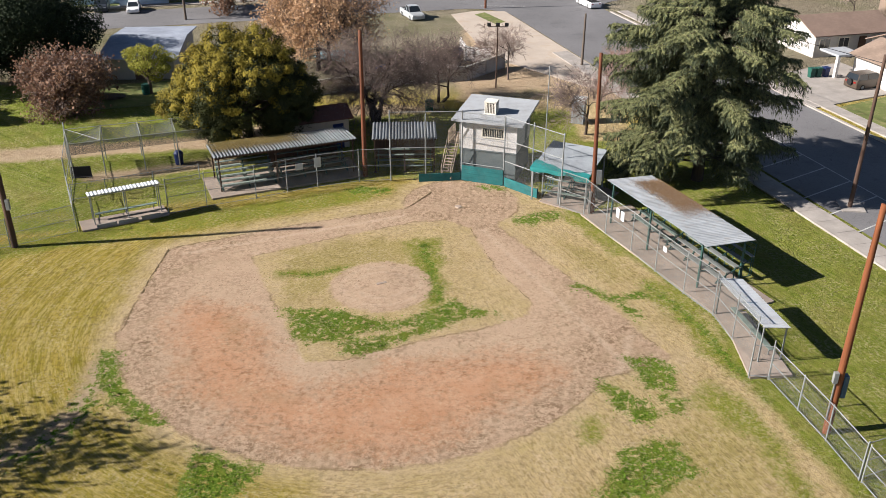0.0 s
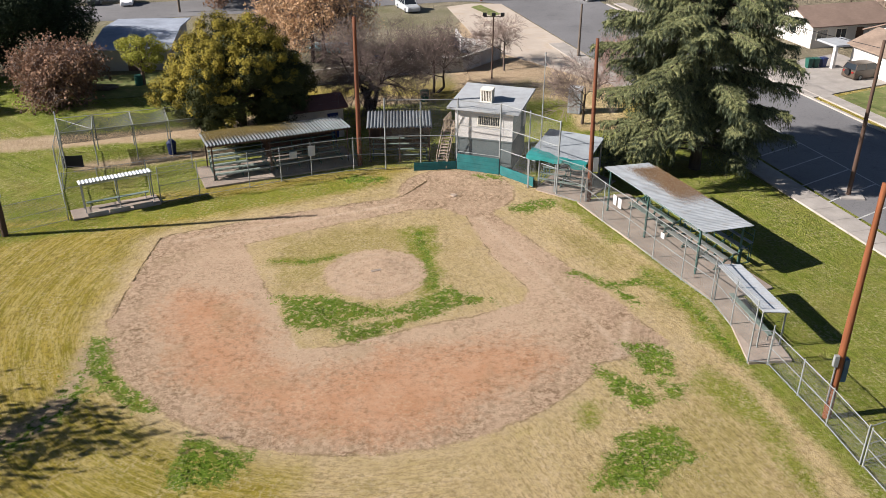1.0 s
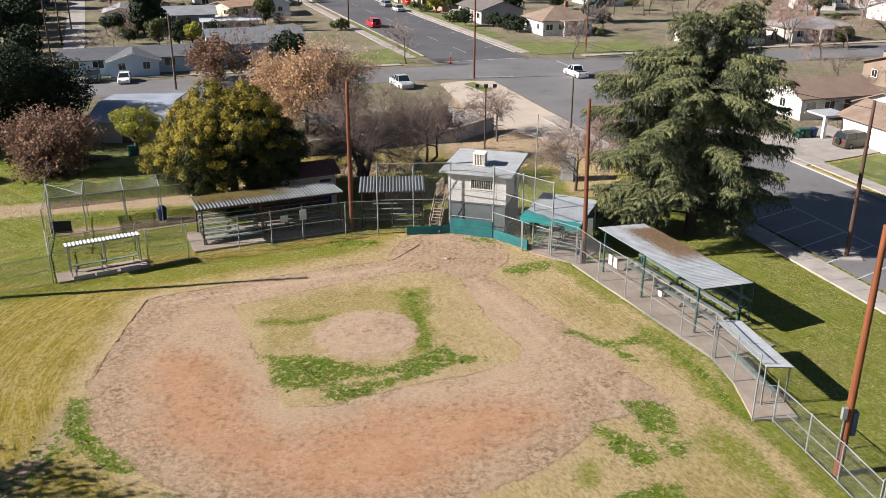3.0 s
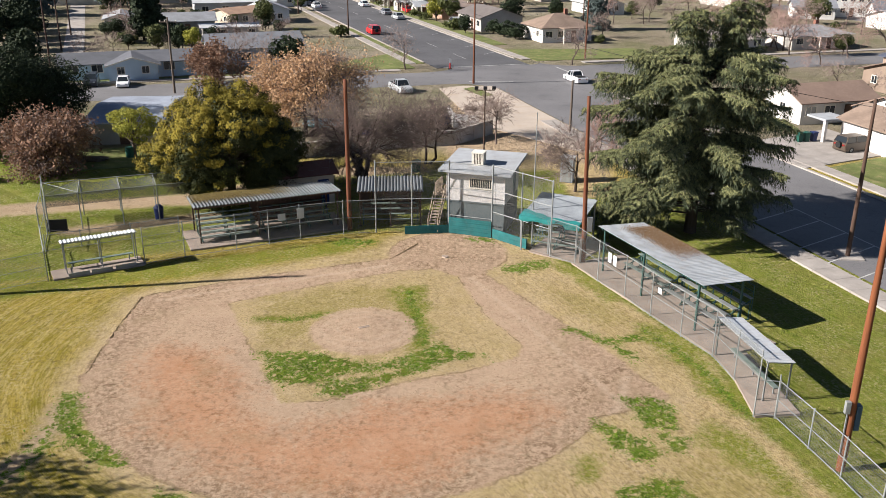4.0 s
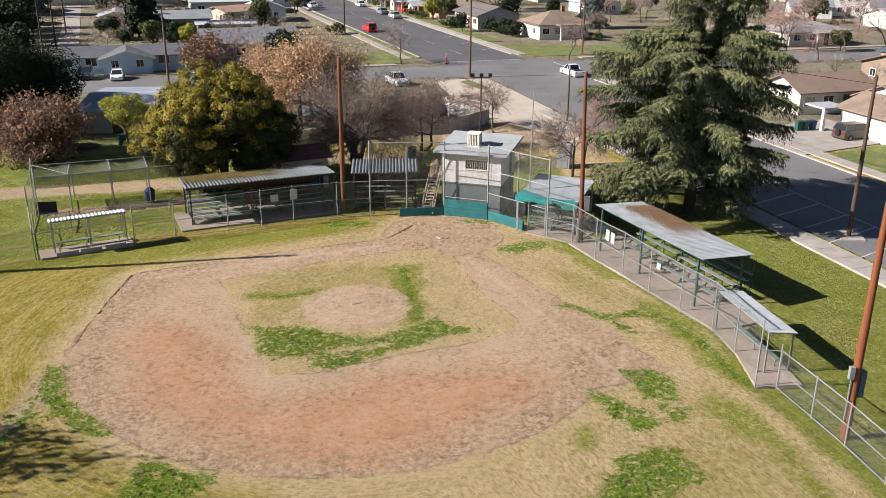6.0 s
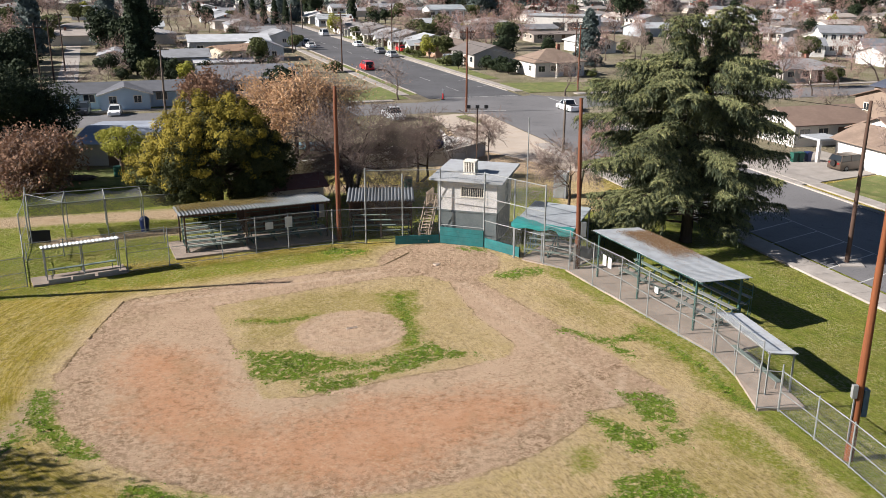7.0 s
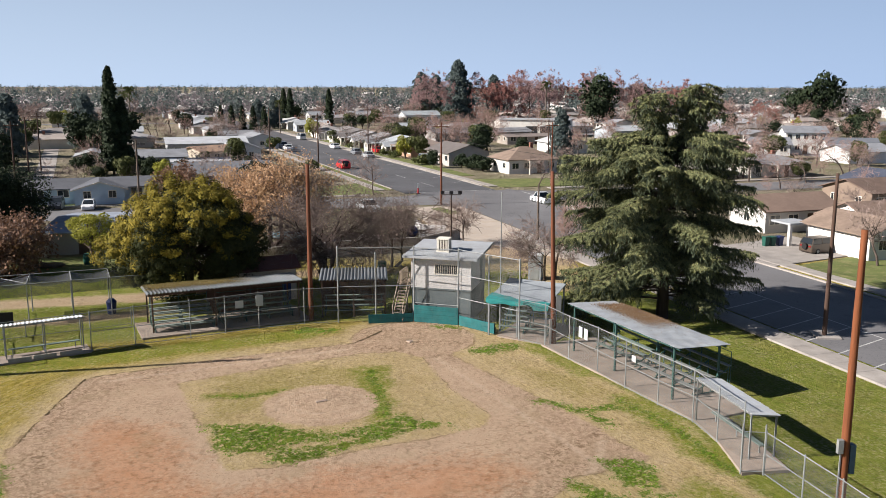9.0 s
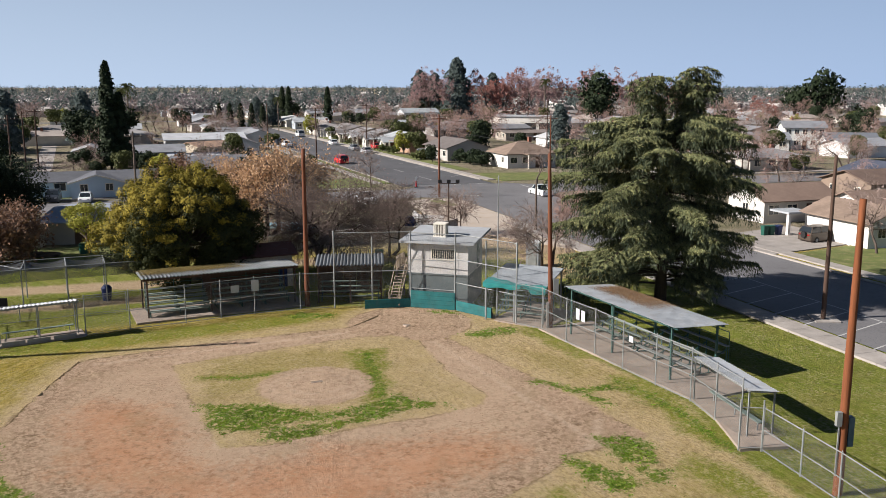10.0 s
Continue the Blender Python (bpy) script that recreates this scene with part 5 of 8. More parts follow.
def clumped(rng, n, lobes, shell=0.72):
    """Points on and just under the skins of the lobes (centre, radii)."""
    w = np.array([r[0] * r[1] * r[2] for _, r in lobes]) ** 0.66
    pick = rng.choice(len(lobes), n, p=w / w.sum())
    d = rng.normal(0, 1, (n, 3))
    d /= np.linalg.norm(d, axis=1)[:, None]
    rad = shell + (1 - shell) * rng.random((n, 1)) ** 0.6
    rad *= 1 + 0.10 * np.sin(d[:, :1] * 9 + pick[:, None]) * np.cos(d[:, 2:] * 8 + pick[:, None])
    c = np.array([c for c, _ in lobes])[pick]
    r = np.array([r for _, r in lobes])[pick]
    return c + d * r * rad, d


def leafy_tree(name, m, rng, h, w, label, leaf, n=9000, size=0.16, low=0.25, lobes=16, bark="bark_grey", group="leafy trees", trunk_r=0.2, squash=0.8, ragged=False):
    """A trunk, limbs into each lobe, and a crown of small leaf faces in uneven lobes."""
    t = thing(name, m, label, "tree", group)
    z0 = h * low
    mid, up = (z0 + h) / 2, (h - z0) / 2
    balls = []
    for i in range(lobes):
        d = rng.normal(0, 1, 3)
        d /= np.linalg.norm(d)
        k = rng.uniform(0.45, 0.72) if not ragged else rng.uniform(0.62, 0.9)
        s = rng.uniform(0.30, 0.46) if not ragged else rng.uniform(0.15, 0.27)
        balls.append((np.array((d[0] * w * k, d[1] * w * k, mid + d[2] * up * k)), np.array((w * s, w * s, up * s * 1.05))))
    balls.append((np.array((0, 0, mid)), np.array((w * 0.6, w * 0.6, up * 0.7)) * (1 if not ragged else 1.1)))
    segs = [(np.array((0, 0, -0.1)), np.array((0, 0, z0 * 0.9)), trunk_r, trunk_r * 0.8)]
    for c, _ in balls:
        segs.append((np.array((0, 0, z0 * 0.9)), c * np.array((0.5, 0.5, 1)) * np.array((1, 1, 0.75)), trunk_r * 0.5, trunk_r * 0.25))
        segs.append((segs[-1][1], c, trunk_r * 0.25, trunk_r * 0.1))
    part("trunk", limb_mesh("trunk", segs, M[bark], 6), None, t)
    pts, out = clumped(rng, n, balls)
    part("crown", leaf_mesh("crown", rng, pts, size, M[leaf], facing=out), None, t)
    return t


def cedar(m, rng, h, label):
    """A trunk that forks into two leaders; big level boughs, each a fan of side shoots with flat and hanging needle sprays."""
    t = thing("cedar_tree", m, label, "tree")
    segs, flat, flat_way, flat_up, hang, hang_way = [], [], [], [], [], []
    fork = 10.6

    def stem(z, k):
        """The middle of leader k at height z; both are one trunk below the fork."""
        u = max(0.0, z - fork) / (h - fork)
        side = (-1.35, 1.75)[k]
        return np.array((side * min(1.0, 1.5 * u), 0.25 * math.sin(z * 0.3) * u, z))

    for a, b in zip(np.linspace(-0.2, fork, 9), np.linspace(-0.2, fork, 9)[1:]):
        segs.append((stem(a, 0), stem(b, 0), 0.46 - 0.026 * a, 0.46 - 0.026 * b))
    for k, top in ((0, h - 0.4), (1, h)):
        zz = np.linspace(fork, top, 8)
        for a, b in zip(zz, zz[1:]):
            segs.append((stem(a, k), stem(b, k), 0.17 * (1 - (a - fork) / 7.5), 0.17 * (1 - (b - fork) / 7.5)))

    def bough(o, ang, R, droop, width, dense, hanging):
        d = np.array((math.cos(ang), math.sin(ang), 0))
        s = np.array((-d[1], d[0], 0))
        n_ = max(3, int(R / 0.42))
        bend, rise = rng.normal(0, 0.05), rng.uniform(0.04, 0.14)
        spine = [o + d * R * u + s * R * bend * u * u + np.array((0, 0, R * (rise * u - droop * u * u))) for u in np.linspace(0, 1, n_ + 1)]
        for i, (a, b) in enumerate(zip(spine, spine[1:])):
            r = 0.018 + 0.011 * R * (1 - i / n_)
            segs.append((a, b, r, r * 0.9))
        for i in range(1, n_ + 1):
            u = i / n_
            if R > 3 and u < 0.24 + 0.1 * rng.random():
                continue
            half = width * R * (u ** 0.5) * (1.18 - u) * rng.uniform(0.65, 1.3) + 0.22
            for sg in (-1, 1):
                way = s * sg * rng.uniform(0.7, 1.1) + d * rng.uniform(0.5, 1.0)
                way /= np.linalg.norm(way)
                dip = rng.uniform(0.14, 0.42)
                c_ = int(dense * half) + 6
                w = rng.random((c_, 1)) ** 0.8
                across = np.cross(way, (0, 0, 1))
                c = spine[i] + way * half * w + across * rng.normal(0, 0.13, (c_, 1)) * (1.15 - w) + np.array((0, 0, -1.0)) * dip * half * w * w
                c[:, 2] += rng.normal(0, 0.035, c_)
                flat.append(c)
                flat_way.append(way * 1.0 + across * rng.normal(0, 0.55, (c_, 1)) + np.array((0, 0, -0.25)) - np.array((0, 0, 0.5)) * w)
                flat_up.append(np.tile(np.array((0, 0, 1.0)) + 0.25 * way, (c_, 1)))
                segs.append((spine[i], spine[i] + way * half * 0.8 + np.array((0, 0, -0.6 * dip * half)), 0.014, 0.006))
                q = int(c_ * hanging)
                w = rng.uniform(0.25, 1.05, (q, 1))
                e = spine[i] + way * half * w + across * rng.normal(0, 0.12, (q, 1)) + np.array((0, 0, -1.0)) * (dip * half * w * w + rng.random((q, 1)) ** 1.5 * (0.55 + 0.4 * w))
                hang.append(e)
                hang_way.append(np.array((0, 0, -1.0)) + way * 0.45 + rng.normal(0, 0.22, (q, 3)))

    z, turn = 1.9, 0.7
    while z < 12.8:
        prof = float(np.interp(z, (1.9, 3.2, 5, 9, 11.2, 12.0, 12.8), (0.84, 1.0, 0.97, 1.0, 1.03, 0.93, 0.6)))
        for i in range(13):
            turn += 2.399
            a = turn + rng.uniform(-0.35, 0.35)
            if z < 4.4 and -0.3 * math.cos(a) - 0.95 * math.sin(a) > 0.72:
                continue
            lim = 6.6 - 0.9 * math.cos(a) + 0.35 * math.sin(2 * a + z)
            R = prof * lim * (rng.uniform(0.86, 1.12) if rng.random() < 0.62 else rng.uniform(0.42, 0.75))
            high = z > 9.5
            bough(stem(z + rng.uniform(-0.5, 0.5), 1 if math.cos(a) > 0 else 0), a, R, rng.uniform(0.02, 0.2) if high else rng.uniform(0.06, 0.27), rng.uniform(0.28, 0.45), 68, 0.55)
        z += rng.uniform(0.8, 1.05)
    # a few dark boughs under the fork of the leaders, reaching out over the gap
    for a, R, zz in ((0.15, 4.3, 12.9), (-0.5, 4.0, 12.7), (2.6, 2.4, 13.2), (3.5, 2.6, 13.0), (4.4, 2.2, 13.1), (5.3, 2.6, 13.4)):
        bough(stem(zz, 1 if math.cos(a) > 0 else 0), a, R, 0.2, 0.27, 58, 0.3)
    for k, top, fat in ((0, h - 0.35, 1.2), (1, h, 1.45)):
        z = 12.6
        while z < top:
            lim = fat * float(np.interp(z, (12.6, 13.3, 14.4, 15.4, 16.2, h), (1.1, 0.6, 0.7, 1.25, 1.25, 0.7)))
            for i in range(6):
                turn += 2.399
                bough(stem(z + rng.uniform(-0.2, 0.2), k), turn, lim * rng.uniform(0.6, 1.15), rng.uniform(0.3, 0.7), 0.4, 60, 0.8)
            z += 0.55
    part("trunk", limb_mesh("trunk", segs, M["bark_dark"], 6), None, t)
    c, w, up = np.concatenate(flat), np.concatenate(flat_way), np.concatenate(flat_up)
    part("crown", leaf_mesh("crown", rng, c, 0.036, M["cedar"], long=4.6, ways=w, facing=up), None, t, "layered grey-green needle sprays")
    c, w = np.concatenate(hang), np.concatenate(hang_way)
    part("hanging_foliage", leaf_mesh("hanging_foliage", rng, c, 0.03, M["cedar_shade"], long=6.0, ways=w), None, t, "drooping green shoots, darkened as in the shade of the boughs")
    return t


SUNNY = np.array((-0.5, -0.1, 0.86))  # tufts that face this way get the lighter leaf colour, as if lit


def lobed_tree(name, m, rng, h, w, label, leaf, lit_leaf, lobes, per, size, low=0.1, trunk_r=0.35, bark="bark_dark", group="leafy trees"):
    """A dense crown of large billows; each billow carries many small leaf tufts, coloured as lit on the sunward side
    and as shaded elsewhere.
    """
    t = thing(name, m, label, "tree", group)
    z0 = h * low
    mid, up = (h + z0) / 2, (h - z0) / 2
    top = np.array((0, 0, h * 0.35))
    segs = [(np.array((0, 0, -0.1)), top, trunk_r, trunk_r * 0.7)]
    shade_side, shade_side_out, lit_side, lit_side_out = [], [], [], []
    for i in range(lobes):
        zz = 1 - 1.75 * (i + 0.5) / lobes
        a = i * 2.399 + rng.uniform(-0.3, 0.3)
        rr = math.sqrt(max(0.0, 1 - zz * zz))
        d = np.array((math.cos(a) * rr, math.sin(a) * rr, zz))
        s = w * rng.uniform(0.22, 0.38)
        k = rng.uniform(0.74, 1.08)
        c = np.array((d[0] * (w - s * 0.75) * k, d[1] * (w - s * 0.75) * k, mid + d[2] * (up - s * 0.6) * k))
        c[2] = max(c[2], s * 0.75)
        fork = top + (c - top) * 0.5 + rng.normal(0, 0.3, 3)
        segs += [(top, fork, trunk_r * 0.4, trunk_r * 0.22), (fork, c, trunk_r * 0.22, 0.04)]
        for j in range(int(46 * (s / (w * 0.3)) ** 2)):
            q = rng.normal(0, 1, 3)
            q /= np.linalg.norm(q)
            if q.dot(d) < -0.35:
                continue
            tuft = c + q * s * rng.uniform(0.9, 1.06) * np.array((1, 1, 0.9))
            ts = s * rng.uniform(0.16, 0.3)
            n = int(per * (ts / 0.35) ** 2) + 12
            e = rng.normal(0, 1, (n, 3))
            e /= np.linalg.norm(e, axis=1)[:, None]
            p = tuft + e * ts * (rng.random((n, 1)) ** 0.4) * np.array((1, 1, 0.85))
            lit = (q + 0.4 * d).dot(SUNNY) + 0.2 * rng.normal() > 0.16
            (lit_side if lit else shade_side).append(p)
            (lit_side_out if lit else shade_side_out).append(e + 1.4 * q)
        n = int(per * 30)
        e = rng.normal(0, 1, (n, 3))
        e /= np.linalg.norm(e, axis=1)[:, None]
        shade_side.append(c + e * s * 0.92 * rng.random((n, 1)) ** 0.3)
        shade_side_out.append(e)
    part("trunk", limb_mesh("trunk", segs, M[bark], 6), None, t)
    part("crown", leaf_mesh("crown", rng, np.concatenate(shade_side), size, M[leaf], facing=np.concatenate(shade_side_out)), None, t, "inner and far-side leaves, coloured dark green as in shade")
    part("fresh_foliage", leaf_mesh("fresh_foliage", rng, np.concatenate(lit_side), size, M[lit_leaf], facing=np.concatenate(lit_side_out)), None, t, "yellow-green new leaves, kept to the sunward side as if lit")
    return t


RNG = np.random.default_rng(11)
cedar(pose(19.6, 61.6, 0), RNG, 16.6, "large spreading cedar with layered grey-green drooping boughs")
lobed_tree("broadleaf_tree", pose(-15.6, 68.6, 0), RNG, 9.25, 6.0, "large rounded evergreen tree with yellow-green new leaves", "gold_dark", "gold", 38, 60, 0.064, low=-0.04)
bare_tree("bare_tree", pose(-5.6, 75.0, 0), np.random.default_rng(10), 9.3, 0.24, "large leafless tree with several dark trunks behind the stand", trunks=4, levels=4, kids=3, spread=0.85, bark="bark_dark", twig="twig_dark", leaves="rose_leaf", count=700, size=0.045, splay=0.55, gnarl=0.27)
bare_tree("bare_tree", pose(0.05, 80.4, 0), np.random.default_rng(14), 7.4, 0.15, "leafless tree with fine purplish twigs", trunks=2, levels=4, kids=3, spread=0.8, bark="bark_dark", twig="twig_dark", leaves="rose_leaf", count=900, size=0.05, splay=0.4, gnarl=0.26)
bare_tree("bare_tree", pose(7.1, 88.0, 0), RNG, 6.0, 0.11, "small leafless tree on dry grass", levels=4, kids=3, spread=0.8)
bare_tree("bare_tree", pose(12.6, 71.6, 0), RNG, 6.6, 0.14, "leafless tree behind the tarp stand", levels=4, kids=3, spread=0.8)
bare_tree("bare_tree", pose(14.2, 75.5, 0), RNG, 7.2, 0.14, "leafless tree beside the bare lot", levels=4, kids=3, spread=0.75, twig="twig_pink")
bare_tree("autumn_tree", pose(-12.6, 91.0, 0), np.random.default_rng(14), 10.2, 0.28, "tall autumn tree with withered tan-orange leaves", trunks=2, levels=4, kids=3, spread=0.8, bark="bark_dark", twig="twig_dark", leaves="tan_leaf", count=15000, size=0.11, group="autumn trees", splay=0.45, gnarl=0.25)
bare_tree("bare_tree", pose(-8.8, 95.0, 0), np.random.default_rng(5), 9.6, 0.24, "leafless grey tree with a few withered tan leaves", levels=4, kids=3, spread=0.75, leaves="tan_leaf", count=1300, size=0.10, gnarl=0.25)
bare_tree("autumn_tree", pose(-15.5, 97.0, 0), RNG, 8.5, 0.2, "half-bare autumn tree with tan leaves", levels=4, kids=3, spread=0.65, leaves="tan_leaf", count=4500, size=0.11, group="autumn trees")
bare_tree("autumn_tree", pose(-34.2, 78.4, 0), np.random.default_rng(10), 5.9, 0.18, "autumn tree with withered red-brown leaves", trunks=3, levels=4, kids=3, spread=1.0, droop=0.07, leaves="red_leaf", count=11000, size=0.12, group="autumn trees")
leafy_tree("evergreen_tree", pose(-43.0, 87.6, 0), RNG, 10.9, 6.4, "broad dark evergreen tree by the houses", "dark_leaf", 60000, 0.09, 0.0, 38, "bark_dark")
leafy_tree("evergreen_tree", pose(-38.4, 90.5, 0), RNG, 8.6, 4.2, "dark evergreen tree by a garden shed", "dark_leaf", 22000, 0.09, 0.05, 24, "bark_dark")
# added shrub: its dark leaves stand in for the shadowed gap under the tree
leafy_tree("garden_shrub", pose(-33.9, 76.8, 0), RNG, 2.2, 0.75, "narrow dark shrub added in place of the shadowed gap below a red-brown tree", "dark_leaf", 3000, 0.06, 0.0, 10, "bark_dark", group="garden shrubs", trunk_r=0.05)
leafy_tree("small_tree", pose(-27.9, 82.6, 0), RNG, 4.9, 2.7, "small lime-yellow garden tree", "lime_leaf", 7000, 0.075, 0.3, 30, ragged=True)
bare_tree("shade_tree", pose(-31.2, 28.4, 0), np.random.default_rng(14), 10.5, 0.2, "half-bare tree beside the outfield, casting broken shade", levels=4, kids=3, spread=0.7, leaves="mid_leaf", count=3600, size=0.15)
bare_tree("autumn_tree", pose(-29.0, 121.0, 0), RNG, 6.2, 0.16, "low autumn tree with dark red-brown leaves by the blue house", trunks=3, levels=3, kids=3, spread=1.0, leaves="red_leaf", count=4500, size=0.15, group="autumn trees")
leafy_tree("evergreen_tree", pose(-54.0, 80.5, 0), RNG, 9.5, 4.4, "dark evergreen tree past the edge of the park lawn", "dark_leaf", 5000, 0.22, 0.08, 14, "bark_dark")
leafy_tree("evergreen_tree", pose(-50.5, 73.0, 0), RNG, 8.0, 3.6, "dark evergreen tree beside the park path", "dark_leaf", 4000, 0.22, 0.08, 12, "bark_dark")

# ---- houses, vehicles and street things ----
PAINT = {}


def paint(c, gloss=0.75):
    key = (tuple(round(x, 3) for x in c), gloss)
    if key not in PAINT:
        PAINT[key] = plain("painted_wall", tone(c, 0.92), gloss, 0, 0.12, 0.5, 8, 0.06)
    return PAINT[key]


def shingles(c):
    key = ("roof", tuple(round(x, 3) for x in c))
    if key not in PAINT:
        n = Nodes("shingle_roof")
        col = n.mix(n.noise(0.5, 4), tone(c, 0.72), tone(c, 1.25))
        col = n.mix(n.math("MULTIPLY", n.noise(1.0, 4, 0.6, n.scaled(2.5, 2.5, 14)), 0.5), col, tone(c, 0.55))
        col = n.mix(n.math("MULTIPLY", n.chance(), 0.3), col, tone(c, 1.5))
        n.bump(n.noise(9.0, 3), 0.3, 0.02)
        PAINT[key] = n.end(col, 0.9)
    return PAINT[key]


def house(m, w, d, h, wall, roof, label, kind="gable", pitch=0.36, front=3, side=2, chimney=False, over=0.5, porch=False, garage=False, category="house", group="houses"):
    """A one-storey house; its front looks to -y, the ridge runs along x."""
    t = thing("house", m, label, category, group)
    g = Geo()
    rise = d / 2 * pitch
    g.box((w / 2, d / 2, h / 2), (w, d, h))
    if kind == "gable":
        for x in (0, w):
            tri = [(x, 0, h), (x, d, h), (x, d / 2, h + rise)]
            g.face(*(tri if x else tri[::-1]))
    part("wall", g, paint(wall), t)
    g = Geo()
    o, k = over, 0.12
    zl = h - over * pitch
    if kind == "gable":
        for s in (0, 1):
            y0, y1 = (-o, d / 2) if s == 0 else (d + o, d / 2)
            ring = [(-o, y0, zl), (w + o, y0, zl), (w + o, y1, h + rise), (-o, y1, h + rise)]
            up = [(x, y, z + k) for x, y, z in ring]
            if s:
                ring, up = ring[::-1], up[::-1]
            g.face(*up)
            g.face(*ring[::-1])
            for i in range(4):
                j = (i + 1) % 4
                g.face(ring[i], ring[j], up[j], up[i])
    else:
        q = min(d / 2, w / 2 - 0.3)
        a, b, c, e = (-o, -o, zl), (w + o, -o, zl), (w + o, d + o, zl), (-o, d + o, zl)
        r0, r1 = (q, d / 2, h + rise), (w - q, d / 2, h + rise)
        up = lambda p: (p[0], p[1], p[2] + k)
        g.face(up(a), up(b), up(r1), up(r0))
        g.face(up(b), up(c), up(r1))
        g.face(up(c), up(e), up(r0), up(r1))
        g.face(up(e), up(a), up(r0))
        g.face(e, c, b, a)
        for p, s in ((a, b), (b, c), (c, e), (e, a)):
            g.face(p, s, up(s), up(p))
    rf = part("roof", g, shingles(roof), t)
    if chimney:
        g = Geo()
        g.box((w * 0.68, d * 0.55, h + rise + 0.25), (0.6, 0.6, 1.1))
        part("chimney", g, M["chimney"], rf)

    def window(x, y, z, ww, hh, turn):
        f = Geo()
        mm = pose(x, y, z, 0, 0, turn)
        for c, s in (((-ww / 2, 0, 0), (0.09, 0.1, hh + 0.1)), ((ww / 2, 0, 0), (0.09, 0.1, hh + 0.1)), ((0, 0, hh / 2), (ww, 0.1, 0.09)), ((0, 0, -hh / 2), (ww + 0.16, 0.14, 0.09)), ((0, 0, 0), (0.05, 0.07, hh))):
            f.box((0, 0, 0), s, m=mm @ pose(*c))
        wnd = part("window", f, M["white_trim"], t)
        p = Geo()
        p.box((0, 0, 0), (ww, 0.05, hh), m=mm)
        part("pane", p, M["glass"], wnd)

    slots = front + 1
    for i in range(slots):
        x = w * (i + 0.5) / slots
        if garage and i == 0:
            g = Geo()
            g.box((x, -0.03, 1.1), (min(2.6, w / slots * 0.9), 0.08, 2.15))
            part("garage_door", g, M["white_trim"], t)
        elif i == slots // 2:
            g = Geo()
            g.box((x, -0.03, 1.03), (0.95, 0.08, 2.06))
            part("door", g, M["door"], t)
        else:
            window(x, -0.02, 1.5, min(1.5, w / slots * 0.55), 1.1, 0)
    if h > 4.5:
        for i in range(slots):
            window(w * (i + 0.5) / slots, -0.02, 4.1, min(1.5, w / slots * 0.6), 1.2, 0)
    for i in range(side):
        window(-0.02, d * (i + 0.5) / side, 1.5, 1.0, 1.0, -90)
    if porch:
        g = Geo()
        x0, x1 = w * 0.3, w * 0.75
        g.box(((x0 + x1) / 2, -1.2, h - 0.1), (x1 - x0, 2.5, 0.14))
        part("porch_roof", g, shingles(roof), t)
        for x in (x0 + 0.2, x1 - 0.2):
            g = Geo()
            g.box((x, -2.25, (h - 0.17) / 2), (0.2, 0.2, h - 0.17))
            part("porch_post", g, M["white_trim"], t)
    return t


M["chimney"] = plain("red_brick_chimney", (0.26, 0.12, 0.085), 0.9, 0, 0.3, 2, 12, 0.2)
M["door"] = plain("brown_door", (0.12, 0.07, 0.045), 0.6, 0, 0.2, 2, 9, 0)


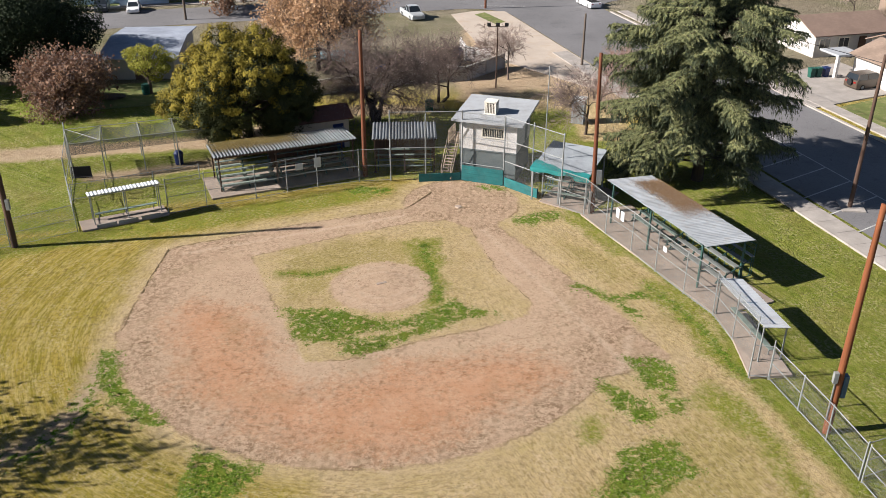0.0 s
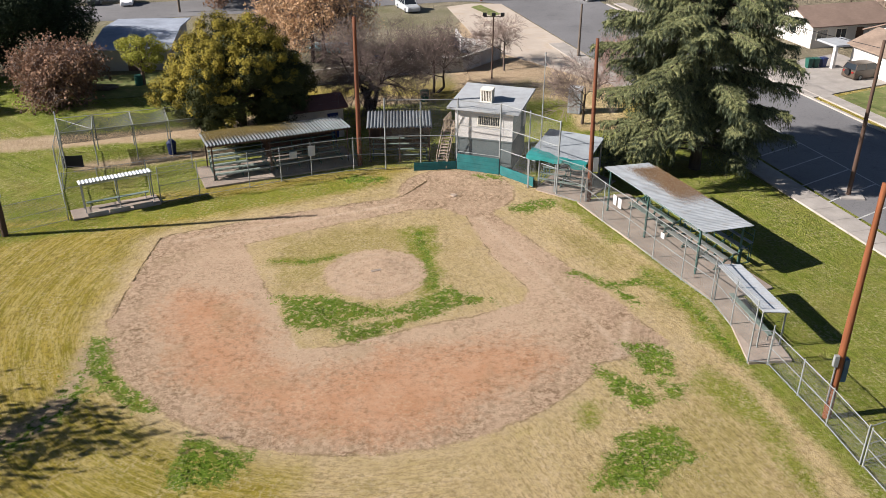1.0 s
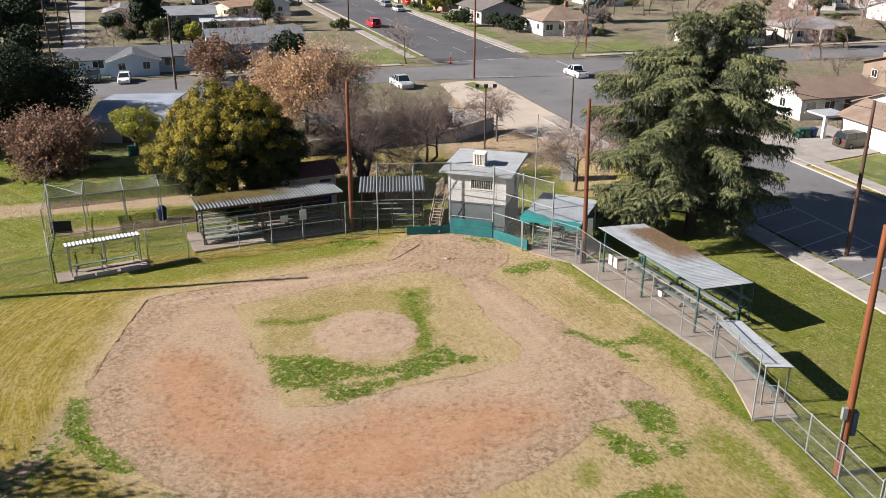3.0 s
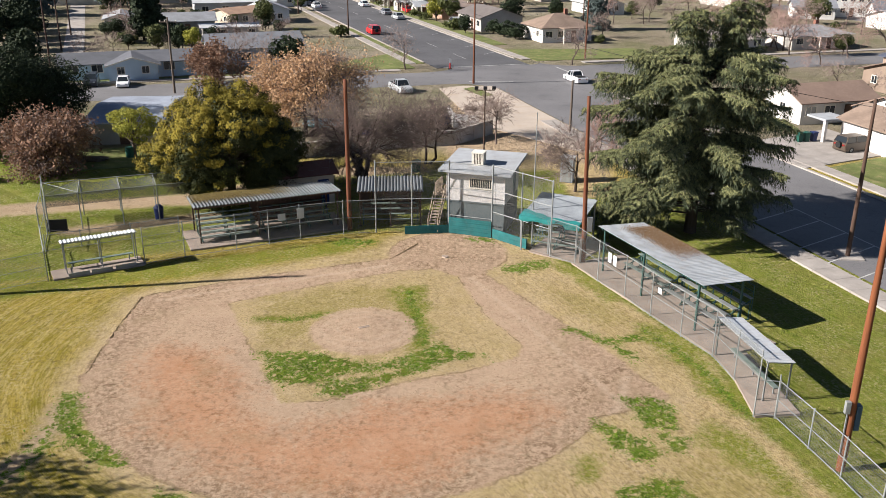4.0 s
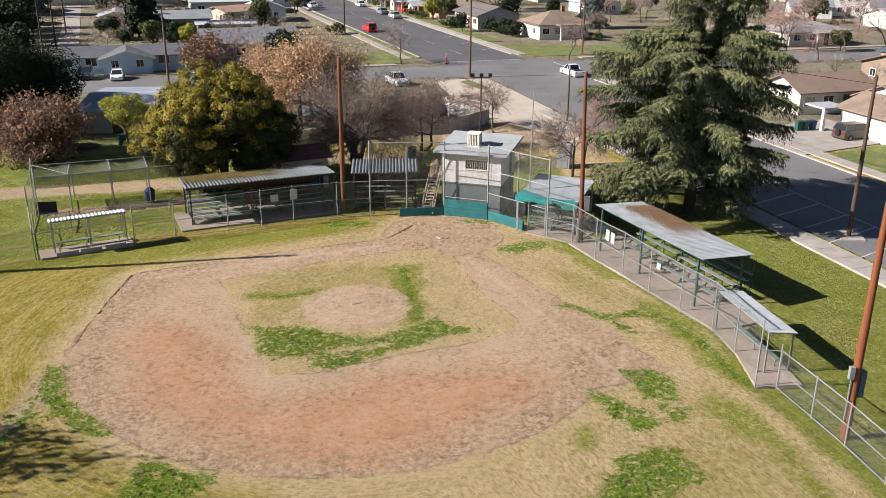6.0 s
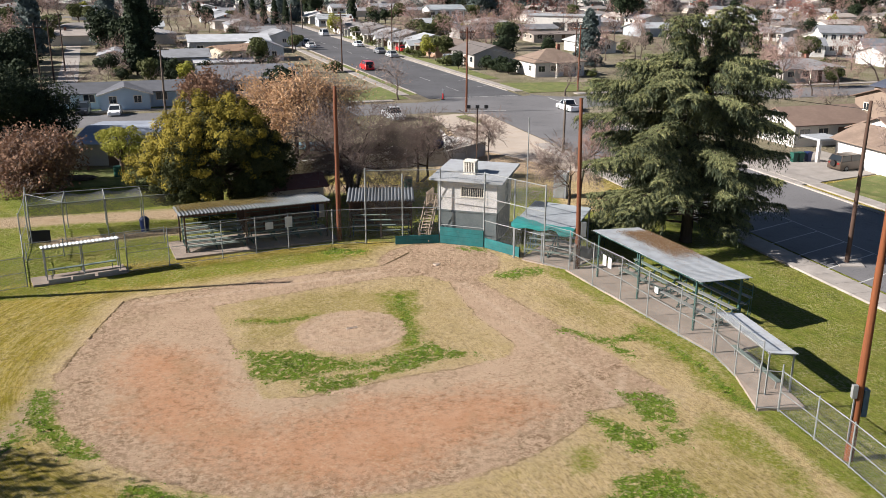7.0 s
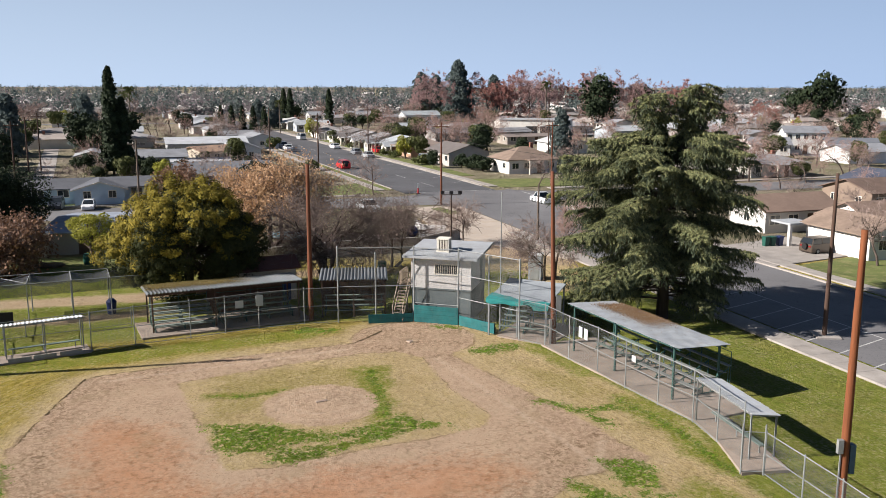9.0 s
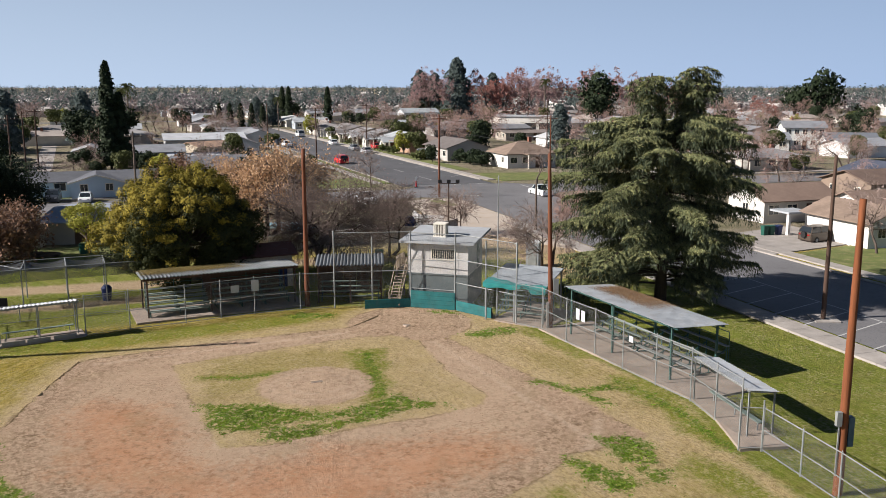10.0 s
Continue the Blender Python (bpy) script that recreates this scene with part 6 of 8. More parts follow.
def car(m, c, label, kind="sedan", group="vehicles"):
    """A road vehicle along x, its nose to +x."""
    t = thing("car" if kind != "pickup" else "pickup_truck", m, label, "car" if kind != "pickup" else "pickup truck", group)
    L, W = {"sedan": (4.6, 1.8), "suv": (4.6, 1.85), "pickup": (5.4, 1.95), "van": (5.0, 1.95)}[kind]
    top = {"sedan": 1.42, "suv": 1.72, "pickup": 1.75, "van": 1.95}[kind]
    belt = {"sedan": 0.9, "suv": 1.14, "pickup": 1.05, "van": 1.1}[kind]
    cab = {"sedan": (-1.75, -1.1, 0.35, 1.15), "suv": (-2.2, -1.95, 0.55, 1.3), "pickup": (-0.75, -0.5, 0.7, 1.35), "van": (-2.4, -2.3, 1.0, 1.9)}[kind]
    g = Geo()
    prof = [(-L / 2, 0.35), (-L / 2 + 0.02, belt * 0.82), (-L / 2 + 0.15, belt), (cab[0], belt + 0.02), (cab[3], belt), (L / 2 - 0.25, belt * 0.86), (L / 2 - 0.02, belt * 0.68), (L / 2, 0.35), (L / 2 - 0.1, 0.22), (-L / 2 + 0.1, 0.22)]
    k, n = len(g.v), len(prof)
    for y, s in ((-W / 2, 0.97), (-W / 2 + 0.07, 1.0), (W / 2 - 0.07, 1.0), (W / 2, 0.97)):
        g.v += [(x * s, y, z if abs(y) < W / 2 - 0.01 else 0.25 + (z - 0.25) * 0.95) for x, z in prof]
    for r in range(3):
        for i in range(n):
            j = (i + 1) % n
            g.f.append((k + r * n + i, k + r * n + j, k + (r + 1) * n + j, k + (r + 1) * n + i))
    g.f.append(tuple(k + i for i in range(n)))
    g.f.append(tuple(k + 3 * n + i for i in reversed(range(n))))
    body = part("body", g, c, t)
    g = Geo()
    a, b, e, f = cab
    i = 0.17
    low = [(a, -W / 2 + 0.05, belt), (f, -W / 2 + 0.05, belt), (f, W / 2 - 0.05, belt), (a, W / 2 - 0.05, belt)]
    hi = [(b, -W / 2 + 0.05 + i, top), (e, -W / 2 + 0.05 + i, top), (e, W / 2 - 0.05 - i, top), (b, W / 2 - 0.05 - i, top)]
    for q in range(4):
        r = (q + 1) % 4
        g.face(low[q], low[r], hi[r], hi[q])
    part("glazing", g, M["glass"], t, "dark tinted glass")
    g = Geo()
    g.prism([(p[0], p[1]) for p in hi], top - 0.03, top + 0.03)
    part("roof", g, c, t)
    mids = [((e + b) / 2, sg * (W / 2 - 0.06), belt) for sg in (-1, 1)]
    for p, q in list(zip(low, hi)) + [(p, (p[0], p[1] * (W / 2 - 0.22) / (W / 2 - 0.06), top)) for p in mids]:
        g = Geo()
        g.bar(p, q, 0.09, 0.06)
        part("pillar", g, c, t)
    if kind == "pickup":
        g = Geo()
        g.box(((-L / 2 + a) / 2, 0, belt + 0.03), (a + L / 2 - 0.35, W - 0.4, 0.03))
        part("bed", g, M["tyre"], t, "dark open load bed")
    for x in (-L * 0.3, L * 0.31):
        for y in (-W / 2 + 0.1, W / 2 - 0.1):
            g = Geo()
            g.tube((x, y - 0.11, 0.33), (x, y + 0.11, 0.33), 0.33, None, 16)
            wh = part("wheel", g, M["tyre"], t)
            g = Geo()
            g.tube((x, y - 0.118, 0.33), (x, y + 0.118, 0.33), 0.19, None, 12)
            part("rim", g, M["galv"], wh)
    if kind == "suv":
        g = Geo()
        g.tube((-L / 2 - 0.2, 0, 0.88), (-L / 2 + 0.03, 0, 0.88), 0.34, None, 16)
        part("spare_wheel", g, M["tyre"], t, "black spare wheel on the tailgate")
    for y in (-W / 2 + 0.35, W / 2 - 0.35):
        g = Geo()
        g.box((L / 2 - 0.03, y, belt * 0.72), (0.06, 0.34, 0.14))
        part("headlight", g, M["white_sign"], t)
        g = Geo()
        g.box((-L / 2 + 0.02, y, belt * 0.78), (0.06, 0.3, 0.14))
        part("tail_light", g, M["tail"], t)
    return t


M["tail"] = plain("red_lens", (0.25, 0.01, 0.01), 0.3, 0, 0.1, 2, 5, 0)
CARS = {k: plain(k + "_car_paint", c, 0.3, 0.1, 0.06, 1, 5, 0, 0.5) for k, c in {"white": (0.75, 0.76, 0.78), "red": (0.55, 0.015, 0.02), "silver": (0.38, 0.40, 0.42), "dark": (0.03, 0.035, 0.045), "bronze": (0.075, 0.055, 0.042), "grey": (0.20, 0.21, 0.23)}.items()}
TURN = math.degrees(math.atan2(RIGHT.y, RIGHT.x))


def at_town(a, b, turn=0.0):
    """A pose whose x runs across the main street to the right, turned by turn."""
    x, y, _ = town(a, b)
    return pose(x, y, 0, 0, 0, TURN + turn + (2.9 if b > 8 else 0.0))


# houses that stand clear, by hand
WHITE, CREAM, BLUE, TAN, GREY = (0.62, 0.60, 0.57), (0.55, 0.48, 0.38), (0.52, 0.66, 0.78), (0.42, 0.33, 0.25), (0.40, 0.42, 0.44)
SLATE, BROWN, FAWN, PALE = (0.095, 0.10, 0.115), (0.19, 0.135, 0.108), (0.22, 0.163, 0.128), (0.34, 0.36, 0.38)
house(pose(-33.9, 87.2, 0, 0, 0, 6), 7.0, 13.0, 2.2, (0.42, 0.40, 0.37), (0.25, 0.28, 0.34), "low house with a pale blue-white metal roof", pitch=0.09, front=0, side=0)
house(at_town(-63.3, 10.5), 22.5, 9, 2.2, BLUE, SLATE, "long blue ranch house with a dark slate roof", front=6, chimney=False, pitch=0.2)
wing = house(at_town(-50.5, 8.6, 90), 6.0, 6.5, 2.2, BLUE, SLATE, "blue gabled front wing with white trim", pitch=0.3, front=1, side=2)
for y0 in (-0.5, 7.0):
    g = Geo()
    g.bar((-0.53, y0, 2.2 - 0.5 * 0.3 + 0.06), (-0.53, 3.25, 2.2 + 3.25 * 0.3 + 0.06), 0.06, 0.2)
    part("barge_board", g, M["white_trim"], wing, "white gable trim board")
house(at_town(-42.5, 17), 14, 9, 2.8, (0.36, 0.42, 0.50), (0.15, 0.16, 0.18), "grey-blue corner house with a dark roof", front=3)
house(at_town(17.6, 30.5, 0), 10.0, 8.5, 2.8, WHITE, FAWN, "white bungalow with a tan hip roof and chimneys", kind="hip", chimney=True, porch=True, pitch=0.45)
house(pose(41.8, 97.2, 0, 0, 0, TURN), 10, 6.5, 2.6, WHITE, BROWN, "white house with a brown shingle gable roof", pitch=0.42, side=1)
house(pose(45.9, 81.3, 0, 0, 0, TURN + 90) @ pose(0, -5.5, 0), 8.6, 6.2, 2.6, WHITE, FAWN, "white garage wing with a faded brown roof", pitch=0.4, front=2, garage=False)
house(pose(49.5, 88.0, 0, 0, 0, TURN), 12.0, 8.0, 2.6, WHITE, BROWN, "white house wing with a brown roof", pitch=0.4)
cp = thing("carport", pose(40.9, 89.0, 0, 0, 0, TURN), "white arched carport beside the driveway", "carport")
for x in (0.1, 2.6):
    g = Geo()
    g.box((x, 0, 1.15), (0.3, 0.35, 2.3))
    part("pillar", g, M["white_wall"], cp)
g = Geo()
g.box((1.35, 1.2, 2.4), (3.0, 3.0, 0.2))
part("roof", g, M["roof_white"], cp)
car(pose(42.9, 86.0, 0, 0, 0, 22) @ Matrix.Scale(0.92, 4), CARS["bronze"], "bronze-brown compact off-roader in the driveway", "suv")
for dx, mm, tag in ((0, "green_plastic", "green"), (0.75, "green_plastic", "green"), (1.6, "blue_plastic", "blue")):
    t = thing("wheelie_bin", pose(38.6 + dx, 89.2 + dx * 0.2, 0, 0, 0, TURN), "%s plastic wheeled bin by the carport" % tag, "bin", "wheeled bins")
    g = Geo()
    g.prism([(-0.28, -0.3), (0.28, -0.3), (0.28, 0.3), (-0.28, 0.3)], 0.05, 1.0)
    g.v = [(x * (0.8 if z < 0.5 else 1), y * (0.8 if z < 0.5 else 1), z) for x, y, z in g.v]
    part("body", g, M[mm], t)
    g = Geo()
    g.box((0, -0.02, 1.04), (0.62, 0.68, 0.07))
    part("lid", g, M[mm], t)
# the house row along the far street, gables to the street
house(at_town(13.0, 62, -90), 13, 9, 2.7, (0.42, 0.40, 0.38), (0.13, 0.115, 0.11), "grey bungalow with a dark grey-brown roof behind a hedge", pitch=0.34)
house(at_town(12.5, 82, -90), 11, 9, 2.7, (0.42, 0.27, 0.19), (0.24, 0.19, 0.165), "terracotta bungalow with a pillared porch and faded roof", kind="hip", porch=True, pitch=0.34)
for a, b, w, d, c, r, tag in ((11.6, 86, 7.5, 12, WHITE, PALE, "white stucco house with an arched porch front"), (10.8, 98, 8.0, 12, (0.66, 0.65, 0.62), (0.22, 0.22, 0.23), "white gabled bungalow with a grey roof and pillared porch"),
                              (10.4, 110, 8.5, 11, (0.60, 0.60, 0.58), (0.28, 0.28, 0.29), "pale grey gabled bungalow with a grey roof"), (10.2, 122, 8.0, 12, (0.50, 0.46, 0.40), (0.15, 0.14, 0.14), "beige gabled bungalow with a dark roof"), (11.0, 134, 8.5, 12, (0.64, 0.62, 0.58), (0.25, 0.24, 0.24), "white gabled bungalow at the far corner")):
    house(at_town(a, b, -90) @ pose(-w, 0, 0), w, d, 2.4, c, r, tag, pitch=0.25, porch=True)
    # the porch gable to the street
    house(at_town(a - 2.2, b - w + 1.2, 0), 2.6, w * 0.5, 2.2, c, r, "small porch wing with a grey gable", pitch=0.42, front=1, side=1, group="porch wings", category="porch")

# ---- walls, lamps and other park things ----
def block_wall(pts, h, label, mat="block", cap=True):
    """A wall of stacked courses; each stretch has its own blocks and a coping."""
    t = thing("garden_wall", pose(*pts[0], 0), label, "wall", "garden walls")
    o = pts[0]
    for a, b in zip(pts, pts[1:]):
        a, b = (a[0] - o[0], a[1] - o[1]), (b[0] - o[0], b[1] - o[1])
        L = math.dist(a, b)
        n = max(1, round(L / 3.2))
        for i in range(n):
            p, q = along(a, b, i / n + 0.004), along(a, b, (i + 1) / n - 0.004)
            g = Geo()
            g.bar((*p, h / 2), (*q, h / 2), 0.16, h)
            part("panel", g, M[mat], t)
            if cap:
                g = Geo()
                g.bar((*p, h + 0.03), (*q, h + 0.03), 0.22, 0.06)
                part("coping", g, M[mat], t)
            g = Geo()
            g.box((*q, h / 2 + 0.03), (0.24, 0.24, h + 0.06))
            part("pier", g, M[mat], t)
    return t


block_wall([(-24.0, 79.5), (-11.36, 82.6), (-3.47, 86.3), (2.75, 87.6), (6.9, 92.6)], 1.45, "weathered grey block garden wall behind the park")
block_wall([(5.6, 94.2), (2.95, 95.2), (2.4, 99.0)], 1.6, "white painted garden wall", mat="white_wall", cap=False)
# batting cage: posts, rails, sagging net
M["net"] = link_material(0.36, (0.08, 0.083, 0.086))
cg = thing("batting_cage", pose(-27.0, 60.4, 0), "galvanised batting cage with a sagging grey net", "batting cage")
FR = [(-27.4, 61.2), (-25.3, 62.0), (-22.6, 63.1), (-20.2, 64.0), (-17.7, 64.95)]
BK = [(-28.9, 64.4), (-26.4, 65.3), (-23.85, 66.2), (-21.4, 67.1), (-18.9, 68.05)]
ol = (-27.0, 60.4)
loc = lambda p, z: (p[0] - ol[0], p[1] - ol[1], z)
for p in FR + BK:
    g = Geo()
    g.tube(loc(p, 0), loc(p, 2.8), 0.045, None, 8)
    part("post", g, M["galv"], cg)
for row in (FR, BK):
    for p, q in zip(row, row[1:]):
        g = Geo()
        g.tube(loc(p, 2.8), loc(q, 2.8), 0.03, None, 6)
        part("rail", g, M["galv"], cg)
for p, q in zip(FR, BK):
    g = Geo()
    g.tube(loc(p, 2.8), loc(q, 2.8), 0.03, None, 6)
    part("rail", g, M["galv"], cg)
for p, q in ((FR[0], BK[1]), (FR[1], BK[0])):
    g = Geo()
    g.tube(loc(p, 2.85), loc(q, 2.85), 0.022, None, 6)
    part("brace", g, M["galv"], cg)
for i in range(4):
    g = Geo()
    n = 8
    for a in range(n + 1):
        for b in range(n + 1):
            p = along(along(FR[i], FR[i + 1], a / n), along(BK[i], BK[i + 1], a / n), b / n)
            sag = 0.5 * math.sin(math.pi * a / n) * math.sin(math.pi * (0.15 + 0.7 * b / n))
            g.uv[len(g.v)] = (p[0] * 1.0, p[1] * 1.0)
            g.v.append(loc(p, 2.75 - sag))
    for a in range(n):
        for b in range(n):
            k = a * (n + 1) + b
            g.f.append((k, k + n + 1, k + n + 2, k + 1))
    part("net", g, M["net"], cg, "sagging grey net")
    g = Geo()
    p, q = FR[i], FR[i + 1]
    g.face(loc(p, 1.9), loc(q, 1.9), loc(q, 2.78), loc(p, 2.78))
    g.uv = {0: (0, 0), 1: (2.7, 0), 2: (2.7, 1), 3: (0, 1)}
    part("net", g, M["net"], cg, "sagging grey net")
chain_fence([(-26.15, 57.02), (-27.4, 60.8), (-28.9, 64.4)], 3.3, "very tall chain-link side fence of the batting cage", post_r=0.045)
chain_fence([(-26.1, 57.3), (-24.0, 58.3), (-21.0, 59.8), (-18.0, 61.3)], 1.2, "low chain-link rail fence on worn grass", mid=False)
g = Geo()
g.box((0, 0, 0.45), (1.4, 0.05, 0.85), 8)
g.box((0, 0, 0.03), (1.4, 0.3, 0.06), 8)
single("screen_board", g, M["dark"], "low black board standing at the cage end", "board", m=pose(-26.95, 61.6, 0))

bn = thing("litter_bin", pose(-20.35, 64.4, 0), "dark blue plastic litter barrel on the grass", "litter bin")
g = Geo()
g.tube((0, 0, 0), (0, 0, 0.85), 0.3, 0.36, 16)
g.tube((0, 0, 0.85), (0, 0, 0.92), 0.38, 0.38, 16)
part("barrel", g, M["blue_plastic"], bn)
g = Geo()
g.tube((0, 0, 0.92), (0, 0, 1.12), 0.37, 0.2, 16)
part("lid", g, M["blue_plastic"], bn)
for x, y, tag in ((-0.9, 77.9, "green litter barrel on the dry grass"), (-28.3, 82.4, "green wheeled bin on the garden lawn")):
    t = thing("litter_bin", pose(x, y, 0), tag, "litter bin", "green bins")
    g = Geo()
    g.tube((0, 0, 0), (0, 0, 0.95), 0.36, 0.4, 16)
    part("barrel", g, M["green_plastic"], t)
    g = Geo()
    g.tube((0, 0, 0.95), (0, 0, 1.05), 0.42, 0.3, 16)
    part("lid", g, M["green_plastic"], t)

# snack hut behind the stand, blue store cupboard, portable toilet, thin mast
hut = thing("snack_hut", pose(-11.6, 66.6, 0, 0, 0, 23), "small cream hut with a red-brown roof behind the stand", "hut")
g = Geo()
g.box((2.3, 1.5, 1.3), (4.6, 3.0, 2.6))
part("wall", g, paint(CREAM), hut)
g = Geo()
for s in (0, 1):
    y0 = -0.35 if s == 0 else 3.35
    ring = [(-0.3, y0, 2.5), (4.95, y0, 2.5), (4.95, 1.5, 3.2), (-0.3, 1.5, 3.2)]
    up = [(x, y, z + 0.1) for x, y, z in ring]
    g.face(*(up if s == 0 else up[::-1]))
    g.face(*(ring[::-1] if s == 0 else ring))
    g.face(ring[0], ring[1], up[1], up[0])
    g.face(ring[1], ring[2], up[2], up[1])
part("roof", g, shingles((0.11, 0.05, 0.04)), hut)
g = Geo()
g.box((3.7, -0.02, 1.05), (0.9, 0.06, 2.1))
part("door", g, M["blue_plastic"], hut)
pt = thing("portable_toilet", pose(12.4, 74.8, 0, 0, 0, -20), "grey-blue portable toilet cabin under a bare tree", "portable toilet")
g = Geo()
g.box((0, 0, 1.08), (1.1, 1.1, 2.1))
part("cabin", g, plain("grey_blue_plastic", (0.27, 0.30, 0.33), 0.5, 0, 0.12, 1, 9, 0), pt)
g = Geo()
g.box((0, -0.56, 1.0), (0.75, 0.04, 1.85))
part("door", g, M["galv"], pt)
g = Geo()
g.prism([(-0.6, -0.6), (0.6, -0.6), (0.6, 0.6), (-0.6, 0.6)], 2.13, 2.25)
part("roof", g, M["white_sign"], pt)
mast = thing("flag_mast", pose(7.55, 58.75, 0), "thin white steel flag mast beside the backstop", "flag mast")
g = Geo()
g.tube((0, 0, 0), (0, 0, 9.4), 0.05, 0.03, 8)
part("mast", g, M["galv"], mast)
g = Geo()
g.tube((0, 0, 9.4), (0, 0, 9.52), 0.06, 0.02, 8)
part("finial", g, M["galv"], mast)

# flood-light pole behind the booth
fl = thing("floodlight_pole", pose(5.65, 85.2, 0), "slim brown pole with three small floodlights", "floodlight pole")
g = Geo()
g.tube((0, 0, 0), (0, 0, 6.1), 0.075, 0.06, 10)
part("pole", g, M["pole_dark"], fl)
g = Geo()
g.bar((-0.95, 0, 6.05), (0.95, 0, 6.05), 0.07, 0.07)
part("crossarm", g, M["pole_dark"], fl)
for x in (-0.85, 0.0, 0.85):
    g = Geo()
    g.box((x, -0.05, 6.28), (0.36, 0.22, 0.3))
    part("floodlight", g, M["dark"], fl)

# signs on the fences: blank boards, as far as they can be read
for (x, y), turn, z, s in (((-10.1, 59.1), 26, 1.95, (0.55, 0.5)), ((-8.85, 59.7), 20, 2.05, (0.5, 0.75)), ((11.55, 51.0), -68, 2.1, (0.38, 0.66)), ((11.75, 50.45), -68, 2.1, (0.38, 0.66)), ((13.5, 46.2), -68, 1.95, (0.34, 0.34))):
    g = Geo()
    g.box((0, 0, 0), (s[0], 0.02, s[1]))
    single("fence_sign", g, M["white_sign"], "white notice board fixed to the chain-link fence", "sign", "fence signs", m=pose(x, y, z, 0, 0, turn) @ pose(0, -0.06, 0))

# home plate and pitcher's plate
g = Geo()
g.prism([(-0.22, 0.22), (-0.22, 0.0), (0, -0.22), (0.22, 0.0), (0.22, 0.22)], -0.02, 0.06)
single("home_plate", g, M["worn_rubber"], "white rubber home plate half covered with dirt", "home plate", m=pose(1.38, 56.33, 0.02))
g = Geo()
g.box((0, 0, 0), (0.61, 0.16, 0.06))
single("pitching_plate", g, M["worn_rubber"], "white rubber pitching plate on the mound", "pitching plate", m=pose(-3.34, 45.09, 0.2, 0, 0, 22))


# ---- pavements, kerbs and paint ----
def strip(name, pts, w, z, mat, label, category, slabs=0.0, kind="structure", h=0.14):
    """A raised band of slabs along a line; the slabs are its pieces."""
    t = thing(name, pose(*pts[0], 0), label, category, kind=kind)
    o = pts[0]
    for a, b in zip(pts, pts[1:]):
        a, b = (a[0] - o[0], a[1] - o[1]), (b[0] - o[0], b[1] - o[1])
        L = math.dist(a, b)
        n = max(1, round(L / slabs)) if slabs else 1
        for i in range(n):
            p, q = along(a, b, i / n), along(a, b, (i + 1) / n)
            d = Vector((q[0] - p[0], q[1] - p[1], 0)).normalized() * (0.012 if slabs else 0)
            g = Geo()
            g.bar((p[0] + d.x, p[1] + d.y, z - h / 2), (q[0] - d.x, q[1] - d.y, z - h / 2), w, h)
            part("slab" if slabs else "run", g, M[mat], t)
    return t


P = lambda a, b: town(a, b)[:2]
strip("pavement_1", [P(-8.1, -125), P(-8.1, -30)], 1.9, 0.13, "concrete", "pale concrete pavement beside the parking strip", "pavement", 1.8)
strip("pavement_2", [P(8.6, -110), P(8.6, -12)], 1.5, 0.13, "concrete", "pale concrete pavement before the houses", "pavement", 1.8)
strip("pavement_3", [P(6.6, 13), P(6.6, 200)], 1.5, 0.12, "concrete", "pale concrete pavement along the far street", "pavement", 3.0)
strip("pavement_4", [P(-12.6, 13), P(-12.6, 200)], 1.5, 0.12, "concrete", "pale concrete pavement along the far street", "pavement", 3.0)
strip("pavement_5", [P(-100, 7.8), P(-16, 7.8)], 1.5, 0.12, "concrete", "pale concrete pavement along the side street", "pavement", 3.0)
strip("pavement_6", [P(14, 8.0), P(80, 8.0)], 1.5, 0.12, "concrete", "pale concrete pavement along the side street", "pavement", 3.0)
for k, (a, b0, b1) in enumerate(((6.85, -110, -12), (5.05, 14, 200), (-10.35, 14, 200))):
    strip("kerb_%d" % (k + 1), [P(a, b0), P(a, b1)], 0.28, 0.15, "concrete", "low concrete kerb", "kerb")
g = Geo()
g.prism([P(7.2, -55.0), P(7.2, -45.0), P(20, -42.0), P(20, -52.6)][::-1], -0.05, 0.09)
g.v = [(x, y, z) for x, y, z in g.v]
single("driveway", g, M["concrete"], "wide pale concrete driveway before the white house", "driveway")
# sandy lot beside the crossing
M["sand"] = plain("pale_sandy_lot", (0.42, 0.36, 0.305), 0.95, 0, 0.15, 0.25, 5, 0.2, dirt=(0.36, 0.28, 0.2))
g = Geo()
g.prism([P(-6.9, -8), P(-6.9, -44), P(-9.5, -46), P(-16.5, -30), P(-14.5, -8), P(-11, -6.8)][::-1], -0.05, 0.05)
single("sandy_lot", g, M["sand"], "pale sandy lot between the wall and the street", "bare lot", kind="structure")
M["line"] = plain("worn_white_road_paint", (0.45, 0.45, 0.44), 0.8, 0, 0.35, 1.2, 9, 0.0)
g = Geo()


def dash(a, b, a2, b2, w=0.12, z=0.036):
    p, q = Vector(town(a, b, z)), Vector(town(a2, b2, z))
    s = (q - p).cross(Vector((0, 0, 1))).normalized() * w / 2
    g.face(p - s, q - s, q + s, p + s)


